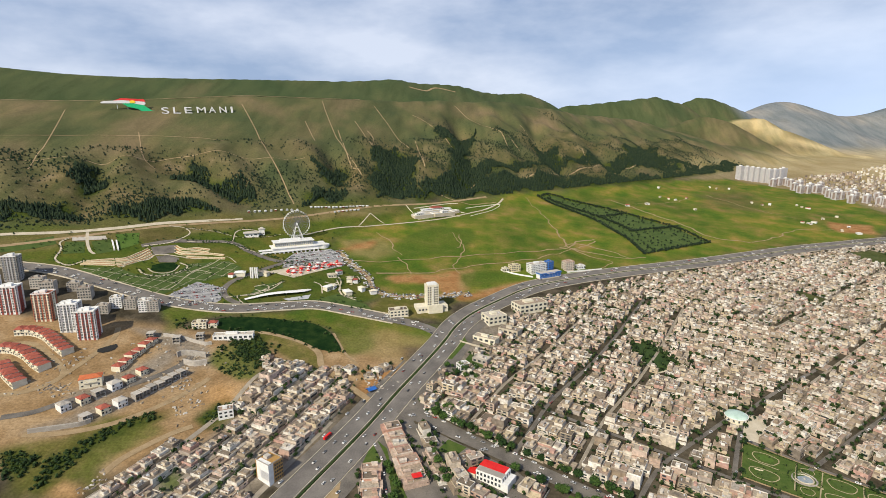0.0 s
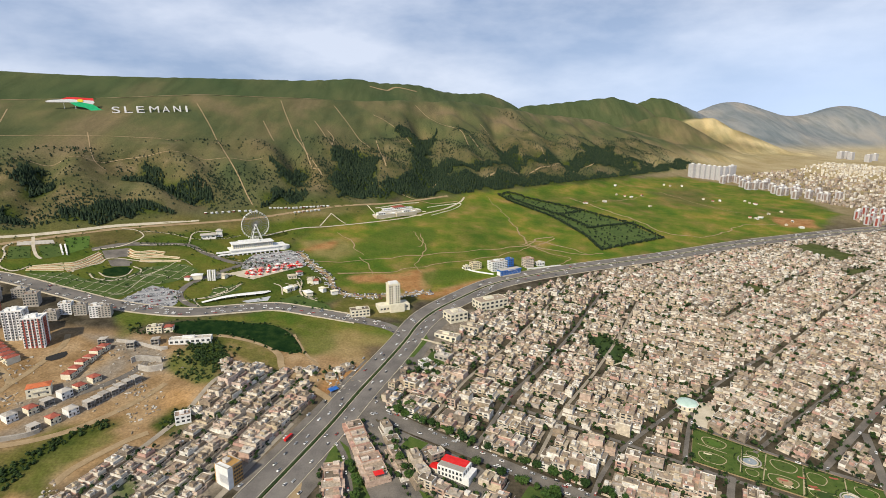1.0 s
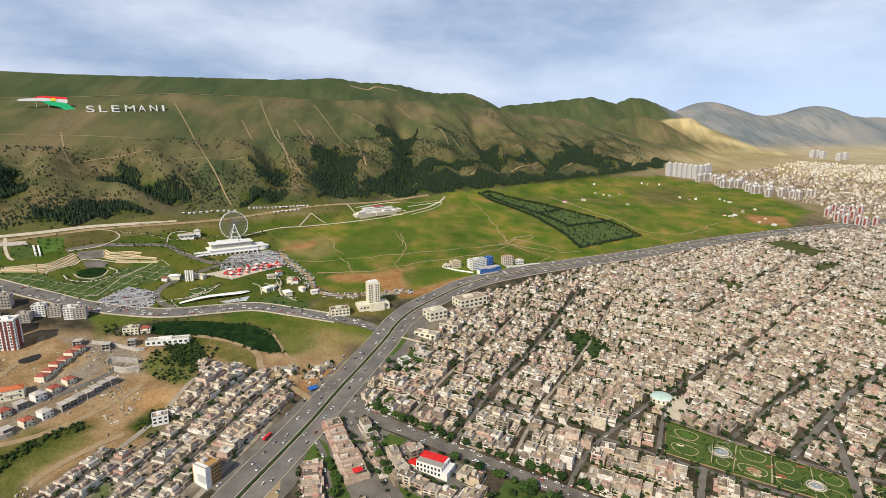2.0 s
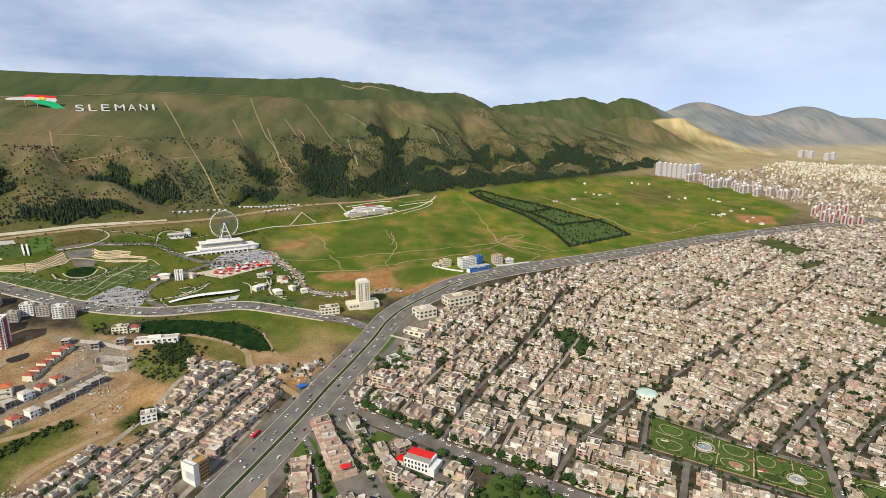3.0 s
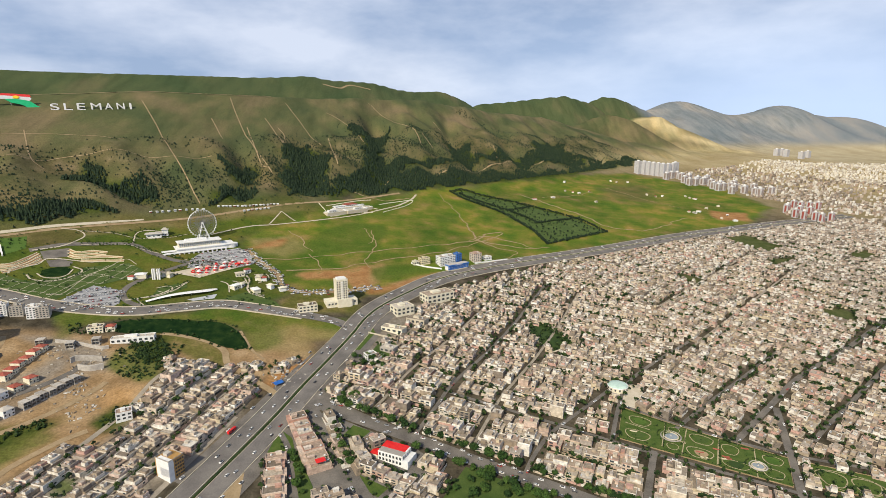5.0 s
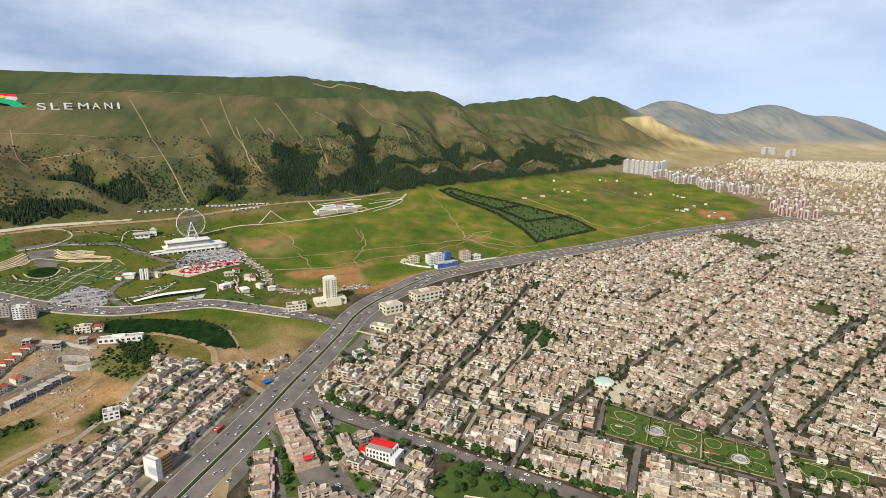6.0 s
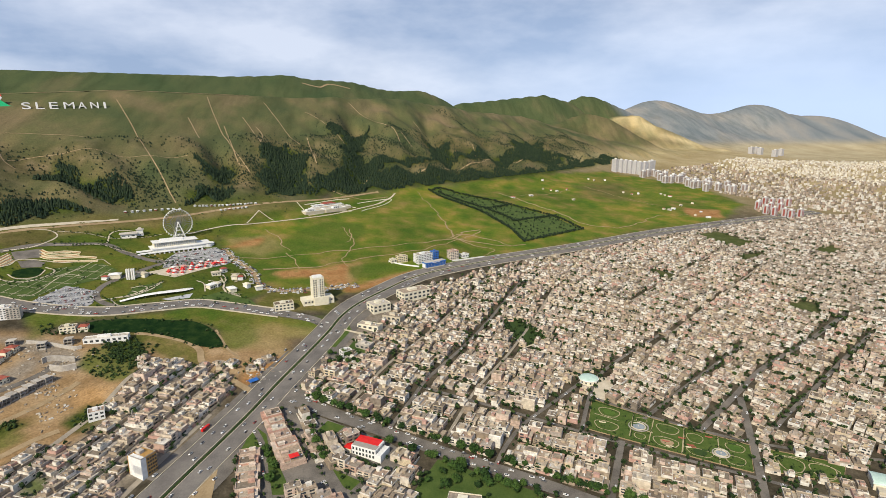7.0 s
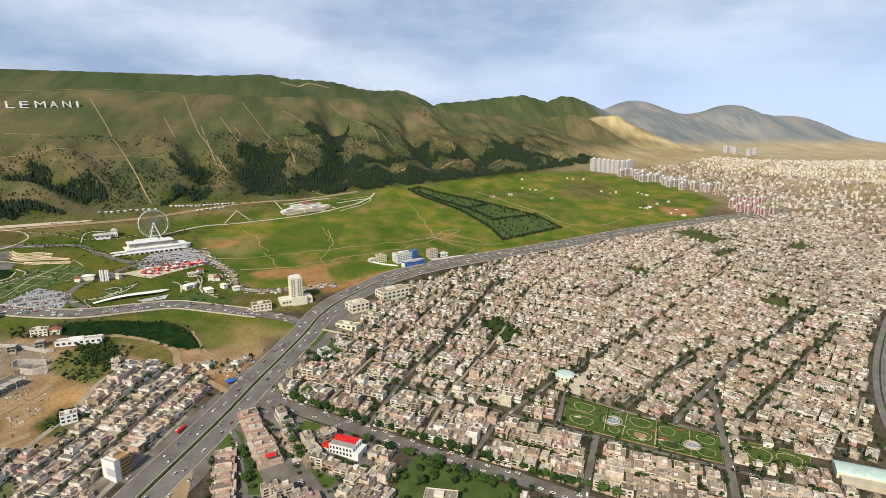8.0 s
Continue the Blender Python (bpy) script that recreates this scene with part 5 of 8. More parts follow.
def mass(name, plots, mats, label, tall=(4.2, 5.8), windows=True, extras=True, seed=5):
    """Many houses in one mesh: walls, sunk roofs behind parapets, upper rooms, huts, tanks, windows and dark panes for
    porch shade.
    """
    r = random.Random(seed)
    V, Fc, S = [], [], []

    def slab(m, x0, y0, z0, x1, y1, z1, sunk=0.0, wall=0, top=1):
        b = len(V)
        for z in (z0, z1):
            for x, y in ((x0, y0), (x1, y0), (x1, y1), (x0, y1)):
                V.append(m @ Vector((x, y, z)))
        for i in range(4):
            j = (i + 1) % 4
            Fc.append((b + i, b + j, b + 4 + j, b + 4 + i))
            S.append(wall)
        if not sunk:
            Fc.append((b + 4, b + 5, b + 6, b + 7))
            S.append(top)
            return
        t = 0.28
        for z in (z1, z1 - sunk):
            for x, y in ((x0 + t, y0 + t), (x1 - t, y0 + t), (x1 - t, y1 - t), (x0 + t, y1 - t)):
                V.append(m @ Vector((x, y, z)))
        for i in range(4):
            j = (i + 1) % 4
            Fc.append((b + 4 + i, b + 4 + j, b + 8 + j, b + 8 + i))
            Fc.append((b + 8 + i, b + 8 + j, b + 12 + j, b + 12 + i))
            S.extend((wall, wall))
        # the roof is an island of its own, so that it takes its own colour
        c = len(V)
        for x, y in ((x0 + t, y0 + t), (x1 - t, y0 + t), (x1 - t, y1 - t), (x0 + t, y1 - t)):
            V.append(m @ Vector((x, y, z1 - sunk)))
        Fc.append((c, c + 1, c + 2, c + 3))
        S.append(top)

    def pane(m, x0, y0, z0, x1, y1, z1):
        b = len(V)
        for x, y, z in ((x0, y0, z0), (x1, y1, z0), (x1, y1, z1), (x0, y0, z1)):
            V.append(m @ Vector((x, y, z)))
        Fc.append((b, b + 1, b + 2, b + 3))
        S.append(2)

    for x, y, w, d, turn in plots:
        m = at(x, y, turn)
        h = r.uniform(*tall) * r.choice((0.62, 0.9, 1, 1, 1, 1.05, 1.1, 1.3))
        f = -d / 2 + (r.uniform(1.2, 3.2) if extras else 1.5)
        if extras and r.random() < 0.8:
            k = r.uniform(0.5, 0.8)
            back = d / 2 - r.uniform(0, 5)
            slab(m, -w / 2, f, -4, w / 2, d / 2, h * 0.5, 0.5)
            lo, hi = (-w / 2, -w / 2 + w * k) if r.random() < 0.5 else (w / 2 - w * k, w / 2)
            slab(m, lo, f + 0.01 - r.choice((0, 0.9)), h * 0.48, hi, back, h, 0.7)
            if r.random() < 0.6:
                a = -w / 2 if lo > -w / 2 + 0.1 else hi
                slab(m, a + 0.02, r.uniform(f + 2, 1.0), h * 0.46, a + w * (1 - k) - 0.02, r.uniform(2.5, d / 2 - 0.3), h * r.uniform(0.75, 0.98), 0.4)
            slab(m, lo + 0.3, f - 1.3, h * 0.47, hi - 0.3, f + 0.2, h * 0.47 + 0.25)
        else:
            lo, hi = -w / 2, w / 2
            slab(m, lo, f, -4, hi, d / 2, h, 0.8)
        if extras:
            hx, hy = r.uniform(lo + 0.5, max(lo + 0.6, hi - 4.0)), r.uniform(-3, d / 2 - 7)
            slab(m, hx, hy, h - 0.7, hx + r.uniform(2.6, 4.0), hy + r.uniform(3, 5), h + r.uniform(1.6, 2.3), 0.2)
            for _ in range(r.randrange(3, 8)):
                tx, ty, ts = r.uniform(lo + 0.6, hi - 1.8), r.uniform(f + 1, d / 2 - 5), r.uniform(0.7, 1.7)
                slab(m, tx, ty, h - 0.7, tx + ts, ty + ts * r.uniform(0.7, 1.6), h + r.uniform(-0.2, 0.8), wall=r.choice((0, 3, 1)), top=r.choice((3, 1, 1)))
            slab(m, -w / 2, -d / 2, -3, w / 2, -d / 2 + 0.25, 1.9, top=0)
            slab(m, w / 2 - 0.25, -d / 2 + 0.26, -3, w / 2, f - 0.01, 1.9, top=0)
            if r.random() < 0.4:
                slab(m, r.uniform(-w / 2 + 0.3, 0), -d / 2 + 0.3, -3, r.uniform(0.5, w / 2 - 0.3), f - 0.3, r.uniform(2.2, 2.8))
        if windows:
            # wide dark pane on the flat wall, in place of a porch's shade
            if r.random() < 0.55:
                a, b = (lo + 0.6, lo + (hi - lo) * r.uniform(0.5, 0.9))
                pane(m, a, f - 0.07, 0.2, b, f - 0.07, 2.5)
            z = 0.9
            while z < h - 2:
                for _ in range(3):
                    a = r.uniform(lo + 0.4, hi - 2.4)
                    pane(m, a, f - 0.05, z, a + r.uniform(1.2, 2.4), f - 0.05, z + 1.6)
                a = r.uniform(-w / 2 + 0.6, w / 2 - 2.6)
                pane(m, a + 2, d / 2 + 0.05, z, a, d / 2 + 0.05, z + 1.4)
                pane(m, lo - 0.05, 2.6, z, lo - 0.05, 0.4, z + 1.5)
                pane(m, hi + 0.05, 0.4, z, hi + 0.05, 2.6, z + 1.5)
                z += 3.0
    ob = raw(name, V, Fc, mats, S)
    return tagged(ob, label, "houses", kind="stuff")


FAR_MATS = [house_wall_far, house_roof_far, window_glass, steel]
mass("town_houses", [f for f in all_lots[NEAR:] if f[0] < 740], FAR_MATS, "dense rows of flat-roofed beige town houses")
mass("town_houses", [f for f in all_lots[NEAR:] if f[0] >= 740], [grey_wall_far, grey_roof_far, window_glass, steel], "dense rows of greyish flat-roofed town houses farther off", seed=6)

# ---- woods, trails, fields ----
def lumps(r, lobes, radius, squash=0.85, leaves=40, leaf_size=0.5, lobe=(0.42, 0.62)):
    """A crown: several uneven lobes with loose leaf clumps about them; vertices and faces round the origin."""
    V, Fc = [], []
    for k in range(lobes):
        a = 6.283 * k / max(1, lobes - 1) + r.uniform(-0.4, 0.4)
        rad = 0.0 if k == 0 else radius * r.uniform(0.35, 0.75)
        c = Vector((math.cos(a) * rad, math.sin(a) * rad, radius * (r.uniform(0.25, 0.5) if k == 0 else r.uniform(-0.3, 0.25))))
        bm = bmesh.new()
        bmesh.ops.create_icosphere(bm, subdivisions=1 if lobes < 5 else 2, radius=radius * r.uniform(*lobe))
        b = len(V)
        for v in bm.verts:
            j = 1 + r.uniform(-0.24, 0.24)
            V.append(c + Vector((v.co.x * j, v.co.y * j, v.co.z * j * squash)))
        Fc.extend(tuple(b + v.index for v in f.verts) for f in bm.faces)
        bm.free()
    for _ in range(leaves):
        d = Vector((r.gauss(0, 1), r.gauss(0, 1), r.gauss(0, 0.8))).normalized()
        p = d * radius * r.uniform(0.75, 1.08)
        s, t = d.orthogonal().normalized() * leaf_size * r.uniform(0.5, 1.2), Vector((r.uniform(-1, 1), r.uniform(-1, 1), r.uniform(-1, 1))) * leaf_size
        b = len(V)
        V.extend((p, p + s, p + s + t, p + t))
        Fc.append((b, b + 1, b + 2, b + 3))
    return V, Fc


def grow(name, places, label, material, lobes=3, seed=1, size=(2.0, 3.4), category="trees", stem=(1.1, 1.5)):
    """Many broad trees in one mesh, each with a short trunk and an uneven crown."""
    r = random.Random(seed)
    kinds = [lumps(r, lobes, 1.0, leaves=14, leaf_size=0.28) for _ in range(6)]
    V, Fc = [], []
    for x, y in places:
        s = r.uniform(*size)
        a = r.uniform(0, 6.28)
        z = float(ground(x, y))
        c, d = math.cos(a) * s, math.sin(a) * s
        cv, cf = r.choice(kinds)
        b = len(V)
        lift = z + s * r.uniform(*stem)
        V.extend((x + p.x * c - p.y * d, y + p.x * d + p.y * c, lift + p.z * s) for p in cv)
        Fc.extend(tuple(b + i for i in f) for f in cf)
        b = len(V)
        t = 0.09 * s
        for zz, w in ((z - 0.5, t), (lift, t * 0.6)):
            V.extend(((x - w, y - w, zz), (x + w, y - w, zz), (x + w, y + w, zz), (x - w, y + w, zz)))
        Fc.extend((b + i, b + (i + 1) % 4, b + 4 + (i + 1) % 4, b + 4 + i) for i in range(4))
    return tagged(raw(name, V, Fc, material), label, category, kind="stuff")


def conifers(name, places, label, seed=3, size=(4.5, 8.5), broad=1.0):
    """A wood of dark conical trees: two ragged cones each, in one mesh."""
    r = random.Random(seed)
    V, Fc = [], []
    for x, y in places:
        z, h = float(ground(x, y)), r.uniform(*size)
        a0 = r.uniform(0, 6.28)
        for z0, z1, w in ((0.08, 0.72, 0.36), (0.42, 1.0, 0.25)):
            b = len(V)
            for i in range(5):
                a = a0 + i * 1.2566
                q = w * h * broad * r.uniform(0.75, 1.25)
                V.append((x + math.cos(a) * q, y + math.sin(a) * q, z + z0 * h * r.uniform(0.7, 1.3)))
            V.append((x + r.uniform(-0.3, 0.3), y + r.uniform(-0.3, 0.3), z + z1 * h))
            Fc.extend((b + i, b + (i + 1) % 5, b + 5) for i in range(5))
        b = len(V)
        V.extend(((x - 0.15, y, z - 1), (x + 0.15, y, z - 1), (x, y, z + 0.4 * h)))
        Fc.append((b, b + 1, b + 2))
    return tagged(raw(name, V, Fc, leaf_hazed), label, "trees", kind="stuff")


wood_uv = []
for k, poly in enumerate(WOODS):
    for u, v in scatter(poly, 3.3, 40 + k, 0.7):
        wood_uv.append((u + 11 * math.sin(v / 17 + k) + 6 * math.sin(v / 6.1 + u / 11), v + 9 * math.sin(u / 19) + 5 * math.sin(u / 7.3)))
r7 = random.Random(77)
fringe = [r7.choice(wood_uv) for _ in range(4200)]
fringe = [(u + r7.gauss(0, 26), v + r7.gauss(14, 30)) for u, v in fringe]
wood_places = [xy(u, v) for u, v in wood_uv if v > FOOT - 4]
conifers("mountain_wood", wood_places, "dark green conifer woods in the mountain gullies and along its foot", 3, (5.0, 9.5))
# single trees strewn over the lower slopes
sparse = [xy(u, v) for u, v in fringe if v > FOOT + 6]
while len(sparse) < 12000:
    u, v = r7.uniform(-180, 1900), FOOT + 20 + 250 * r7.random() ** 1.4
    d = 0.5 + 0.5 * math.sin(u / 61 + 1.3 * math.sin(v / 47)) * math.sin(v / 39 + u / 97)
    if r7.random() < d * d * 1.1:
        sparse.append(xy(u, v))
for line in TREE_LINES:
    for u, v in resample(line, 1.6):
        sparse.append(xy(u + r7.gauss(0, 11), v + r7.gauss(0, 8)))
conifers("hillside_trees", sparse, "small dark trees dotted over the lower mountain slope", 9, (1.9, 3.9), 1.5)

for line in TRAILS:
    tagged(strip("trail", [xy(*p) for p in line], 2.0, 0.5, dirt_track, 5, 1), "pale earth trail running down the mountain slope", "trail", kind="structure")
for line in LEVEL_TRAILS:
    tagged(strip("trail", [xy(*p) for p in line], 1.3, 0.5, dirt_track, 6, 1), "earth track level along the mountain slope", "trail", kind="structure")
tagged(strip("crest_road", [xy(u, FOOT + 506) for u in (-250, -100, 50, 200, 350, 480, 600, 700)], 6.0, 0.6, dirt_track, 8, 2), "pale road along the mountain shoulder", "road", kind="structure")
tagged(strip("crest_road", [xy(u, v) for u, v in ((1000, 1700), (1060, 1690), (1120, 1715), (1190, 1690))], 7, 0.6, dirt_track, 8, 2), "pale road along the mountain crest", "road", kind="structure")
tagged(strip("foot_road", [xy(u, FOOT - 8 + 6 * math.sin(u / 60)) for u in (-300, -100, 100, 300, 480, 620, 760)], 6, 0.4, dirt_track, 8, 2), "earth road along the foot of the mountain", "road", kind="structure")
tagged(strip("contour_road", [xy(u, FOOT + 52 + 6 * math.sin(u / 90)) for u in (760, 900, 1050, 1200, 1350, 1500)], 3.5, 0.5, dirt_track, 8, 2), "pale earth road between two belts of trees", "road", kind="structure")

# tracks over the meadow
def wander(line, amount=2.2):
    """A line trodden by feet: it strays a little to either side."""
    c = resample(line, 9.0)
    return [(x + amount * math.sin(0.9 * k + x / 31) + 0.6 * amount * math.sin(2.1 * k), y + amount * math.sin(0.7 * k + y / 27)) for k, (x, y) in enumerate(c)]


tagged(strip("track", FIELD_ROAD, 8, 0.3, dirt_track, 5, 2), "crowded earth road beside the meadow", "track", kind="structure")
for line, wide in ((FIELD_ROAD_TWO, (2.6, 1.2, 2.8, 1.6, 3.2, 4.0)), (FIELD_TRACK_TWO, (1.0, 2.2, 1.2)), ([(-121, 956), (-104, 938), (-90, 916), (-80, 884), (-68, 865)], (1.2, 2.4, 1.0)), (FIELD_TRACK_THREE, (1.0, 2.0, 3.4, 1.4)),
                   (MEADOW_TRK_B, (1.0, 2.0, 1.2)), (MEADOW_TRK_C, (3.4, 1.6, 2.6, 1.4, 3.0)), (EAST_TRACK, (3.4, 5.0, 3.0)), ([(210, 962), (250, 985), (300, 960), (330, 925)], (2, 4, 2)), ([(231, 961), (300, 930), (360, 935)], (4, 2)),
                   ([(-46, 799), (-60, 830), (-73, 859)], (1.4, 2.0)), ([(-5, 1173), (60, 1165), (120, 1200)], (2, 3)), ([(609, 1050), (680, 1090), (760, 1150), (850, 1160)], (3, 1.6)), ([(820, 1250), (760, 1330), (700, 1450)], (1.2, 2.4)),
                   ([(460, 1300), (560, 1340), (640, 1400)], (1.2, 2.0))):
    tagged(strip("track", wander(line), wide, 0.3, dirt_track, 4, 2), "pale trodden earth track across the green meadow", "track", kind="structure")

# orchard: darker ground, tree lines round and through it
tagged(patch("orchard_ground", ORCHARD, 0.25, lawn, 14, rounded=False), "dark green grass of the fenced orchard", "grass", kind="structure")
row_places = []
for line, w in ((ORCHARD[:1] + ORCHARD[-1:] + ORCHARD[-2:-3:-1] + ORCHARD[6:7], 3), (ORCHARD[:5], 3), (ORCHARD[4:7], 2), (ORCH_P1, 4), (ORCH_P2, 3), (ORCH_P3, 3)):
    for x, y in resample(line, 4.0):
        for _ in range(w):
            row_places.append((x + r7.uniform(-3, 3), y + r7.uniform(-3, 3)))
row_places += scatter(ORCHARD, 9.0, 5, 0.6, 0.4)
grow("orchard_trees", row_places, "rows of dark green orchard trees", leaf_hazed, 3, 6, (1.4, 2.6))

# ---- the park below the mountain ----
TIERS = [TIER_0, TIER_1, TIER_2, TIER_3, TIER_4, TIER_5, TIER_6, TIER_7, TIER_8, TIER_9, TIER_10]
for poly, mt, lab in ((BIG_LAWN, lawn, "mown green park lawn"), (LAWN_A, lawn, "small green park lawn"), (LAWN_B, lawn, "small green park lawn"), (LAWN_C, bright_lawn, "bright green park lawn"),
                      (LAWN_D, lawn, "green park lawn beside the path"), (LOWER_LAWN, lawn, "curved green lawn below the gate"), (LOWER_LAWN_TWO, lawn, "green lawn above the road")):
    tagged(patch("lawn", poly, 0.28, mt, 14), lab, "lawn", kind="structure")
for poly, mt, lab in ((PARKING, car_park_slab, "grey asphalt car park full of cars"), (CAR_PARK_TWO, car_park_slab, "crowded car park before the white hall"), (STAGE_BACK, street_asphalt, "grey paved forecourt of the amphitheatre"),
                      (STAGE, street_asphalt, "paved amphitheatre stage"), (RIDES, pale_path, "pale paved plaza of the rides")):
    tagged(patch("paving", poly, 0.34, mt, 14), lab, "paving", kind="structure")
tagged(patch("pool", POOL, 0.40, pond_water, 10, rounded=True), "dark green amphitheatre pool", "pool", kind="structure")
tagged(patch("basin", WATER_BASIN, 0.40, grey_concrete, 10), "shallow pale concrete basin", "basin", kind="structure")
tagged(patch("pool", CANOPY_POOL, 0.45, steel, 10), "narrow pale blue pool beside the canopy", "pool", kind="structure")
for line, w in ((PARK_TOP_PATH, 4.5), (PARK_WALL_PATH, 4), (WATER_STAIR, 4), (LOOP_PATH, 2.6), (ARC_PATH, 2.2), (ARC_INNER, 1.8), (ARC_TOP, 2.2), (BOULEVARD, 9), (LOOP_A, 2.4), (LOOP_B, 1.6), (LOOP_C, 1.8), (LOOP_D, 1.6), (LOOP_E, 1.4), (UPPER_A, 1.8), (UPPER_B, 1.0), (UPPER_C, 1.2), (LOWER_PATH, 2), (LOWER_PATH_TWO, 1.6), (LOWER_PATH_THREE, 1.8), (TRIANGLE[:2], 2), (TRIANGLE[1:], 2),
                (EARTH_RING, 2.0),
                ([tuple(0.8 * a + 0.2 * b for a, b in zip(*q)) for q in (LAWN_PATH_5, LAWN_PATH_6, LAWN_PATH_7, LAWN_PATH_8)], 0.9),
                ([q[1] for q in (LAWN_PATH_5, LAWN_PATH_6, LAWN_PATH_7, LAWN_PATH_8)], 1.2)):
    tagged(strip("path", line, w, 0.5, pale_path, 4, 2), "pale paved park path", "path", kind="structure")


def lawn_grid(poly, turn, spacing):
    """Straight narrow paths at one angle, clipped to a lawn."""
    c, s = math.cos(radians(turn)), math.sin(radians(turn))
    mx, my = sum(p[0] for p in poly) / len(poly), sum(p[1] for p in poly) / len(poly)
    found = []
    for k in range(-20, 21):
        t = np.arange(-220, 220, 4.0)
        x, y = mx + c * t - s * k * spacing, my + s * t + c * k * spacing
        ok = inside(x, y, poly)
        run = []
        for i in range(len(t)):
            if ok[i]:
                run.append((float(x[i]), float(y[i])))
            if (not ok[i] or i == len(t) - 1) and run:
                if len(run) > 4:
                    found.append([run[0], run[len(run) // 2], run[-1]])
                run = []
    return found


grid_turn = math.degrees(math.atan2(LAWN_PATH_4[1][1] - LAWN_PATH_4[0][1], LAWN_PATH_4[1][0] - LAWN_PATH_4[0][0]))
LAWN_PATHS = lawn_grid(BIG_LAWN, grid_turn, 13.0) + lawn_grid(BIG_LAWN, grid_turn - 76, 19.0)
for line in LAWN_PATHS:
    tagged(strip("path", line, 0.5, 0.5, pale_path, 4, 1, curved=False), "narrow pale path across the lawn", "path", kind="structure")
for line, w in ((PARK_ROAD, 8), (PARK_ROAD_TWO, 9)):
    tagged(strip("park_road", line, w, 0.42, street_asphalt, 5, 2), "grey park road", "road", kind="structure")
# stepped cream terraces of the amphitheatre
terrace_e = thing("amphitheatre", None, "curving cream stone terraces round a park pool", "amphitheatre")
for line in TIERS:
    edge = wander(line, 0.7)
    strip("step", edge, 1.0, 0.1, sandstone, 2.5, 1, height=1.3, parent=terrace_e)
    # earth bed whose dark red soil also paints the shade between tiers
    strip("step_bed", edge, 2.6, 0.1, red_soil, 4, 1, height=0.3, parent=terrace_e, side=1.85)
    strip("step", edge, 0.6, 0.1, sandstone, 2.5, 1, height=0.7, parent=terrace_e, side=3.5)
for line in (COLONNADE, COLONNADE_TWO):
    tagged(strip("white_wall", line, 2.0, 0.1, white_paint, 3, 1, height=3.0), "white park wall", "wall", kind="structure")


def pillar_gate():
    e = thing("park_gate", None, "two tall white pillars of the park gate", "gate")
    for x, y in GATE:
        z = float(ground(x, y))
        bm = boxed(x - 2.2, y - 1.5, z - 1, x - 0.5, y + 1.5, z + 15, bevel=0.2)
        part("pillar", bm, white_paint, e)
        part("pillar", boxed(x + 0.5, y - 1.5, z - 1, x + 2.2, y + 1.5, z + 15, bevel=0.2), white_paint, e)
    return e


pillar_gate()


def ferris_wheel(x, y, radius=21.5, bays=32):
    """Two slender lattice rims with spokes, small cabins and a broad white A-shaped stand on either side."""
    toward = math.degrees(math.atan2(-x, y)) + 12
    e = thing("ferris_wheel", at(x, y, toward), "tall steel ferris wheel with small cabins on a white stand", "ferris wheel")
    hub = radius + 5.5
    for s in (-1.5, 1.5):
        for rr, thick in ((radius, 0.26), (radius * 0.84, 0.2), (radius * 0.5, 0.16)):
            bm = bmesh.new()
            for i in range(bays * 2):
                a, b = math.pi * i / bays, math.pi * (i + 1) / bays
                tube(bm, (math.cos(a) * rr, s, hub + math.sin(a) * rr), (math.cos(b) * rr, s, hub + math.sin(b) * rr), thick, sides=4)
            part("rim", bm, white_paint if rr == radius else wheel_steel, e)
        for side in (-1, 1):
            part("leg", tube(bmesh.new(), (side * 9.5, s * 4.5, -1), (side * 0.5, s * 1.4, hub), 1.0, 0.55), white_paint, e, "broad white stand leg")
        for level in (0.30, 0.55, 0.76):
            part("cross_beam", tube(bmesh.new(), (-9.5 * (1 - level), s * (4.5 - 3.1 * level), hub * level), (9.5 * (1 - level), s * (4.5 - 3.1 * level), hub * level), 0.4), white_paint, e)
    part("hub", tube(bmesh.new(), (0, -2.8, hub), (0, 2.8, hub), 1.5, sides=12), white_paint, e)
    for i in range(bays):
        a = 2 * math.pi * i / bays
        c, s = math.cos(a), math.sin(a)
        bm = bmesh.new()
        tube(bm, (c * 1.2, -0.6, hub + s * 1.2), (c * radius, -1.5, hub + s * radius), 0.2, sides=4)
        tube(bm, (c * radius, -1.5, hub + s * radius), (c * radius, 1.5, hub + s * radius), 0.2, sides=4)
        tube(bm, (c * radius, 1.5, hub + s * radius), (c * 1.2, 0.6, hub + s * 1.2), 0.2, sides=4)
        part("spoke", bm, wheel_steel, e)
        cabin = part("cabin", tube(bmesh.new(), (c * radius, 0, hub + s * radius - 2.3), (c * radius, 0, hub + s * radius - 1.3), 1.0, 1.25, sides=8), white_paint, e, "small white cabin")
        part("roof", tube(bmesh.new(), (c * radius, 0, hub + s * radius - 0.7), (c * radius, 0, hub + s * radius), 1.25, 0.3, sides=8), white_paint, cabin)
        part("window", tube(bmesh.new(), (c * radius, 0, hub + s * radius - 1.3), (c * radius, 0, hub + s * radius - 0.7), 1.12, 1.12, sides=8), window_glass, cabin)
    return e


ferris_wheel(*WHEEL)


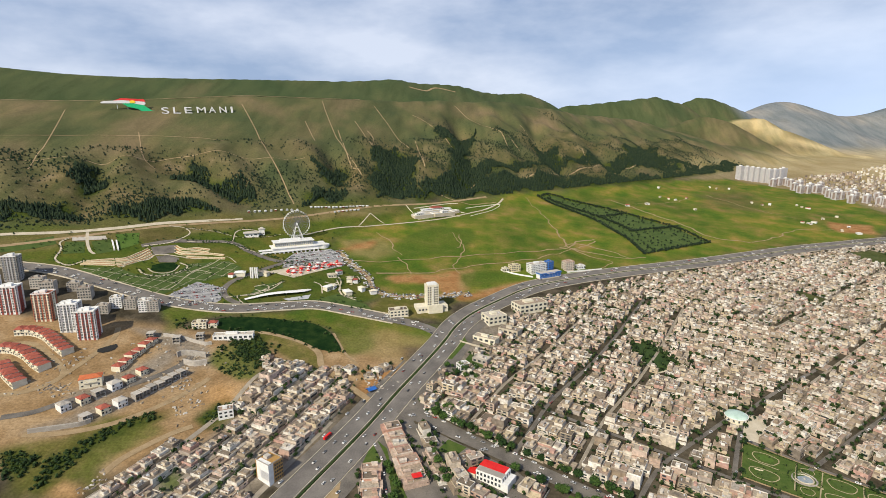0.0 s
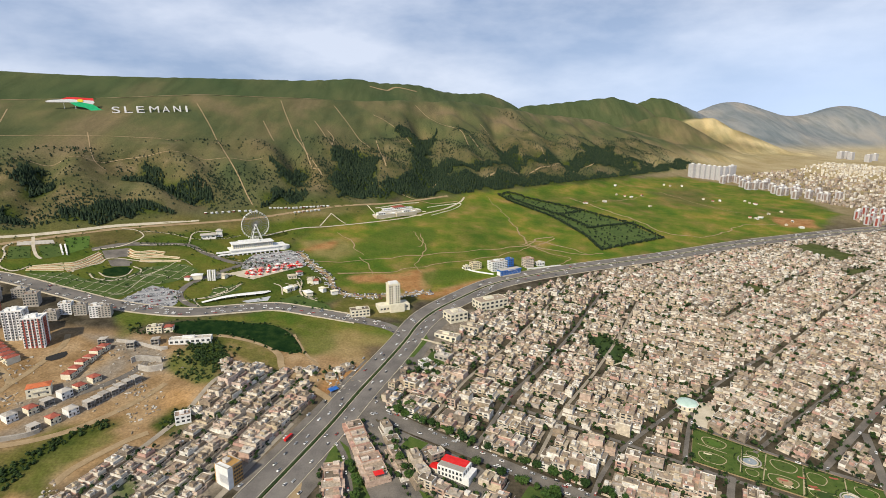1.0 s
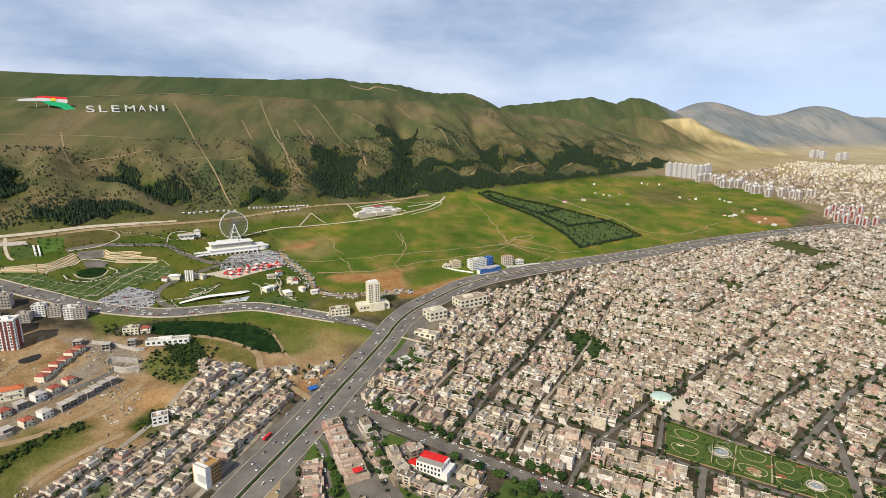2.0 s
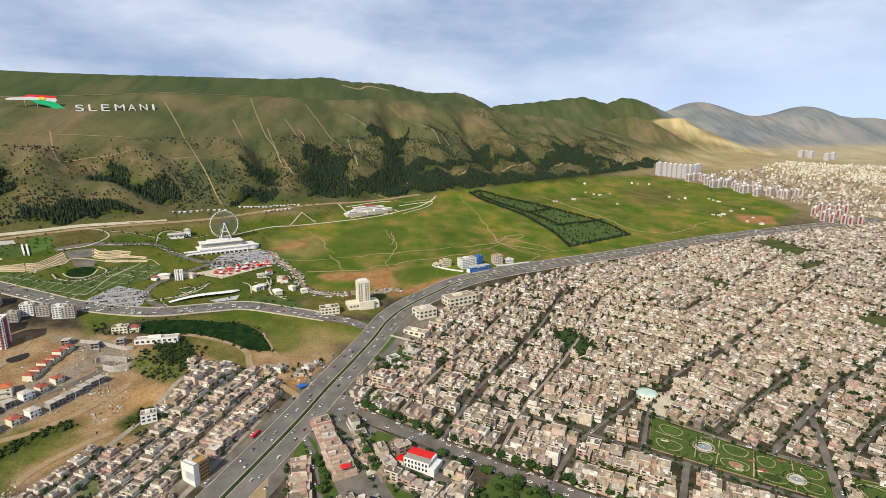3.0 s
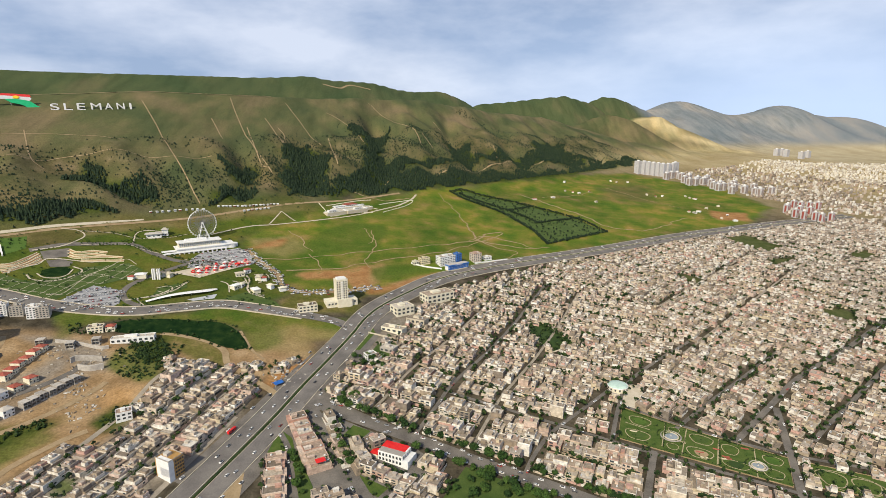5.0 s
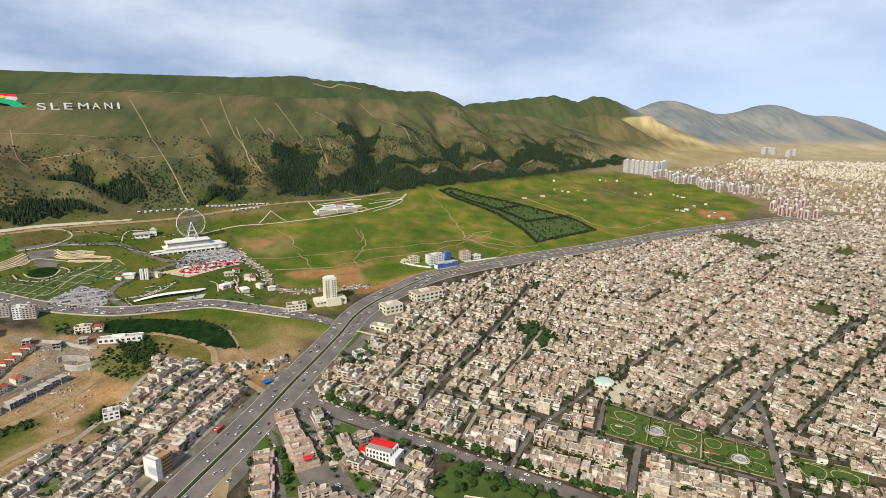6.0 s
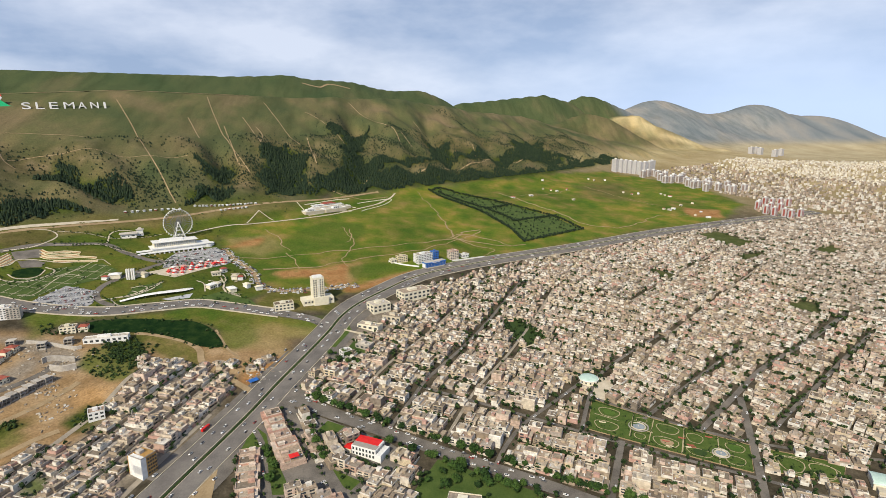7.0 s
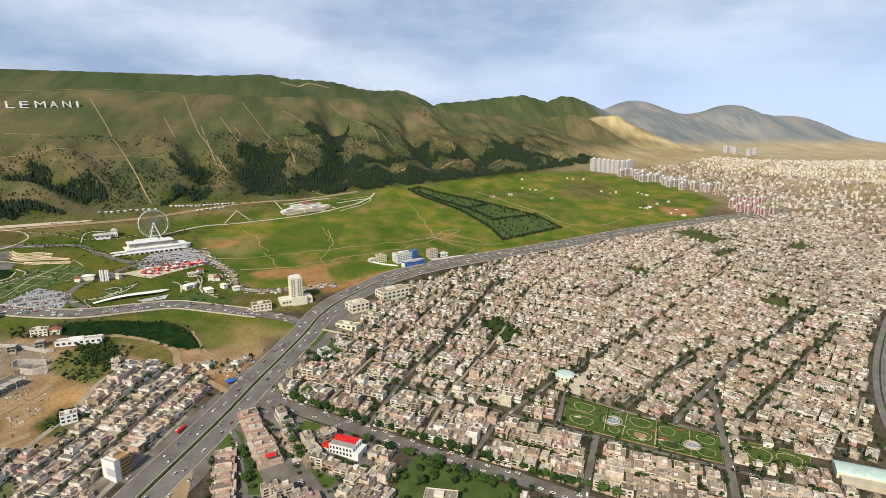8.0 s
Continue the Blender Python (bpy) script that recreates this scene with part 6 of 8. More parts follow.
def white_hall():
    """Low white wings with broad flat roofs, a glazed upper hall set back on them and a long porch."""
    turn = math.degrees(math.atan2(863 - 820, -186 + 274))
    e = thing("exhibition_hall", at(-234, 842, turn, -3), "long white hall with flat roofs and a glazed upper storey", "hall")
    part("lower_hall", boxed(-34, 2, 0, 50, 30, 8.4, bevel=0.2), white_paint, e)
    part("lower_roof", boxed(-36, 0.5, 8.42, 51, 31, 9.6, bevel=0.2), white_paint, e)
    part("side_wing", boxed(-53, 6, 0, -34.1, 27, 5.6, bevel=0.2), white_paint, e)
    part("side_roof", boxed(-55, 4, 5.62, -33, 29, 6.6, bevel=0.2), white_paint, e, "wide flat white roof slab")
    porch = part("porch", boxed(-55, -7, 4.4, 36, 0.4, 5.6, bevel=0.15), white_paint, e, "long flat white porch roof")
    for k in range(14):
        part("post", boxed(-53.6 + k * 6.7, -6.6, 0, -51.6 + k * 6.7, -5.8, 4.4), white_paint, porch)
    part("upper_hall", boxed(-30, 9, 9.62, 30, 28, 16.4), cream_render, e)
    part("roof", boxed(-32, 6.5, 16.42, 32, 29.5, 17.6, bevel=0.2), white_paint, e, "flat white roof slab")
    part("roof_lantern", boxed(-20, 14, 17.62, 12, 25, 20.0, bevel=0.2), white_paint, e)
    for k in range(20):
        x = -29.4 + k * 2.98
        pane = part("window", boxed(x, 8.86, 10.4, x + 2.3, 9.04, 15.6), pale_glass, e, "tall pale glazed bay")
        part("mullion", boxed(x + 1.1, 8.8, 10.4, x + 1.25, 8.9, 15.6), white_paint, pane)
    for k in range(6):
        x = -30 + k * 13.0
        part("door", boxed(x, 1.9, 0, x + 3.4, 2.06, 3.2), window_glass, e)
    part("end_wing", tube(bmesh.new(), (46, 12, -1), (46, 12, 7.8), 11.0, sides=28), white_paint, e, "rounded white end of the hall")


white_hall()


def swoosh_canopy():
    """A long cream roof that swells and tapers along a curve, on posts."""
    e = thing("curved_canopy", None, "long curved cream canopy beside the park road", "canopy")
    c = resample(CANOPY, 4.0)
    t = np.gradient(c, axis=0)
    t /= np.hypot(t[:, 0], t[:, 1])[:, None]
    n = len(c)
    V, Fc = [], []
    for i in range(n):
        s = i / (n - 1)
        w = 1.2 + 4.6 * s ** 0.7 * (1 - smooth(0.86, 1.0, s)) + 0.8
        z = float(ground(*c[i])) + 1.6 + 2.6 * math.sin(math.pi * s)
        for o, dz in ((-1, -0.6), (-0.4, 0.6), (0.4, 0.6), (1, -0.6), (0.4, 0.2), (-0.4, 0.2)):
            V.append((c[i, 0] + o * w * t[i, 1], c[i, 1] - o * w * t[i, 0], z + dz))
    for i in range(n - 1):
        for k in range(6):
            Fc.append((i * 6 + k, i * 6 + (k + 1) % 6, (i + 1) * 6 + (k + 1) % 6, (i + 1) * 6 + k))
    Fc += [tuple(range(6)), tuple((n - 1) * 6 + k for k in range(6))]
    raw("roof", V, Fc, white_paint, parent=e)
    for i in range(1, n - 1, 3):
        z = float(ground(*c[i]))
        part("post", tube(bmesh.new(), (c[i, 0], c[i, 1], z - 0.5), (c[i, 0], c[i, 1], z + 1.6), 0.3), white_paint, e)


swoosh_canopy()


def pavilion(x, y, w, d, h, turn, wall_m, roof_m, label, over=0.8):
    """A small flat or slightly hipped pavilion with its door and windows."""
    e = thing("pavilion", at(x, y, turn), label, "pavilion")
    part("body", boxed(-w / 2, -d / 2, -2, w / 2, d / 2, h), wall_m, e)
    bm = boxed(-w / 2 - over, -d / 2 - over, h, w / 2 + over, d / 2 + over, h + 0.4)
    top = bmesh.ops.create_cone(bm, cap_ends=True, segments=4, radius1=0.68 * max(w, d), radius2=0.3 * max(w, d), depth=h * 0.3,
                                matrix=Matrix.Translation((0, 0, h + 0.4 + h * 0.15)) @ Matrix.Diagonal((w / max(w, d), d / max(w, d), 1, 1)) @ Matrix.Rotation(radians(45), 4, "Z"))
    part("roof", bm, roof_m, e)
    part("door", boxed(-0.9, -d / 2 - 0.06, 0, 0.9, -d / 2 + 0.05, min(h - 0.5, 2.4)), window_glass, e)
    for s in (-1, 1):
        part("window", boxed(s * w * 0.3 - w * 0.1, -d / 2 - 0.06, 1, s * w * 0.3 + w * 0.1, -d / 2 + 0.05, min(h - 0.4, 2.6)), window_glass, e)
    return e


for k, (x, y) in enumerate(KIOSKS):
    pavilion(x, y, (12, 8, 14, 9)[k % 4], (8, 7, 9, 6)[k % 4], (4, 5, 4.5)[k % 3], 20 + 17 * k, (cream_render, white_paint)[k % 2], (pale_path, red_tile, white_paint, cream_render)[k % 4], "small pale park kiosk with a shallow roof")
pavilion(-317, 884, 22, 15, 4.5, 18, white_paint, grey_concrete, "wide park pavilion with a grey roof on white walls", 2.0)
pavilion(-303, 893, 9, 7, 9.0, 18, white_paint, grey_concrete, "small upper pavilion with a grey roof", 1.2)


def stall(label):
    """A small market stall: counter box, awning roof and two posts."""
    e = thing("stall", None, label, "stall", "stalls along the foot road")
    part("body", boxed(-1.9, -0.6, -1, 1.9, 1.4, 2.2), white_paint, e)
    part("awning", gable(bmesh.new(), 4.6, 3.4, 2.2, 3.1, 0.3), white_paint, e, "white pitched awning")
    for px in (-2.0, 2.0):
        part("post", tube(bmesh.new(), (px, -1.5, -0.5), (px, -1.5, 2.2), 0.07, sides=5), steel, e)
    return e


stall_model = stall("small white market stall beside the foot road")
red_stall = stall("small market stall with a reddish awning")
red_stall.children[1].data.materials[0] = red_tile
stall_spots = [p for line, n in (([(-248, 1006), (-205, 1029), (-146, 1064)], 17), ([(-205, 1012), (-160, 1042)], 7), ([(-345, 945), (-290, 978), (-262, 992)], 10)) for p in along(line, n)]
for k, (x, y, a) in enumerate(stall_spots):
    model = red_stall if k % 5 == 4 else stall_model
    if k in (0, 4):
        model.matrix_basis = at(x, y, a)
    else:
        copy_thing(model, at(x, y, a + rng.uniform(-8, 8)))


def ride(x, y, r0, colour, label):
    e = thing("fairground_ride", at(x, y), label, "ride")
    part("platform", tube(bmesh.new(), (0, 0, -1), (0, 0, 0.8), r0, sides=16), white_paint, e)
    part("mast", tube(bmesh.new(), (0, 0, 0.8), (0, 0, 5.5), 0.35, 0.25, sides=8), white_paint, e)
    part("canopy", tube(bmesh.new(), (0, 0, 3.8), (0, 0, 5.6), r0 * 0.95, 0.4, sides=14), colour, e)
    for k in range(4):
        a = k * math.pi / 2
        part("car", boxed(math.cos(a) * r0 * 0.7 - 0.8, math.sin(a) * r0 * 0.7 - 0.8, 1.0, math.cos(a) * r0 * 0.7 + 0.8, math.sin(a) * r0 * 0.7 + 0.8, 2.6, bevel=0.2), red_sheet, e)


ride_spots = scatter([(-232, 766), (-212, 754), (-153, 808), (-164, 822)], 8.5, 71, 0.35)
for k, (x, y) in enumerate(ride_spots[:26]):
    ride(x, y, (2.6, 3.4, 2.2, 4.2)[k % 4], (red_sheet, white_paint, pink_sheet, white_paint, pink_sheet)[k % 5], ("red and white fairground ride on the plaza", "white-roofed fairground ride on the plaza", "pink-roofed fairground ride on the plaza", "white-roofed fairground ride on the plaza", "pink-roofed fairground ride on the plaza")[k % 5])


def restaurant():
    """White terraces stepping along the slope, with low wings, a red roof and open pergolas."""
    turn = math.degrees(math.atan2(42, 62))
    e = thing("hillside_restaurant", at(-22, 1090, turn), "low white terraced restaurant with a red roof part", "restaurant")
    for x0, y0, x1, y1, z in ((-52, -20, -8, -4, 1.2), (-8, -24, 40, -6, 1.8), (-30, -4, 46, 8, 3.0), (40, -14, 58, 2, 2.2)):
        terrace = part("terrace", boxed(x0, y0, -5, x1, y1, z), pale_path, e, "paved terrace")
        part("parapet", ring(bmesh.new(), x0, y0, x1, y1, z, z + 1.0, 0.5), white_paint, terrace)
    for x0, y0, x1, y1, z0, z1, mat in ((-18, 8, 6, 20, 0, 7, white_paint), (6.1, 6, 34, 22, 0, 8, cream_render), (34.1, 8, 50, 18, 0, 6, white_paint), (-46, -16, -30, -8, 1.2, 4.6, white_paint), (12, -19, 26, -11, 1.8, 5.0, white_paint)):
        wing = part("wing", boxed(x0, y0, z0 - 4, x1, y1, z1), mat, e)
        n = max(2, int((x1 - x0) / 4))
        for k in range(n):
            x = x0 + (x1 - x0) * (k + 0.25) / n
            part("window", boxed(x, y0 - 0.07, z1 - 3.0, x + (x1 - x0) * 0.5 / n, y0 + 0.05, z1 - 1.0), window_glass, wing)
        part("roof", boxed(x0 - 0.6, y0 - 0.6, z1 + 0.01, x1 + 0.6, y1 + 0.6, z1 + 0.5), white_paint, wing)
    red_roof = part("red_roof", gable(bmesh.new(), 28, 16, 8.6, 11.4, 0.8), red_tile, e, "red tiled hipped roof")
    red_roof.location = (20, 14, 0)
    for k in range(9):
        part("post", boxed(-28 + k * 8.6, -3.4, 3.0, -27.6 + k * 8.6, -3.0, 6.0), white_paint, e)
    part("pergola", boxed(-29, -3.8, 6.0, 46, 3.0, 6.3), white_paint, e)


restaurant()


def tower_block():
    """The lone white tower on its low podium."""
    x, y = TOWER
    e = thing("white_tower", at(x + 2, y + 4, 18), "white ten-storey tower on a wide low podium", "tower")
    part("podium", boxed(-22, -9, -3, 20, 10, 7, bevel=0.2), cream_render, e)
    part("podium_step", boxed(-8, -12, -3, 12, -9.05, 9.5, bevel=0.2), cream_render, e)
    part("shaft", boxed(-8, -6, 7.02, 8, 7, 34, bevel=0.3), cream_render, e)
    part("crown", boxed(-6, -4, 34.02, 6, 5, 37), white_paint, e)
    part("parapet", ring(bmesh.new(), -8.2, -6.2, 8.2, 7.2, 34.02, 35.1, 0.3), cream_render, e)
    for s in range(8):
        for k in range(5):
            if k == 2:
                continue
            xx = -6.9 + k * 2.9
            part("window", boxed(xx, -6.08, 8.4 + s * 3.2, xx + 1.7, -5.92, 10.2 + s * 3.2), window_glass, e)
        part("balcony", boxed(-1.4, -7.0, 8.2 + s * 3.2, 1.4, -6.02, 9.1 + s * 3.2), white_paint, e)
    for k in range(9):
        part("window", boxed(-20 + k * 4.4, -9.08, 2.4, -17.6 + k * 4.4, -8.92, 4.6), window_glass, e)


tower_block()


def office(x, y, w, d, h, turn, label, wall_m, storeys, category="building", bays=6, name="office_building"):
    """A plain block with a parapet, roof box, storeys of windows on two faces and a door."""
    e = thing(name, at(x, y, turn), label, category)
    part("body", boxed(-w / 2, -d / 2, -4, w / 2, d / 2, h), wall_m, e)
    part("parapet", ring(bmesh.new(), -w / 2 - 0.1, -d / 2 - 0.1, w / 2 + 0.1, d / 2 + 0.1, h, h + 1.0, 0.35), wall_m, e)
    part("roof", boxed(-w / 2 + 0.3, -d / 2 + 0.3, h + 0.004, w / 2 - 0.3, d / 2 - 0.3, h + 0.25), house_roof, e, "dusty flat roof")
    part("roof_box", boxed(-w * 0.2, -d * 0.15, h + 0.25, w * 0.1, d * 0.2, h + 2.8), wall_m, e)
    part("roof_tank", tube(bmesh.new(), (w * 0.28, 0, h + 0.25), (w * 0.28, 0, h + 1.9), 0.8, 0.7, sides=10), steel, e, "steel roof tank")
    sh = h / storeys
    for s in range(storeys):
        for k in range(bays):
            x0 = -w / 2 + w * (k + 0.22) / bays
            part("window", boxed(x0, -d / 2 - 0.07, s * sh + sh * 0.3, x0 + w * 0.56 / bays, -d / 2 + 0.05, s * sh + sh * 0.8), window_glass, e)
        for k in range(max(2, bays // 2)):
            y0 = -d / 2 + d * (k + 0.22) / max(2, bays // 2)
            part("window", boxed(-w / 2 - 0.07, y0, s * sh + sh * 0.3, -w / 2 + 0.05, y0 + d * 0.5 / max(2, bays // 2), s * sh + sh * 0.8), window_glass, e)
    return e


# by the highway: blue-fronted showroom with taller neighbours, pale house, hotel
def showroom():
    """A low hall with a leaning blue glass front under a blue fascia, on a pale plinth."""
    e = thing("showroom", at(166, 824, 28), "low showroom with a leaning bright blue glass front", "showroom")
    part("plinth", boxed(-21, -6, -3, 21, 6, 0.8), pale_path, e)
    part("body", boxed(-20, -3.2, 0.8, 20, 5.5, 8.2), white_paint, e)
    front = bmesh.new()
    lo = [front.verts.new(p) for p in ((-20, -4.8, 0.8), (20, -4.8, 0.8), (20, -3.25, 0.8), (-20, -3.25, 0.8))]
    hi = [front.verts.new(p) for p in ((-20, -5.9, 7.2), (20, -5.9, 7.2), (20, -3.25, 7.2), (-20, -3.25, 7.2))]
    for q in ((0, 1), (1, 2), (2, 3), (3, 0)):
        front.faces.new((lo[q[0]], lo[q[1]], hi[q[1]], hi[q[0]]))
    front.faces.new(hi)
    glass = part("front", front, blue_panel, e, "leaning blue glass front")
    for k in range(13):
        part("mullion", tube(bmesh.new(), (-19.2 + k * 3.2, -4.86, 0.8), (-19.2 + k * 3.2, -5.95, 7.2), 0.12, sides=4), steel, glass)
    part("fascia", boxed(-20.6, -6.3, 7.22, 20.6, 5.9, 9.0, bevel=0.1), blue_panel, e, "bright blue fascia")
    part("roof", boxed(-19.6, -5.4, 9.0, 19.6, 5.2, 9.15), grey_concrete, e)
    part("sign_bar", boxed(-8, -6.42, 7.7, 8, -6.32, 8.5), white_paint, e, "white bar of unreadable lettering")


showroom()
office(150, 842, 30, 15, 14, 28, "pale grey five-storey block behind the showroom", white_paint, 5, "building", 9)
office(170, 846, 10, 11, 17, 28, "narrow blue-glazed stair tower behind the showroom", blue_panel, 5, "building", 3)
office(204, 860, 16, 13, 14, 22, "pale rose five-storey block beside the highway", salmon_wall, 5, "building", 4)
office(226, 868, 14, 9, 5, 22, "low pale annex beside the highway", white_paint, 1, "building", 4)
office(114, 842, 16, 12, 9, 22, "small yellow-cream three-storey house behind a wall", sandstone, 3, "house", 4)
office(99, 836, 9, 8, 5, 22, "small cream annex behind a wall", cream_render, 1, "house", 2)
office(-58, 669, 24, 13, 8, 16, "pinkish two-storey hall beside the road", cream_render, 2, "building", 5)
for line in ([(92, 838), (112, 826), (140, 818)], [(200, 846), (262, 868)]):
    tagged(strip("boundary_wall", line, 0.6, 0.0, white_paint, 4, 1, height=2.2), "white boundary wall", "wall", kind="structure")
# large pale halls at the town's edge
office(118, 708, 44, 22, 11, TOWN_TURN + 58, "large cream hall with flat roof", cream_render, 2, "hall", 6, "public_hall")
office(66, 668, 26, 20, 10, TOWN_TURN + 58, "square grey-cream hall with flat roof", cream_render, 2, "hall", 4, "public_hall")
office(84, 640, 26, 14, 6, TOWN_TURN, "low pale compound building", pale_path, 1, "building", 4)
office(52, 618, 30, 12, 5, TOWN_TURN, "low pale compound building", cream_render, 1, "building", 4)
office(44, 572, 18, 12, 4.5, TOWN_TURN, "low grey building inside a walled yard", grey_concrete, 1, "building", 3)
office(22, 556, 12, 9, 6, 30, "small white building among trees", white_paint, 2, "building", 3)
tagged(patch("yard_grass", [(14, 548), (34, 592), (62, 584), (44, 545)], 0.3, lawn, 12), "rough grass of a walled yard", "grass", kind="structure")
tagged(strip("boundary_wall", [(20, 612), (62, 588), (44, 548)], 0.5, 0.0, pale_path, 4, 1, height=2.2), "pale yard wall", "wall", kind="structure")
tagged(patch("verge_grass", [(-2, 574), (24, 634), (29, 612), (10, 572)], 0.52, garden_grass, 12), "grass verge inside the slip road", "grass", kind="structure")

# ---- the estate in the west ----
def apartment_tower(w, d, storeys, stripe, bays=7, body=None):
    """A point block: white shaft, coloured stripe bays, windows floor by floor, roof boxes."""
    h = 3.05 * storeys
    e = thing("apartment_tower", None, "", "apartment tower")
    part("body", boxed(-w / 2, -d / 2, -5, w / 2, d / 2, h), body or white_paint, e)
    for s in (-0.42, -0.15, 0.05, 0.32):
        part("bay", boxed(w * s, -d / 2 - 0.5, -3, w * (s + 0.1), -d / 2 - 0.02, h - 0.6), stripe, e, "coloured wall bay")
    part("bay", boxed(w / 2 + 0.02, -d * 0.2, -3, w / 2 + 0.5, d * 0.2, h - 0.6), stripe, e, "coloured wall bay")
    part("parapet", ring(bmesh.new(), -w / 2 - 0.15, -d / 2 - 0.15, w / 2 + 0.15, d / 2 + 0.15, h, h + 1.1, 0.35), white_paint, e)
    part("roof_box", boxed(-3, -2, h, 3, 3.5, h + 3.2), white_paint, e)
    part("roof_box", boxed(-w * 0.4, -3, h, -w * 0.2, 1, h + 2.0), white_paint, e)
    front, flank = boxed(-0.75, -0.1, 0, 0.75, 0.1, 1.7), boxed(-0.1, -0.75, 0, 0.1, 0.75, 1.7)
    first = {}
    for s in range(storeys):
        z = 3.05 * s + 0.9
        for k in range(bays):
            x = -w / 2 + w * (k + 0.5) / bays
            y = -d / 2 - (0.5 if any(s * w - 0.7 < x < (s + 0.1) * w + 0.7 for s in (-0.42, -0.15, 0.05, 0.32)) else 0.0)
            for kind, shape, px, py in (("f", front, x, y), ("s", flank, w / 2 + (0.5 if abs((k + 0.5) / bays - 0.5) < 0.2 else 0), -d / 2 + d * (k + 0.5) / bays)):
                if kind == "s" and k % 2:
                    continue
                if kind not in first:
                    first[kind] = part("window", shape, window_glass, e)
                    ob = first[kind]
                else:
                    ob = new("window", first[kind].data)
                    ob.parent = e
                ob.location = (px, py, z)
    return e


red_brick_stripe = surface("red_brick_stripe", ((.24, .055, .045), (.32, .085, .065)), 4.0, 0.8)
grey_stripe = surface("grey_stripe", ((.30, .30, .31), (.40, .40, .41)), 4.0, 0.8)
tower_red = tagged(apartment_tower(19, 16, 10, red_brick_stripe, 6), "white ten-storey apartment tower with red stripes", "apartment tower", "estate towers")
tower_grey = tagged(apartment_tower(19, 16, 10, grey_stripe, 6), "white ten-storey apartment tower with grey stripes", "apartment tower", "estate towers")
tower_brick = tagged(apartment_tower(19, 16, 10, cream_render, 6, brick_red), "unfinished brick-red ten-storey apartment tower", "apartment tower", "estate towers")
tower_raw = tagged(apartment_tower(17, 14, 10, grey_stripe, 5, grey_concrete), "grey concrete ten-storey apartment tower", "apartment tower", "estate towers")
tower_red.matrix_basis = at(-390, 566, 12)
tower_grey.matrix_basis = at(-416, 577, 12)
tower_brick.matrix_basis = at(-456, 594, 12)
tower_raw.matrix_basis = at(-546, 668, 12)
copy_thing(tower_red, at(-499, 601, 12))
copy_thing(tower_grey, at(-532, 612, 12))
for k, (x, y) in enumerate(FLATS):
    office(x, y + 4, 13, 11, (9, 12, 11, 13, 12)[k], 14, "grey-white mid-rise block beside the road", (grey_concrete, white_paint)[k % 2], 5, "apartment block", 4, "apartment_block")
for k, (x, y) in enumerate(FLATS_TWO):
    office(x, y + 4, 15, 12, (12, 17, 9, 14)[k], 14, "grey unfinished mid-rise block", grey_concrete, 4, "apartment block", 5, "apartment_block")


def villa(w, d, h, roof_m, wall_m, label, group):
    """A two-storey estate house with a tiled hipped roof, windows, door and a front balcony."""
    e = thing("villa", None, label, "house", group)
    part("body", boxed(-w / 2, -d / 2, -4, w / 2, d / 2, h), wall_m, e)
    part("roof", gable(bmesh.new(), w, d, h, h + 1.9), roof_m, e, "tiled hipped roof")
    bm = boxed(-w * 0.3, -d / 2 - 1.3, h * 0.5, w * 0.3, -d / 2 - 0.02, h * 0.5 + 0.2)
    box(bm, -w * 0.3, -d / 2 - 1.3, h * 0.5 + 0.2, w * 0.3, -d / 2 - 1.15, h * 0.5 + 1.0)
    part("balcony", bm, wall_m, e)
    part("door", boxed(-0.6, -d / 2 - 0.06, 0, 0.6, -d / 2 + 0.04, 2.2), dark_metal, e)
    for z in (0.9, h * 0.5 + 0.9):
        for x in (-0.36, 0.36):
            part("window", boxed(w * x - 0.9, -d / 2 - 0.06, z, w * x + 0.9, -d / 2 + 0.04, z + 1.5), window_glass, e)
    return e


row_house = villa(8.6, 12, 6.2, red_tile, cream_render, "red-roofed terraced estate house in pale render", "red-roofed rows")
placed = 0
for line, n in ((RED_ROW_A, 10), (RED_ROW_B, 9), (RED_ROW_C, 6)):
    for x, y, a in along(line, n):
        m = at(x, y, a)
        if not placed:
            row_house.matrix_basis = m
        else:
            copy_thing(row_house, m)
        placed += 1
big_villa = villa(19, 12, 8.5, orange_tile, cream_render, "large cream villa with an orange-red roof", "")
big_villa.matrix_basis = at(VILLA_BIG[0], VILLA_BIG[1], 25)
estate_villa = villa(10.6, 10, 5.0, red_tile, cream_render, "cream two-storey villa with a red roof", "estate villas")

grey_villa = villa(11, 10, 6.4, grey_concrete, white_paint, "pale two-storey villa with an unfinished grey roof", "estate villas")


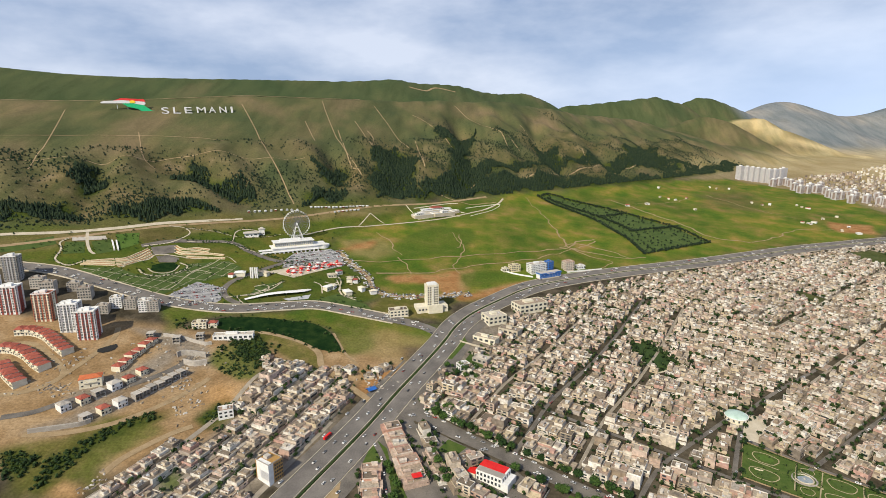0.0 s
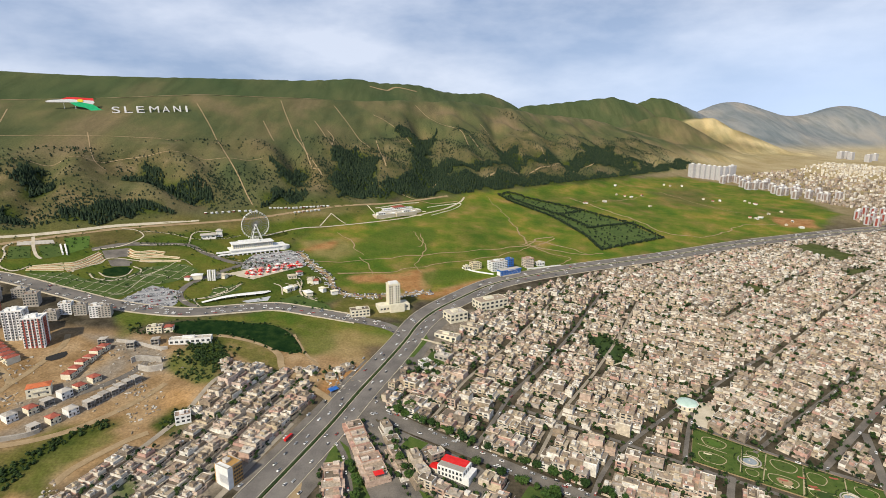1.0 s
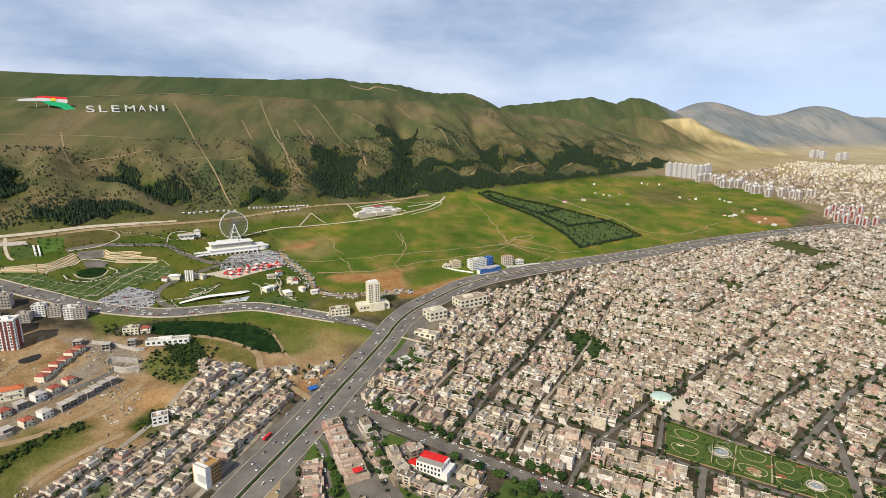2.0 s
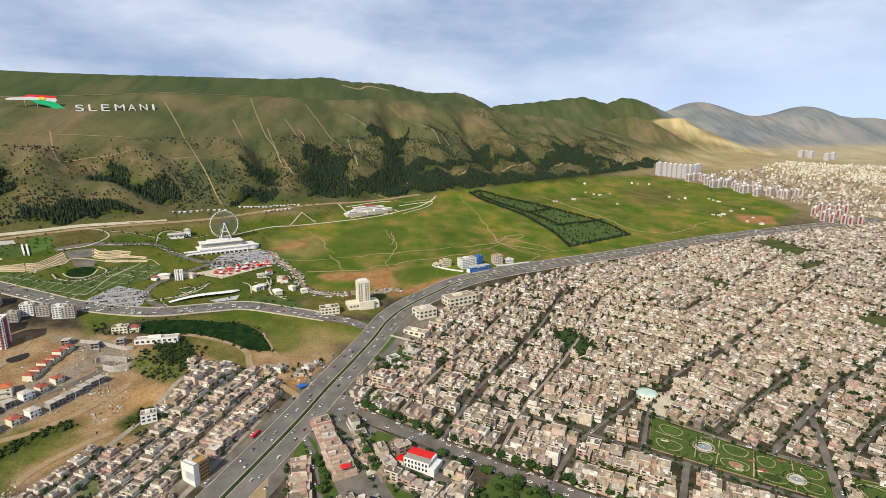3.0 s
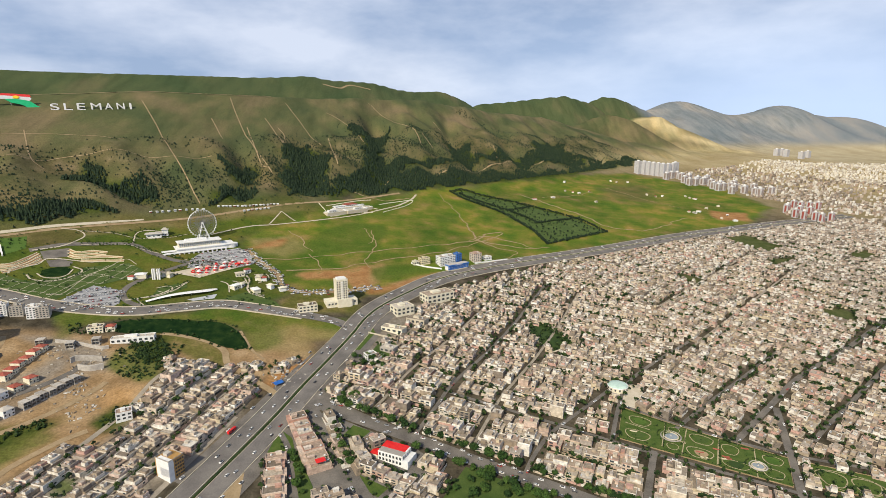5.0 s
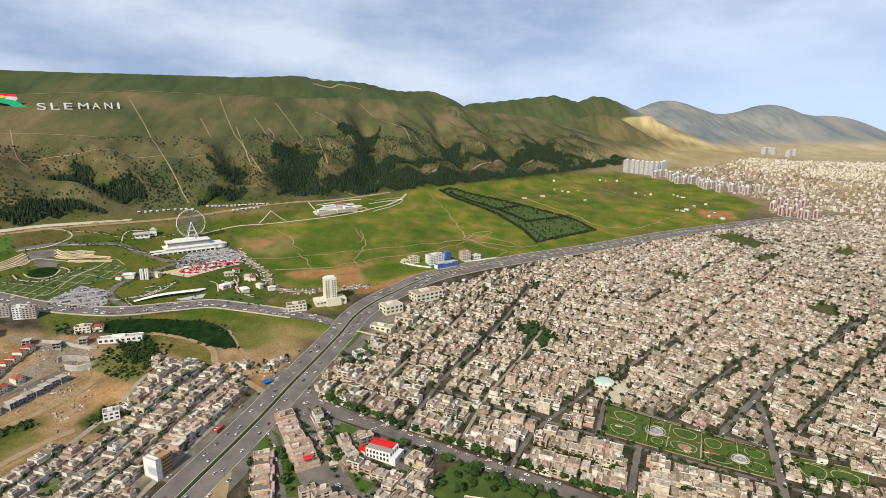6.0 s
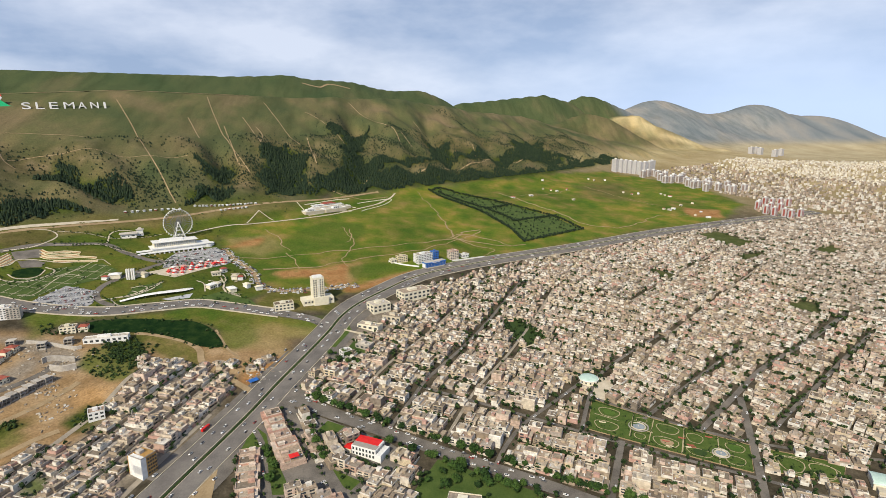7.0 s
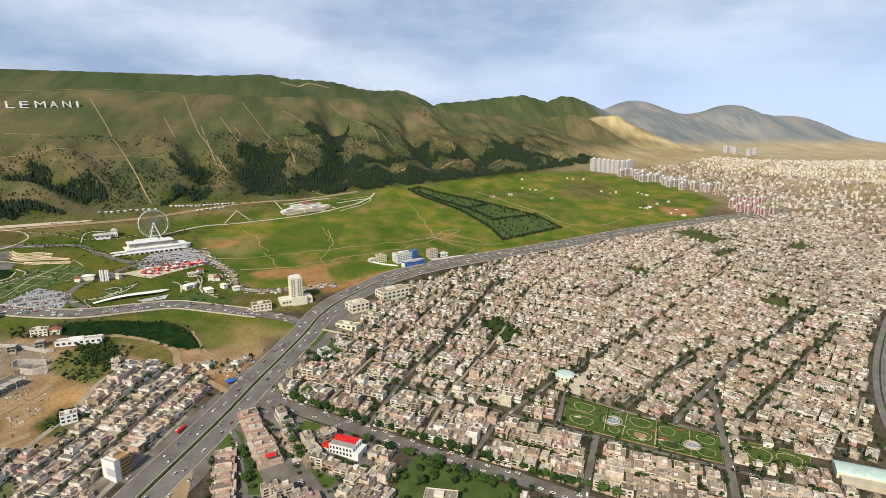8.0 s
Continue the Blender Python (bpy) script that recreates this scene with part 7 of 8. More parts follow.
def shell_house(w, d, storeys):
    """An unfinished house: concrete slabs and columns with some block walls."""
    e = thing("unfinished_house", None, "grey unfinished concrete house frame", "house", "unfinished houses")
    for s in range(storeys + 1):
        part("slab", boxed(-w / 2, -d / 2, 3.2 * s - (4 if s == 0 else 0.0), w / 2, d / 2, 3.2 * s + 0.3), grey_concrete, e)
    for s in range(storeys):
        for x in (-1, 0, 1):
            for y in (-1, 1):
                cx, cy = x * (w / 2 - 0.4), y * (d / 2 - 0.4)
                part("column", boxed(cx - 0.25, cy - 0.25, 3.2 * s + 0.3, cx + 0.25, cy + 0.25, 3.2 * s + 3.2), grey_concrete, e)
        part("block_wall", boxed(-w / 2 + 0.8, d * 0.1, 3.2 * s + 0.3, w / 2 - 0.8, d * 0.1 + 0.2, 3.2 * s + 3.2), raw_block, e)
        part("block_wall", boxed(-w / 2 + 0.5, -d / 2 + 0.7, 3.2 * s + 0.3, -w / 2 + 0.7, d / 2 - 0.7, 3.2 * s + 3.2), raw_block, e)
    return e


shell = shell_house(10.0, 9.0, 2)
stood = []
for line, heads in ((VILLA_R1, "vvvvvv"), (VILLA_R2, "vsgvv"), (VILLA_R3, "gsvg"), (VILLA_R4, "sss"), (SHELLS, "sssssss")):
    guide = VILLA_R2 if line is VILLA_R3 else line
    heading = math.degrees(math.atan2(guide[-1][1] - guide[0][1], guide[-1][0] - guide[0][0]))
    for (x, y), kind in zip(line, heads):
        model = {"v": estate_villa, "s": shell, "g": grey_villa}[kind]
        m = at(x, y, heading if line is not VILLA_R4 else 8) @ Matrix.Diagonal((0.73 if line is SHELLS else 0.9, 1, rng.uniform(0.9, 1.08), 1))
        if kind in stood:
            copy_thing(model, m)
        else:
            model.matrix_basis = m
            stood.append(kind)
for line, h in ((WALL_A, 4.0), (WALL_B, 6.0), (WALL_C, 3.5), (WALL_D, 6.0)):
    tagged(strip("retaining_wall", line, 1.2, 0.0, grey_concrete, 4, 1, height=h), "grey concrete retaining wall", "wall", kind="structure")
tagged(strip("estate_road", ESTATE_ROAD, 7, 0.32, street_asphalt, 4, 2), "dusty grey estate road", "road", kind="structure")
for line, w in ((ESTATE_ROAD_TWO, 6), (ESTATE_ROAD_THREE, 6), (ESTATE_ROAD_FOUR, 6), (DIRT_LEFT, 6), (DIRT_ROAD, 7), (POND_TRACK, 3)):
    tagged(strip("estate_road", line, w, 0.3, dirt_track, 4, 2), "unpaved estate road of pale earth", "road", kind="structure")
def debris(name, areas, label, material, seed):
    """Broken blocks, pallets and spoil strewn on a building site, in one mesh."""
    r = random.Random(seed)
    V, Fc = [], []
    for cx, cy, rx, ry, n in areas:
        for _ in range(n):
            x, y = r.gauss(cx, rx), r.gauss(cy, ry)
            m = at(x, y, r.uniform(0, 180))
            a, b2, h = r.uniform(0.4, 2.2), r.uniform(0.3, 1.2), r.uniform(0.3, 1.1)
            b = len(V)
            V.extend(m @ Vector(p) for p in ((-a, -b2, -0.3), (a, -b2, -0.3), (a, b2, -0.3), (-a, b2, -0.3), (-a * 0.8, -b2 * 0.7, h), (a * 0.7, -b2 * 0.8, h * 0.9), (a * 0.8, b2 * 0.8, h), (-a * 0.7, b2 * 0.8, h * 0.8)))
            Fc.extend((b + i, b + (i + 1) % 4, b + 4 + (i + 1) % 4, b + 4 + i) for i in range(4))
            Fc.append((b + 4, b + 5, b + 6, b + 7))
    return tagged(raw(name, V, Fc, material), label, "rubble", kind="stuff")


debris("rubble", ((-372, 476, 16, 6, 60), (-300, 500, 22, 12, 40), (-262, 500, 6, 12, 40), (-300, 560, 18, 8, 50), (-385, 520, 10, 10, 40), (-240, 470, 8, 14, 40), (-65, 525, 9, 10, 60), (-270, 372, 8, 8, 30), (-268, 540, 6, 10, 40)),
       "pale rubble and building material strewn on bare soil", rubble_mix, 44)
tagged(patch("tarp", TARP, 0.5, rubber, 6, rounded=True), "black sheeting spread on bare soil", "tarp")
tagged(patch("pond", POND, 0.55, pond_water, 10, rounded=True), "long dark green reservoir", "pond", kind="structure")
office(-240, 587, 44, 10, 5, 8, "long low white shed beside the reservoir", white_paint, 1, "shed", 8, "shed")
office(HOUSE_RED_ROOF[0], HOUSE_RED_ROOF[1], 16, 10, 6, 10, "small house with an orange roof", cream_render, 2, "house", 4, "cottage")
copy_thing(estate_villa, at(HOUSE_RED_ROOF[0] + 14, HOUSE_RED_ROOF[1] + 4, 10))
office(-200, 456, 13, 10, 7, 22, "white two-storey house standing alone", white_paint, 2, "house", 3, "lone_house")


def blue_tent(x, y):
    e = thing("tarp_shelter", at(x, y, 40), "blue tarpaulin shelter in a reddish yard", "shelter")
    bm = bmesh.new()
    vs = [bm.verts.new(p) for p in ((-5, -4, 2.2), (5, -4, 2.2), (5, 0, 3.6), (-5, 0, 3.6), (5, 4, 2.2), (-5, 4, 2.2))]
    bm.faces.new((vs[0], vs[1], vs[2], vs[3]))
    bm.faces.new((vs[3], vs[2], vs[4], vs[5]))
    r = bmesh.ops.extrude_face_region(bm, geom=bm.faces[:])
    bmesh.ops.translate(bm, verts=[v for v in r["geom"] if isinstance(v, bmesh.types.BMVert)], vec=(0, 0, -0.12))
    part("sheet", bm, blue_panel, e)
    for px in (-4.8, 4.8):
        for py in (-3.8, 3.8):
            part("pole", tube(bmesh.new(), (px, py, -1), (px, py, 2.3), 0.08), steel, e)


blue_tent(-73, 507)

# ---- landmarks of the town ----
def red_hall():
    """White two-storey hall with a bright red roof, and a small red lean-to."""
    turn = math.degrees(math.atan2(392 - 382, 54 - 41)) - 63
    e = thing("red_roofed_hall", at(42, 394, TOWN_TURN), "white two-storey hall with a bright red sheet roof", "hall")
    part("body", boxed(-13, -8, -3, 11, 8, 9, bevel=0.1), white_paint, e)
    bm = boxed(-13.4, -1.0, 9.05, 9.4, 8.4, 9.4)
    part("roof", bm, red_sheet, e, "bright red sheet roof")
    for k in range(12):
        part("roof_seam", boxed(-13 + k * 1.9, -1.0, 9.4, -12.85 + k * 1.9, 8.4, 9.5), red_sheet, e)
    part("terrace", boxed(-12.5, -7.6, 9.02, 10.6, -1.1, 9.2), grey_concrete, e)
    for s in range(2):
        for k in range(7):
            part("window", boxed(-12 + k * 3.3, -8.07, 1 + s * 4.2, -10.2 + k * 3.3, -7.93, 3.4 + s * 4.2), window_glass, e)
        for k in range(4):
            part("window", boxed(10.93, -6.5 + k * 3.6, 1 + s * 4.2, 11.07, -4.6 + k * 3.6, 3.4 + s * 4.2), window_glass, e)
    part("lean_to", boxed(-21, -8, -3, -13.5, 0, 4.5), cream_render, e)
    part("lean_to_roof", boxed(-21.3, -8.3, 4.5, -13.3, 0.3, 4.9), red_sheet, e)
    part("terrace", boxed(11.05, -8, -3, 16, 8, 5), white_paint, e)


red_hall()


def gold_block():
    e = thing("corner_block", at(-139, 387, 56) @ Matrix.Diagonal((0.85, 0.8, 0.85, 1)), "six-storey block with white front and gold-brown side", "building")
    part("body", boxed(-8, -10, -4, 8, 10, 19, bevel=0.1), gold_clad, e)
    part("front", boxed(-8.4, -10.3, -4, -3, 8, 19.4), white_paint, e, "smooth white front wall")
    part("front", boxed(-8.6, -10.1, 4, -8.42, 2, 12), steel, e, "silvery sign panel")
    part("parapet", ring(bmesh.new(), -8, -10, 8, 10, 19.42, 20.4, 0.3), grey_concrete, e)
    part("roof_box", boxed(-2, 0, 19, 3, 6, 22), grey_concrete, e)
    for s in range(5):
        for k in range(4):
            part("window", boxed(-1.5 + k * 2.5, -10.07, 1 + s * 3.6, 0.2 + k * 2.5, -9.9, 3 + s * 3.6), window_glass, e)


gold_block()


def dome_hall(x, y):
    """Round hall with a shallow pale green dome on a drum."""
    e = thing("domed_hall", at(x, y), "round hall with a shallow pale green dome", "hall")
    part("drum", tube(bmesh.new(), (0, 0, -3), (0, 0, 4), 10.5, sides=28), cream_render, e)
    V, Fc = [], []
    n, k = 28, 6
    for j in range(k):
        a = j / (k - 1) * math.pi / 2
        for i in range(n):
            V.append((math.cos(a) * 10.2 * math.cos(i * 2 * math.pi / n) + 0.0, math.cos(a) * 10.2 * math.sin(i * 2 * math.pi / n), 4.05 + 2.6 * math.sin(a)))
    for j in range(k - 1):
        for i in range(n):
            Fc.append((j * n + i, j * n + (i + 1) % n, (j + 1) * n + (i + 1) % n, (j + 1) * n + i))
    raw("dome", V, Fc, teal_sheet, parent=e)
    bm = bmesh.new()
    for i in range(n):
        a, b = i * 2 * math.pi / n, (i + 1) * 2 * math.pi / n
        tube(bm, (math.cos(a) * 10.6, math.sin(a) * 10.6, 4.0), (math.cos(b) * 10.6, math.sin(b) * 10.6, 4.0), 0.35, sides=4)
    part("cornice", bm, white_paint, e)
    for i in range(14):
        a = i * 2 * math.pi / 14
        bm = boxed(-0.8, -0.1, 0.9, 0.8, 0.1, 3.0)
        w = part("window", bm, window_glass, e)
        w.matrix_basis = pose(math.cos(a) * 10.45, math.sin(a) * 10.45, 0, 0, 0, math.degrees(a) + 90)


dome_hall(*DOME)
tagged(patch("plaza", PLAZA, 0.3, pale_path, 12), "grey paved plaza by the domed hall", "paving", kind="structure")


def long_shed():
    """The pale teal sheet-roofed shed with its low side roof."""
    e = thing("long_shed", at(486, 279, math.degrees(math.atan2(277 - 297, 485 - 456)) ), "long shed with a pale teal sheet roof", "shed")
    part("body", boxed(-36, -9, -3, 36, 9, 6), cream_render, e)
    bm = bmesh.new()
    n = 8
    for i in range(n):
        a, b = math.pi * i / n, math.pi * (i + 1) / n
        vs = [bm.verts.new(p) for p in ((-36.5, -math.cos(a) * 9.4, 6 + 3 * math.sin(a)), (36.5, -math.cos(a) * 9.4, 6 + 3 * math.sin(a)), (36.5, -math.cos(b) * 9.4, 6 + 3 * math.sin(b)), (-36.5, -math.cos(b) * 9.4, 6 + 3 * math.sin(b)))]
        bm.faces.new(vs)
    part("roof", bm, teal_sheet, e, "curved pale teal sheet roof")
    part("side_roof", boxed(-34, -17, -3, 30, -9.05, 4.5), pale_path, e)
    part("gable", boxed(-36.4, -9, 6, -36.1, 9, 8.0), white_paint, e)


long_shed()


def pleasure_garden(poly, founts, lab):
    tagged(patch("garden_lawn", poly, 0.3, garden_grass, 10), lab, "lawn", kind="structure")
    ringed = poly + poly[:1]
    tagged(strip("garden_wall", ringed, 0.4, 0.0, dirt_track, 4, 1, height=0.8, curved=False), "low brown garden wall", "wall", kind="structure")


pleasure_garden(GARDEN, (FOUNT, FOUNT_TWO), "green ornamental garden with flower beds")
pleasure_garden(GARDEN_TWO, (), "green ornamental garden with a curved path")


def round_fountain(x, y, r0):
    e = thing("fountain", at(x, y, 0, 0.35), "round fountain basin with pale stone rings", "fountain")
    for k, (a, m) in enumerate(((r0, grey_concrete), (r0 * 0.72, pale_path))):
        bm = bmesh.new()
        for i in range(24):
            p, q = i * math.pi / 12, (i + 1) * math.pi / 12
            tube(bm, (math.cos(p) * a, math.sin(p) * a, 0.3), (math.cos(q) * a, math.sin(q) * a, 0.3), 0.7, sides=4)
        part("kerb_ring", bm, m, e)
    part("water", tube(bmesh.new(), (0, 0, 0.0), (0, 0, 0.4), r0 * 0.7, sides=24), fountain_water, e, "pale water surface")
    part("jet_base", tube(bmesh.new(), (0, 0, 0.4), (0, 0, 1.6), 0.8, 0.3, sides=8), grey_concrete, e)


round_fountain(*FOUNT, 9.0)
round_fountain(*FOUNT_TWO, 7.0)
def loop(cp, cq, rp, rq, start=0.0, share=1.0, wave=0.12):
    """A curving garden walk about a centre in the town's axes."""
    return [town(cp + rp * (1 + wave * math.sin(3 * a)) * math.cos(a), cq + rq * (1 + wave * math.cos(2 * a)) * math.sin(a)) for a in (start + share * 2 * math.pi * k / 12 for k in range(13))]


garden_paths = [([town(312, 134), town(311, 96)], 0.9), ([town(331, 133), town(328, 92)], 0.9), ([town(359, 131), town(357, 90)], 1.3), ([town(388, 129), town(388, 89)], 0.9), ([town(276, 118), town(300, 116)], 0.9), ([town(322, 112), town(331, 110)], 2),
                (loop(289, 126, 10, 8), 0.8), (loop(289, 103, 11, 8), 0.8), (loop(344, 122, 10, 8, 0.4), 0.8), (loop(343, 101, 11, 8), 0.8), (loop(368, 118, 7, 8), 0.7), (loop(372, 98, 11, 6), 0.7), (loop(402, 118, 8, 7), 0.7), (loop(401, 99, 8, 7), 0.7),
                (loop(320, 126, 5, 5), 0.6), (loop(320, 100, 5, 5), 0.6), (loop(446, 113, 10, 11), 1.0), (loop(470, 114, 10, 10), 1.0), (loop(458, 113, 24, 14, 0.3), 0.8)]
for line, w in garden_paths:
    tagged(strip("garden_path", line, w, 0.45, garden_gravel, 2, 1), "narrow tan gravel garden path", "path", kind="structure")
for cp, cq, mt, lab in ((344, 101, dirt_track, "bare brown planting bed"), (344, 122, lawn, "clipped green planting bed"), (372, 98, dark_grass, "dark green planting bed"), (402, 118, bright_lawn, "bright green planting bed"), (289, 126, bright_lawn, "bright green planting bed"), (289, 103, lawn, "clipped green planting bed")):
    tagged(patch("planting_bed", loop(cp, cq, 6, 5, 0.2)[:-1], 0.42, mt, 6), lab, "flower bed", kind="structure")
for k in range(16):
    p, q = rng.uniform(276, 410), rng.uniform(94, 126)
    x, y = town(p, q)
    if min(math.hypot(x - FOUNT[0], y - FOUNT[1]), math.hypot(x - FOUNT_TWO[0], y - FOUNT_TWO[1])) < 15:
        continue
    tagged(strip("flower_bed", [(x, y), (x + 3, y - 2), (x + 6, y - 2.5)], 1.6, 0.2, (red_tile, dark_grass, sandstone)[k % 3], 1.5, 1, height=0.35), "low planted flower bed", "flower bed")
tagged(patch("grass_square", LAWN_ONE, 0.3, garden_grass, 8), "small green playing lawn between houses", "grass", kind="structure")
tagged(patch("grass_square", LAWN_TWO, 0.3, garden_grass, 8), "small olive green lawn between houses", "grass", kind="structure")
tagged(patch("grass_square", [(-68, 405), (-61, 437), (-49, 425), (-45, 410), (-51, 405.7)], 0.45, garden_grass, 8), "green traffic island beside the highway", "grass", kind="structure")
tagged(patch("grass_square", [(-46.5, 403), (-41.5, 404), (-25.8, 366), (-26.5, 352), (-40, 353)], 0.45, lawn, 8), "long green lawn between two streets", "grass", kind="structure")
tagged(patch("grass_square", BIG_GARDEN, 0.3, lawn, 10), "large green tree-filled garden", "grass", kind="structure")
tagged(patch("grass_square", GROVE, 0.3, dark_grass, 10), "dark green grove floor inside the town", "grass", kind="structure")
bx, by = town(200, -52)
office(bx, by, 26, 15, 8, TOWN_TURN + 12, "large pale house in a wooded garden", cream_render, 2, "house", 5, "garden_house")

tagged(patch("ploughed_bed", [(-103, 352), (-82, 385), (-80, 350)], 0.45, dirt_track, 6), "brown ploughed bed beside the highway", "soil", kind="structure")

# ---- far blocks ----
# white walls toned down to lilac grey, with their shade in the colour
shaded_white = surface("shaded_white", ((.40, .385, .39), (.48, .465, .47)), 5.0, 0.8)
block_stripe = surface("block_stripe", ((.20, .15, .13), (.30, .24, .21)), 4.0, 0.8)
pale_stripe = surface("pale_stripe", ((.36, .36, .37), (.48, .48, .49)), 4.0, 0.8)
slab_label = "tall plain white apartment slab far across the valley"


def slab_block(w, d, h, stripe, ribs=4):
    e = thing("apartment_slab", None, "", "apartment block")
    part("body", boxed(-w / 2, -d / 2, -6, w / 2, d / 2, h), shaded_white, e)
    for k in range(ribs):
        x = -w / 2 + w * (k + 0.5) / ribs
        part("window_band", boxed(x - w * 0.09, -d / 2 - 0.2, 2, x + w * 0.09, -d / 2 + 0.1, h - 2), stripe, e)
    part("window_band", boxed(-w / 2 - 0.2, -d * 0.2, 2, -w / 2 + 0.1, d * 0.2, h - 2), stripe, e)
    part("roof_box", boxed(-w * 0.15, -d * 0.2, h, w * 0.15, d * 0.2, h + 3), white_paint, e)
    return e


slab = tagged(slab_block(18, 17, 42, pale_stripe, 2), slab_label, "apartment block", "far white slabs")
for k, (x, y) in enumerate(SLABS):
    m = at(x, y, 28)
    if k:
        copy_thing(slab, m)
    else:
        slab.matrix_basis = m
block = tagged(slab_block(15, 14, 21, block_stripe, 3), "white seven-storey apartment block with brown window bands", "apartment block", "far white blocks")
for k, (x, y) in enumerate(BLOCKS + [(1150, 1520), (1110, 1600), (1180, 1470), (1200, 1420), (1060, 1620)] + [(1010 + 19 * j + 6 * (j % 3), 1640 - 34 * j + 16 * (j % 2)) for j in range(7)] + [(1048 + 17 * j, 1600 - 33 * j + 12 * (j % 2)) for j in range(7)]):
    m = at(x, y, 28)
    if k:
        copy_thing(block, m)
    else:
        block.matrix_basis = m
red_block = tagged(slab_block(11, 11, 21, red_brick_stripe, 2), "white seven-storey apartment block with red bands", "apartment block", "far red-striped blocks")
for k, (x, y) in enumerate(RED_BLOCKS + [(1090, 1180), (1110, 1170), (1070, 1200), (1085, 1215)]):
    m = at(x, y, 24)
    if k:
        copy_thing(red_block, m)
    else:
        red_block.matrix_basis = m
for k, (x, y) in enumerate(FAR_TOWERS):
    copy_thing(slab, at(x, y, 28) @ Matrix.Diagonal((1.5, 1.1, 0.75, 1)))


def sprawl(poly, spacing, seed, big, keep=0.42):
    """House plots strewn over a far quarter."""
    r = random.Random(seed)
    spots = [(x, y) for x, y in scatter(poly, spacing, seed, 0.38) if r.random() < keep + (1 - keep) * (0.5 + 0.5 * math.sin(x / 61 + 1.5 * math.sin(y / 83)) * math.sin(y / 71 + 1.2 * math.sin(x / 97)) > 0.48)]
    return [(x, y, r.uniform(9, 15) * big, r.uniform(9, 14) * big, r.choice((20, 110, 35, 125)) + r.uniform(-6, 6)) for x, y in spots]


FAR_ONE = [(1080, 1120), (1200, 1140), (1420, 1078), (1450, 1180), (1400, 1320), (1370, 1480), (1250, 1640), (1090, 1740), (1080, 1650), (1130, 1560), (1160, 1440), (1100, 1400), (1160, 1310), (1140, 1260), (1050, 1190)]
FAR_NEAR = [(1180, 1110), (1080, 1090), (960, 1062), (860, 760 + 290), (1000, 900), (1010, 740), (1110, 780), (1500, 980), (1420, 1078)]
far_plots = sprawl(FAR_ONE, 11.5, 51, 0.55, 0.6) + sprawl(FAR_NEAR, 11.5, 52, 0.58, 0.75)
ax, ay = np.array([p[0] for p in far_plots]), np.array([p[1] for p in far_plots])
keep = (edge_distance(ax, ay, EAST_ROAD) > 18) & (edge_distance(ax, ay, [tuple(p) for p in resample(MEDIAN, 20)]) > 26)
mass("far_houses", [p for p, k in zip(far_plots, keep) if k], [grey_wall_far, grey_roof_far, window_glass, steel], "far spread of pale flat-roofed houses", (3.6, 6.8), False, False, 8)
mass("far_houses", sprawl([(1459, 1794), (1424, 1920), (1713, 2132), (1885, 2040), (2207, 2055), (2700, 2000), (2500, 1500), (1780, 1150), (1650, 1503), (1562, 1656)], 13.5, 53, 0.5), [pale_wall_far, grey_roof_far, window_glass, steel], "pale houses on the far sunlit plain", (4, 8), False, False, 9)
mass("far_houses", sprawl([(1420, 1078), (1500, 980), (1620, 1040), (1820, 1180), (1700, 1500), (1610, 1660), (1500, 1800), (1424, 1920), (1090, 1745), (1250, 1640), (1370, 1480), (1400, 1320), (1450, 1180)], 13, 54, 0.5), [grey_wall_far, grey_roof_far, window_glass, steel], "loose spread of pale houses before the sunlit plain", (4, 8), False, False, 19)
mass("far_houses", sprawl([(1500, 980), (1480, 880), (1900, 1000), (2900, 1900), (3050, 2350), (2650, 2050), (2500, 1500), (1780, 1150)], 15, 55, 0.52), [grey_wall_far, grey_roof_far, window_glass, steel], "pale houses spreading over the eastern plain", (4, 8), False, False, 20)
for k, (x, y) in enumerate(MEADOW_HUTS):
    pavilion(x, y, (10, 7, 5.5)[k % 3], (6, 5, 4)[k % 3], (3.2, 2.8)[k % 2], 20 * k, (white_paint, cream_render, pale_path)[k % 3], (pale_path, white_paint, red_tile, pale_path)[k % 4], "small pale farm hut on the meadow", 0.4)


# low white walls of the terraced restaurant above the meadow
for line in (REST_A, REST_B, REST_C, REST_D, REST_E):
    tagged(strip("terrace_wall", line, 0.9, 0.1, cream_render, 4, 1, height=0.9), "low white terrace wall beside the restaurant", "wall", kind="structure")


def roof_canopy(x, y):
    """A red sheet canopy on posts, standing on a house roof."""
    e = thing("roof_canopy", at(x, y, 20), "red sheet canopy on posts on a terrace house roof", "canopy")
    bm = boxed(-4.0, -3.2, 8.0, 4.0, 3.2, 8.15)
    part("sheet", bm, red_sheet, e, "bright red sheet")
    for px in (-3.7, 3.7):
        for py in (-2.9, 2.9):
            part("post", tube(bmesh.new(), (px, py, 4.5), (px, py, 8.0), 0.08, sides=6), steel, e)


roof_canopy(*RED_CANOPY)
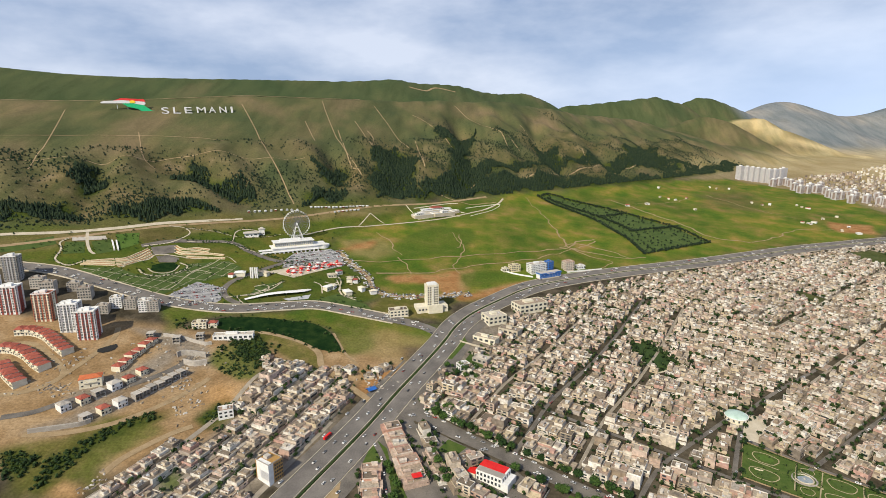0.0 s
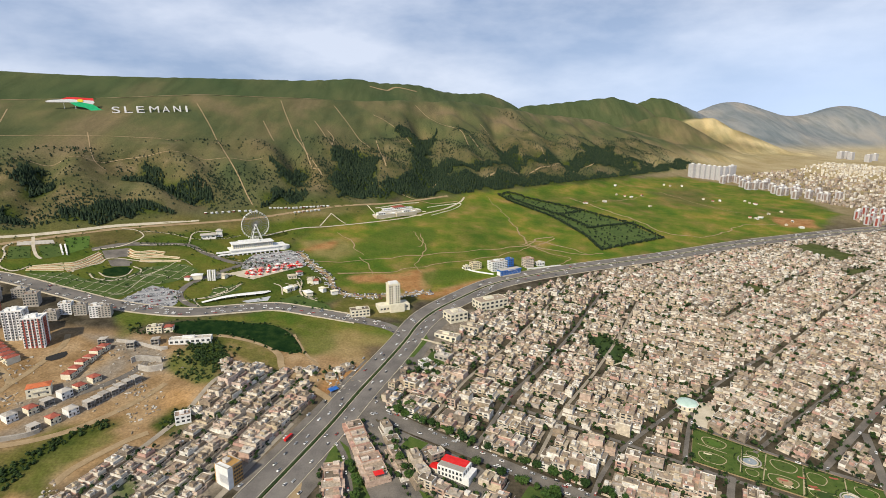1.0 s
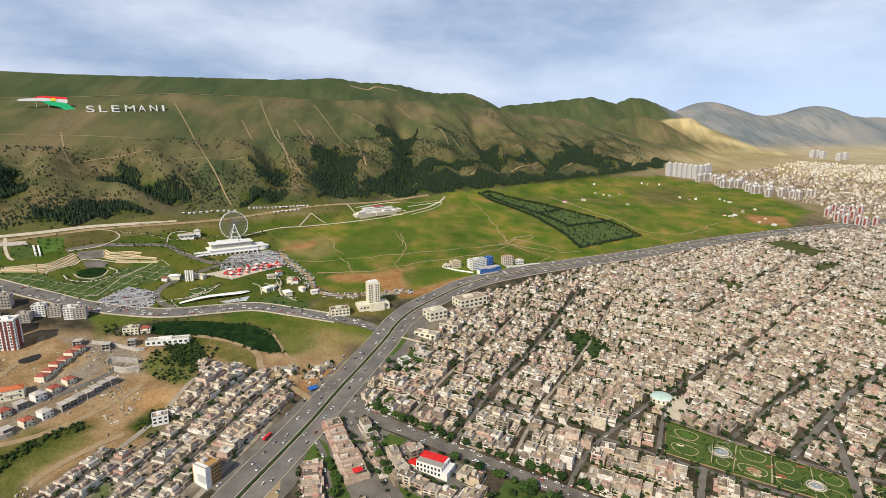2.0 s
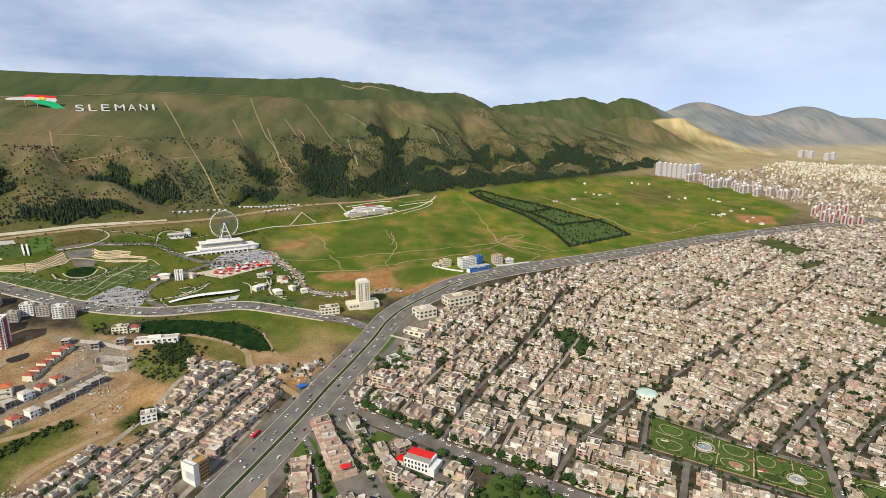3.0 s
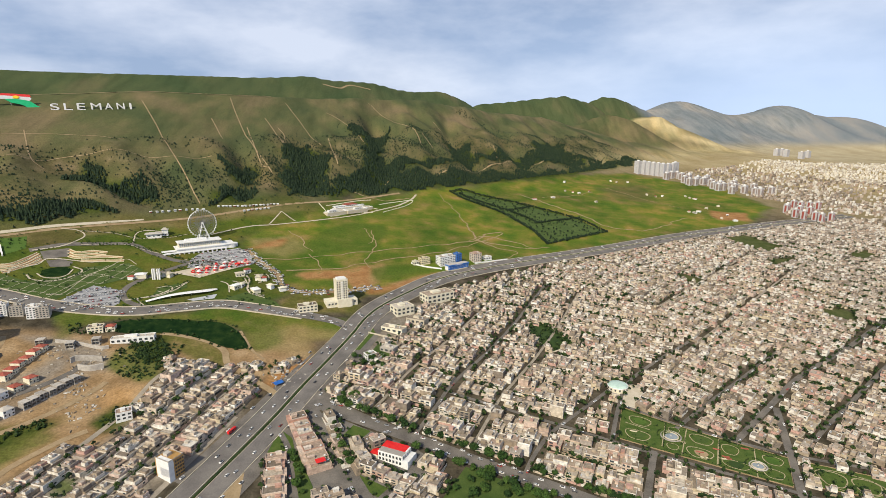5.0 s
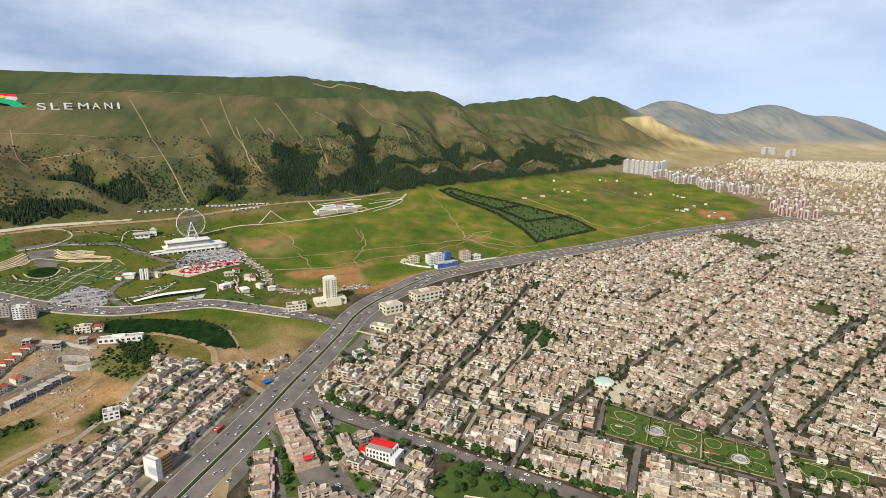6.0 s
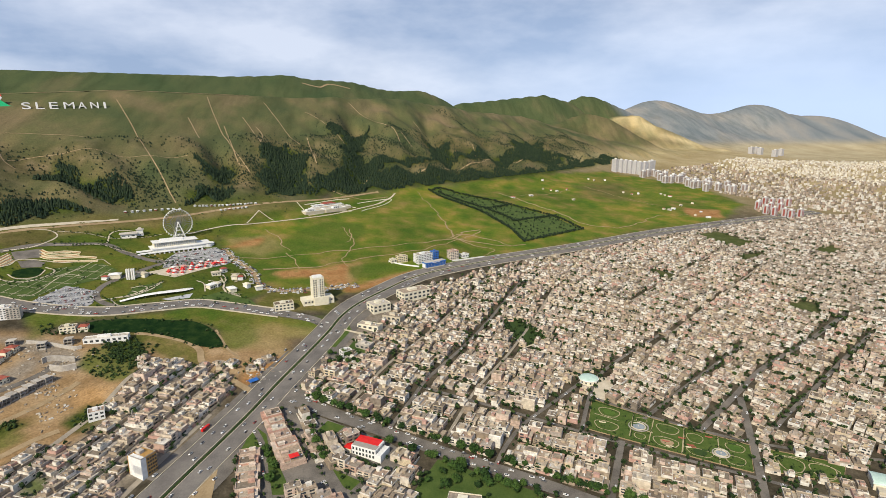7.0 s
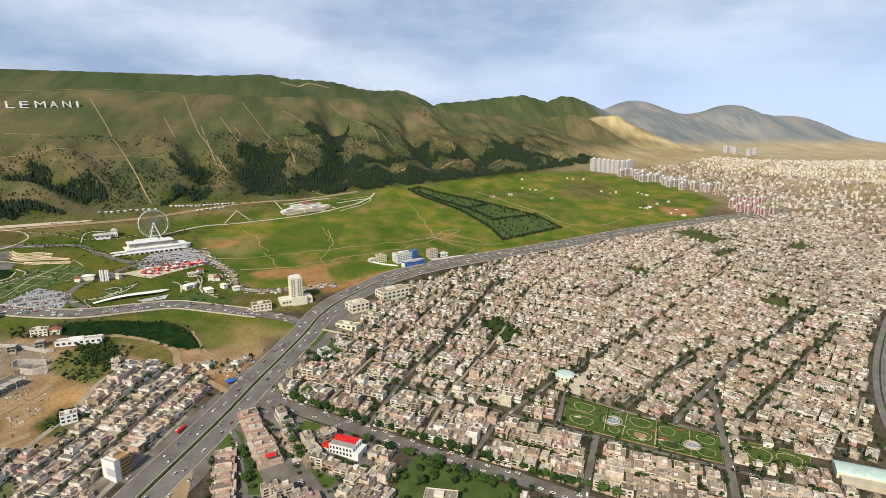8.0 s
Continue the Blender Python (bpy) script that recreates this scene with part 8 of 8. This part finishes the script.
# ---- hillside sign ----
def hillside_sign():
    """Big white letters and a coloured map standing on the slope."""
    e = thing("hillside_sign", None, "giant white letters standing on the mountain slope", "sign")
    turn = math.degrees(math.atan2(UY, UX))
    for k, ch in enumerate("SLEMANI"):
        cu = bpy.data.curves.new("letter", "FONT")
        cu.body, cu.extrude = ch, 0.05
        tmp = bpy.data.objects.new("letter", cu)
        scene.collection.objects.link(tmp)
        dep = bpy.context.evaluated_depsgraph_get()
        me = bpy.data.meshes.new_from_object(tmp.evaluated_get(dep))
        bpy.data.objects.remove(tmp)
        bpy.data.curves.remove(cu)
        xs, ys = [v.co.x for v in me.vertices], [v.co.y for v in me.vertices]
        wide = 4.0 if ch == "I" else 19.0 if ch == "M" else 15.0
        for v in me.vertices:
            v.co.x = ((v.co.x - min(xs)) / (max(xs) - min(xs)) - 0.5) * wide
            v.co.y = (v.co.y - min(ys)) / (max(ys) - min(ys)) * 15.0
            v.co.z *= 30
        me.materials.clear()
        me.materials.append(sign_white)
        ob = new("letter", me)
        ob.parent = e
        u, v = 182 + k * 23.4 + (4 if k > 2 else 0) - (4 if ch == "I" else 0), 1380 - 1.6 * k
        x, y = xy(u, v)
        ob.matrix_basis = pose(x, y, float(ground(x, y)) - 0.8, 66, 0, turn - 4)
    return e


hillside_sign()


def map_panel():
    """A long map-shaped panel in four colours, on posts."""
    turn = math.degrees(math.atan2(UY, UX))
    x, y = xy(112, 1398)
    e = thing("map_panel", pose(x, y, float(ground(x, y)), 62, 0, turn), "giant map-shaped panel in red, white and green", "sign")
    for nm, mt, pts, dz in (("red_field", sign_red, ((-26, 15), (-12, 22), (18, 21), (34, 20), (36, 14), (6, 15.5), (-10, 17)), 0.0),
                            ("white_field", sign_white, ((-52, 10), (-50, 7), (-12, 8), (10, 9), (32, 4), (36, 9), (34, 13.8), (6, 15.3), (-10, 16.6), (-26, 14.8), (-44, 13)), 0.0),
                            ("green_field", sign_green, ((-10, 7.8), (10, 8.8), (32, 3.8), (46, -10), (58, -12), (60, -22), (44, -24), (28, -14), (18, -6), (0, -1)), 0.0),
                            ("sun_disc", sign_yellow, tuple((10 + 6 * math.cos(k), 12.5 + 4 * math.sin(k)) for k in (0, 0.8, 1.6, 2.4, 3.14, 3.9, 4.7, 5.5)), 0.9)):
        bm = bmesh.new()
        f = bm.faces.new([bm.verts.new((px * 0.98, py * 0.9 + 12, dz)) for px, py in pts])
        r = bmesh.ops.extrude_face_region(bm, geom=[f])
        bmesh.ops.translate(bm, verts=[v for v in r["geom"] if isinstance(v, bmesh.types.BMVert)], vec=(0, 0, 0.8))
        part(nm, bm, mt, e)
    for px in (-20, 0, 20):
        part("post", tube(bmesh.new(), (px, 8, -5), (px, 20, -0.1), 0.4), steel, e)


map_panel()

# ---- trees in the town ----
rt = random.Random(21)


def tree(seed, radius, height):
    """A broad tree: tapered trunk with limbs, and an uneven crown of lobes and leaf clumps."""
    r = random.Random(seed)
    e = thing("tree", None, "", "tree")
    bm = tube(bmesh.new(), (0, 0, -0.5), (0, 0, height * 0.55), 0.22, 0.12, sides=7)
    for k in range(4):
        a = k * 1.57 + r.uniform(-0.4, 0.4)
        tube(bm, (0, 0, height * 0.35), (math.cos(a) * radius * 0.6, math.sin(a) * radius * 0.6, height * 0.7), 0.1, 0.04, sides=5)
    part("trunk", bm, bark, e)
    V, Fc = lumps(r, 13, radius, leaves=240, leaf_size=0.55, lobe=(0.28, 0.42))
    raw("crown", [v + Vector((0, 0, height - radius * 0.75)) for v in V], Fc, leaf, parent=e)
    return e


tree_models = [tagged(tree(60 + k, (2.2, 2.8, 3.3, 2.5)[k], (5.0, 6.0, 7.0, 6.5)[k]), "broad-leaved green street tree", "tree", "street trees") for k in range(4)]
spots = []
for k in range(78):
    spots.append(town(rt.uniform(18, 330), rt.uniform(9.5, 15)))
for k in range(34):
    spots.append(town(rt.uniform(161, 252), rt.choice((rt.uniform(-18, -9), rt.uniform(-40, -9)))))
for k in range(7):
    spots.append((rt.uniform(-42, -36) - 5 + k * 1.6, 402 - k * 7.2))
for k in range(6):
    spots.append((rt.uniform(-15, -12) + k * 3.4, 440 - k * 10.5))
for k in range(14):
    spots.append((rt.uniform(2, 40), rt.uniform(536, 560)))
for k in range(12):
    spots.append((rt.uniform(-8, 14), rt.uniform(470, 486)))
for k in range(10):
    spots.append(town(rt.uniform(100, 160), rt.uniform(-16, -10)))
done = set()
for x, y in spots:
    k = rt.randrange(4)
    m = at(x, y, rt.uniform(0, 360)) @ Matrix.Scale(rt.uniform(0.8, 1.25), 4)
    if k in done:
        copy_thing(tree_models[k], m)
    else:
        done.add(k)
        tree_models[k].matrix_basis = m

yard = []
for x, y, w, d, turn in all_lots:
    if rt.random() < 0.75:
        a = radians(turn)
        side = rt.uniform(-0.5, 0.5) * w
        f = -d / 2 - rt.uniform(-1.5, 2.5)
        yard.append((x + math.cos(a) * side - math.sin(a) * f, y + math.sin(a) * side + math.cos(a) * f))
for line, w in list(STREETS.values())[:12]:
    for x, y in resample(line, 7.0):
        if rt.random() < 0.7:
            yard.append((x + rt.choice((-1, 1)) * (w * 0.5 + rt.uniform(1.5, 4)), y + rt.uniform(-2, 2)))
free = [(rt.uniform(-20, 900), rt.uniform(300, 1000)) for _ in range(9000)] + [(rt.uniform(-240, -80), rt.uniform(330, 545)) for _ in range(500)]
fx, fy = np.array([p[0] for p in free]), np.array([p[1] for p in free])
lx, ly = np.array([f[0] for f in all_lots]), np.array([f[1] for f in all_lots])
gap_to = np.array([np.min((lx - a) ** 2 + (ly - b) ** 2) for a, b in free]) ** 0.5
clear = (gap_to > 6.6) & (gap_to < 12.5)
for line, far in [([tuple(p) for p in resample(MEDIAN, 20)], 30.0), (BROAD, 8.5), (EAST_ROAD, 15.0)] + [(l, w / 2 + 1.2) for l, w in STREETS.values()]:
    clear &= edge_distance(fx, fy, line) > far
yard += [p for p, k in zip(free, clear) if k]
grow("town_trees", yard, "green trees in yards and along the town streets", leaf_town, 3, 31, (1.2, 3.0))
garden_bushes = []
for p0, p1 in ((274, 310), (314, 356), (360, 412)):
    for _ in range(34):
        garden_bushes.append(town(rt.uniform(p0, p1), rt.choice((rt.uniform(93, 96), rt.uniform(96, 126), rt.uniform(124, 130)))))
for fx0, fy0, rr in ((*FOUNT, 12.0), (*FOUNT_TWO, 10.0)):
    garden_bushes += [(fx0 + math.cos(k * 0.14) * rr, fy0 + math.sin(k * 0.14) * rr) for k in range(45) if k % 11 > 1]
for p0, p1, q0, q1 in ((272, 413, 91, 91), (272, 330, 139, 133), (332, 413, 132, 127), (311, 311, 96, 134), (358, 358, 92, 130)):
    garden_bushes += [town(p0 + (p1 - p0) * k / 60 + 1.2, q0 + (q1 - q0) * k / 60) for k in range(61)]
garden_bushes += [town(rt.uniform(432, 482), rt.uniform(100, 128)) for _ in range(30)]
grow("garden_bushes", garden_bushes, "low green clipped bushes in the ornamental gardens", leaf_town, 3, 39, (0.5, 1.1), "bushes", (0.3, 0.6))
grow("grove_trees", scatter(GROVE, 9.5, 32, 0.6) + scatter([GROVE[1], GROVE[2], town(196, 245), town(147, 279)], 5.0, 41, 0.6) + scatter(BIG_GARDEN, 14.0, 33, 0.6), "dense dark green grove inside the town", leaf_town, 3, 34, (1.6, 3.0))
tagged(strip("path", GROVE + GROVE[:1], 2.4, 0.5, pale_path, 4, 1, curved=False), "pale path round the walled grove", "path", kind="structure")
scrub = []
for poly, sp in ((KNOLL_TREES, 2.3), (KNOLL, 4.2), (SCRUB_A, 2.6), (SCRUB_B, 3.6), (SCRUB_C, 2.8), (SCRUB_D, 3.4)):
    scrub += scatter(poly, sp, 35, 0.6, 0.6)
for x, y in resample(POND + POND[:1], 6.0):
    scrub += [(x + rt.uniform(-4, 4), y + rt.uniform(-4, 4))]
scrub += [(rt.uniform(-215, -180), rt.uniform(540, 580)) for _ in range(26)] + [(rt.uniform(-320, -265), rt.uniform(596, 618)) for _ in range(40)]
grow("scrub", scrub, "green bushes round the reservoir and on the slopes", leaf_town, 3, 36, (0.8, 2.5), "bushes", (0.35, 0.7))
park_trees = []
for poly, n in ((BIG_LAWN, 25), (LAWN_A, 10), (LAWN_B, 10), (LAWN_C, 14), (LOWER_LAWN, 10), (LOWER_LAWN_TWO, 24), (PARKLAND, 260)):
    xs, ys = [p[0] for p in poly], [p[1] for p in poly]
    q = np.array([(rt.uniform(min(xs), max(xs)), rt.uniform(min(ys), max(ys))) for _ in range(n * 2)])
    park_trees += [tuple(p) for p in q[inside(q[:, 0], q[:, 1], poly)]]
for line in LAWN_PATHS + [LOOP_A, LOOP_C, LOOP_D, UPPER_A, UPPER_B, UPPER_C, ARC_PATH, LOOP_PATH, PARK_ROAD, PARK_ROAD_TWO, BOULEVARD]:
    for side in (-1, 1):
        for x, y in offset_line(line, side * (6.5 if line in (PARK_ROAD, PARK_ROAD_TWO, BOULEVARD) else 2.2), 4.5):
            if rt.random() < (0.05 if line in LAWN_PATHS else 0.6):
                park_trees.append((x + rt.uniform(-0.8, 0.8), y + rt.uniform(-0.8, 0.8)))
grow("park_trees", park_trees, "small young trees dotted over the park lawns", leaf, 3, 37, (0.7, 1.7))
hedge = []
for x, y in resample(MEDIAN, 1.7):
    hedge.append((x + rt.uniform(-0.8, 0.8), y + rt.uniform(-0.8, 0.8)))
for x, y in resample(EAST_ROAD, 1.9):
    hedge.append((x + rt.uniform(-0.5, 0.5), y + rt.uniform(-0.5, 0.5)))
grow("median_hedge", hedge, "dark green hedge along the highway median", leaf_hazed, 1, 38, (0.4, 0.7), "hedge", (0.6, 1.0))

# ---- traffic ----
def car():
    """A saloon car: rounded body, glasshouse with roof, four wheels."""
    e = thing("car", None, "passenger car on the road", "car", "cars on the roads")
    bm = bmesh.new()
    prof = ((-2.2, 0.35), (-2.25, 0.75), (-1.9, 0.95), (-1.2, 1.0), (1.0, 0.98), (1.9, 0.85), (2.2, 0.65), (2.2, 0.35))
    for s in (-0.88, 0.88):
        bm.faces.new([bm.verts.new((x, s, z)) for x, z in prof])
    fa, fb = list(bm.faces)
    va, vb = list(fa.verts), list(fb.verts)
    for i in range(8):
        j = (i + 1) % 8
        bm.faces.new((va[i], va[j], vb[j], vb[i]))
    bmesh.ops.recalc_face_normals(bm, faces=bm.faces[:])
    part("body", bm, car_paint, e)
    bm = bmesh.new()
    lo = [bm.verts.new(p) for p in ((-1.7, -0.8, 0.97), (1.1, -0.8, 0.97), (1.1, 0.8, 0.97), (-1.7, 0.8, 0.97))]
    hi = [bm.verts.new(p) for p in ((-1.2, -0.62, 1.42), (0.3, -0.62, 1.42), (0.3, 0.62, 1.42), (-1.2, 0.62, 1.42))]
    for i in range(4):
        bm.faces.new((lo[i], lo[(i + 1) % 4], hi[(i + 1) % 4], hi[i]))
    part("glasshouse", bm, window_glass, e)
    part("roof", boxed(-1.22, -0.64, 1.42, 0.32, 0.64, 1.47), car_paint, e)
    wheel = tube(bmesh.new(), (0, -0.1, 0), (0, 0.1, 0), 0.33, sides=10)
    w0 = part("wheel", wheel, rubber, e)
    for k, (x, y) in enumerate(((-1.35, -0.82), (1.35, -0.82), (1.35, 0.82), (-1.35, 0.82))):
        ob = w0 if not k else new("wheel", w0.data)
        ob.parent = e
        ob.location = (x, y, 0.33)
    return e


rc = random.Random(91)
first_car = car()
slots = []
for lane, way in ((-21.5, 1), (-25.5, 1), (-5.2, 1), (-8.6, 1), (-12.5, 1), (5.2, 0), (8.6, 0), (12.5, 0), (24, 0), (20, 0)):
    line = offset_line(MEDIAN, lane, 2.0)
    i = rc.randrange(4, 20)
    end = len(line) - 4 if abs(lane) < 15 else 190
    while i < end:
        (x0, y0), (x1, y1) = line[i - 2], line[i + 2]
        slots.append((line[i][0], line[i][1], math.degrees(math.atan2(y1 - y0, x1 - x0)) + 180 * way, 0.56))
        i += int(rc.choice((7, 12, 18, 30, 45)) * (1.0 if line[i][1] < 800 else 1.6))
for lane in (-3.4, 3.6, -6.2, 6.2):
    line = offset_line(BROAD, lane, 2.0)
    i = rc.randrange(5, 15)
    while i < len(line) - 4:
        (x0, y0), (x1, y1) = line[i - 2], line[i + 2]
        slots.append((line[i][0], line[i][1], math.degrees(math.atan2(y1 - y0, x1 - x0)), 0.62))
        i += rc.choice((5, 9, 14, 25))
for line, w in list(STREETS.values())[:16]:
    line = offset_line(line, w * 0.33, 2.0)
    i = 4
    while i < len(line) - 3:
        (x0, y0), (x1, y1) = line[i - 2], line[i + 2]
        slots.append((line[i][0], line[i][1], math.degrees(math.atan2(y1 - y0, x1 - x0)), 0.52))
        i += rc.choice((9, 16, 28, 40))
slots.sort(key=lambda s: math.hypot(s[0] - 40, s[1] - 330))
for k, (x, y, a, lift) in enumerate(slots[:95]):
    m = at(x, y, a, lift)
    if k:
        copy_thing(first_car, m)
    else:
        first_car.matrix_basis = m


def car_mass(name, places, label):
    """Cars too far to tell apart, in one mesh: body and glasshouse."""
    V, Fc, S = [], [], []
    for x, y, a, lift in places:
        m = at(x, y, a, lift)
        b = len(V)
        for z, k, l0, l1 in ((0.3, 0.88, -2.2, 2.2), (0.95, 0.88, -2.2, 2.1)):
            V.extend(m @ Vector(p) for p in ((l0, -k, z), (l1, -k, z), (l1, k, z), (l0, k, z)))
        for i in range(4):
            Fc.append((b + i, b + (i + 1) % 4, b + 4 + (i + 1) % 4, b + 4 + i))
            S.append(0)
        Fc.append((b + 4, b + 5, b + 6, b + 7))
        S.append(0)
        b = len(V)
        V.extend(m @ Vector(p) for p in ((-1.6, -0.8, 0.96), (1.1, -0.8, 0.96), (1.1, 0.8, 0.96), (-1.6, 0.8, 0.96), (-1.2, -0.62, 1.45), (0.3, -0.62, 1.45), (0.3, 0.62, 1.45), (-1.2, 0.62, 1.45)))
        for i in range(4):
            Fc.append((b + i, b + (i + 1) % 4, b + 4 + (i + 1) % 4, b + 4 + i))
            S.append(1)
        b = len(V)
        V.extend(m @ Vector(p) for p in ((-1.2, -0.62, 1.46), (0.3, -0.62, 1.46), (0.3, 0.62, 1.46), (-1.2, 0.62, 1.46)))
        Fc.append((b, b + 1, b + 2, b + 3))
        S.append(0)
    return tagged(raw(name, V, Fc, [car_paint_far, window_glass], S), label, "cars", kind="stuff")


far_cars = list(slots[95:])
for lane in (-6, -2.5, 2.5, 6):
    line = offset_line(NORTH_ROAD, lane, 2.0)
    i = 5
    while i < len(line) - 4:
        (x0, y0), (x1, y1) = line[i - 2], line[i + 2]
        far_cars.append((line[i][0], line[i][1], math.degrees(math.atan2(y1 - y0, x1 - x0)), 0.47))
        i += rc.choice((4, 5, 8, 14) if lane > 0 else (10, 18, 30))
for off in (-6, -2.5, 2.5, 6, 9):
    for x, y in offset_line(FIELD_ROAD, off, 5.0):
        if rc.random() < 0.62:
            far_cars.append((x, y, rc.uniform(0, 180), 0.32))
for poly, turn, sp in ((PARKING, 25, 4.6), (CAR_PARK_TWO, 30, 4.6)):
    c, s = math.cos(radians(turn)), math.sin(radians(turn))
    mx, my = sum(p[0] for p in poly) / len(poly), sum(p[1] for p in poly) / len(poly)
    grid = [(mx + c * a * 2.9 - s * b, my + s * a * 2.9 + c * b) for a in range(-40, 41) for b in (j * 15.5 + e for j in range(-8, 9) for e in (-2.7, 2.7)) if rc.random() < 0.86]
    ok = inside(np.array([g[0] for g in grid]), np.array([g[1] for g in grid]), poly)
    for (x, y), k in zip(grid, ok):
        if k:
            far_cars.append((x, y, turn + 90 + rc.uniform(-3, 3), 0.36))
car_mass("distant_cars", far_cars, "many small cars parked and driving far below")


def bus():
    e = thing("bus", at(*offset_line(MEDIAN, -22, 2.0)[105], 66, 0.5) @ Matrix.Scale(0.85, 4), "red long-distance bus on the shoulder", "bus")
    part("body", boxed(-6, -1.3, 0.5, 6, 1.3, 3.3, bevel=0.2), red_sheet, e)
    for s in (-1, 1):
        part("window_band", boxed(-5.4, s * 1.32 - 0.04, 1.7, 5.2, s * 1.32 + 0.04, 2.7), window_glass, e)
    for x in (-4, 3.6):
        for y in (-1.15, 1.15):
            part("wheel", tube(bmesh.new(), (x, y - 0.15, 0.5), (x, y + 0.15, 0.5), 0.5, sides=10), rubber, e)


bus()
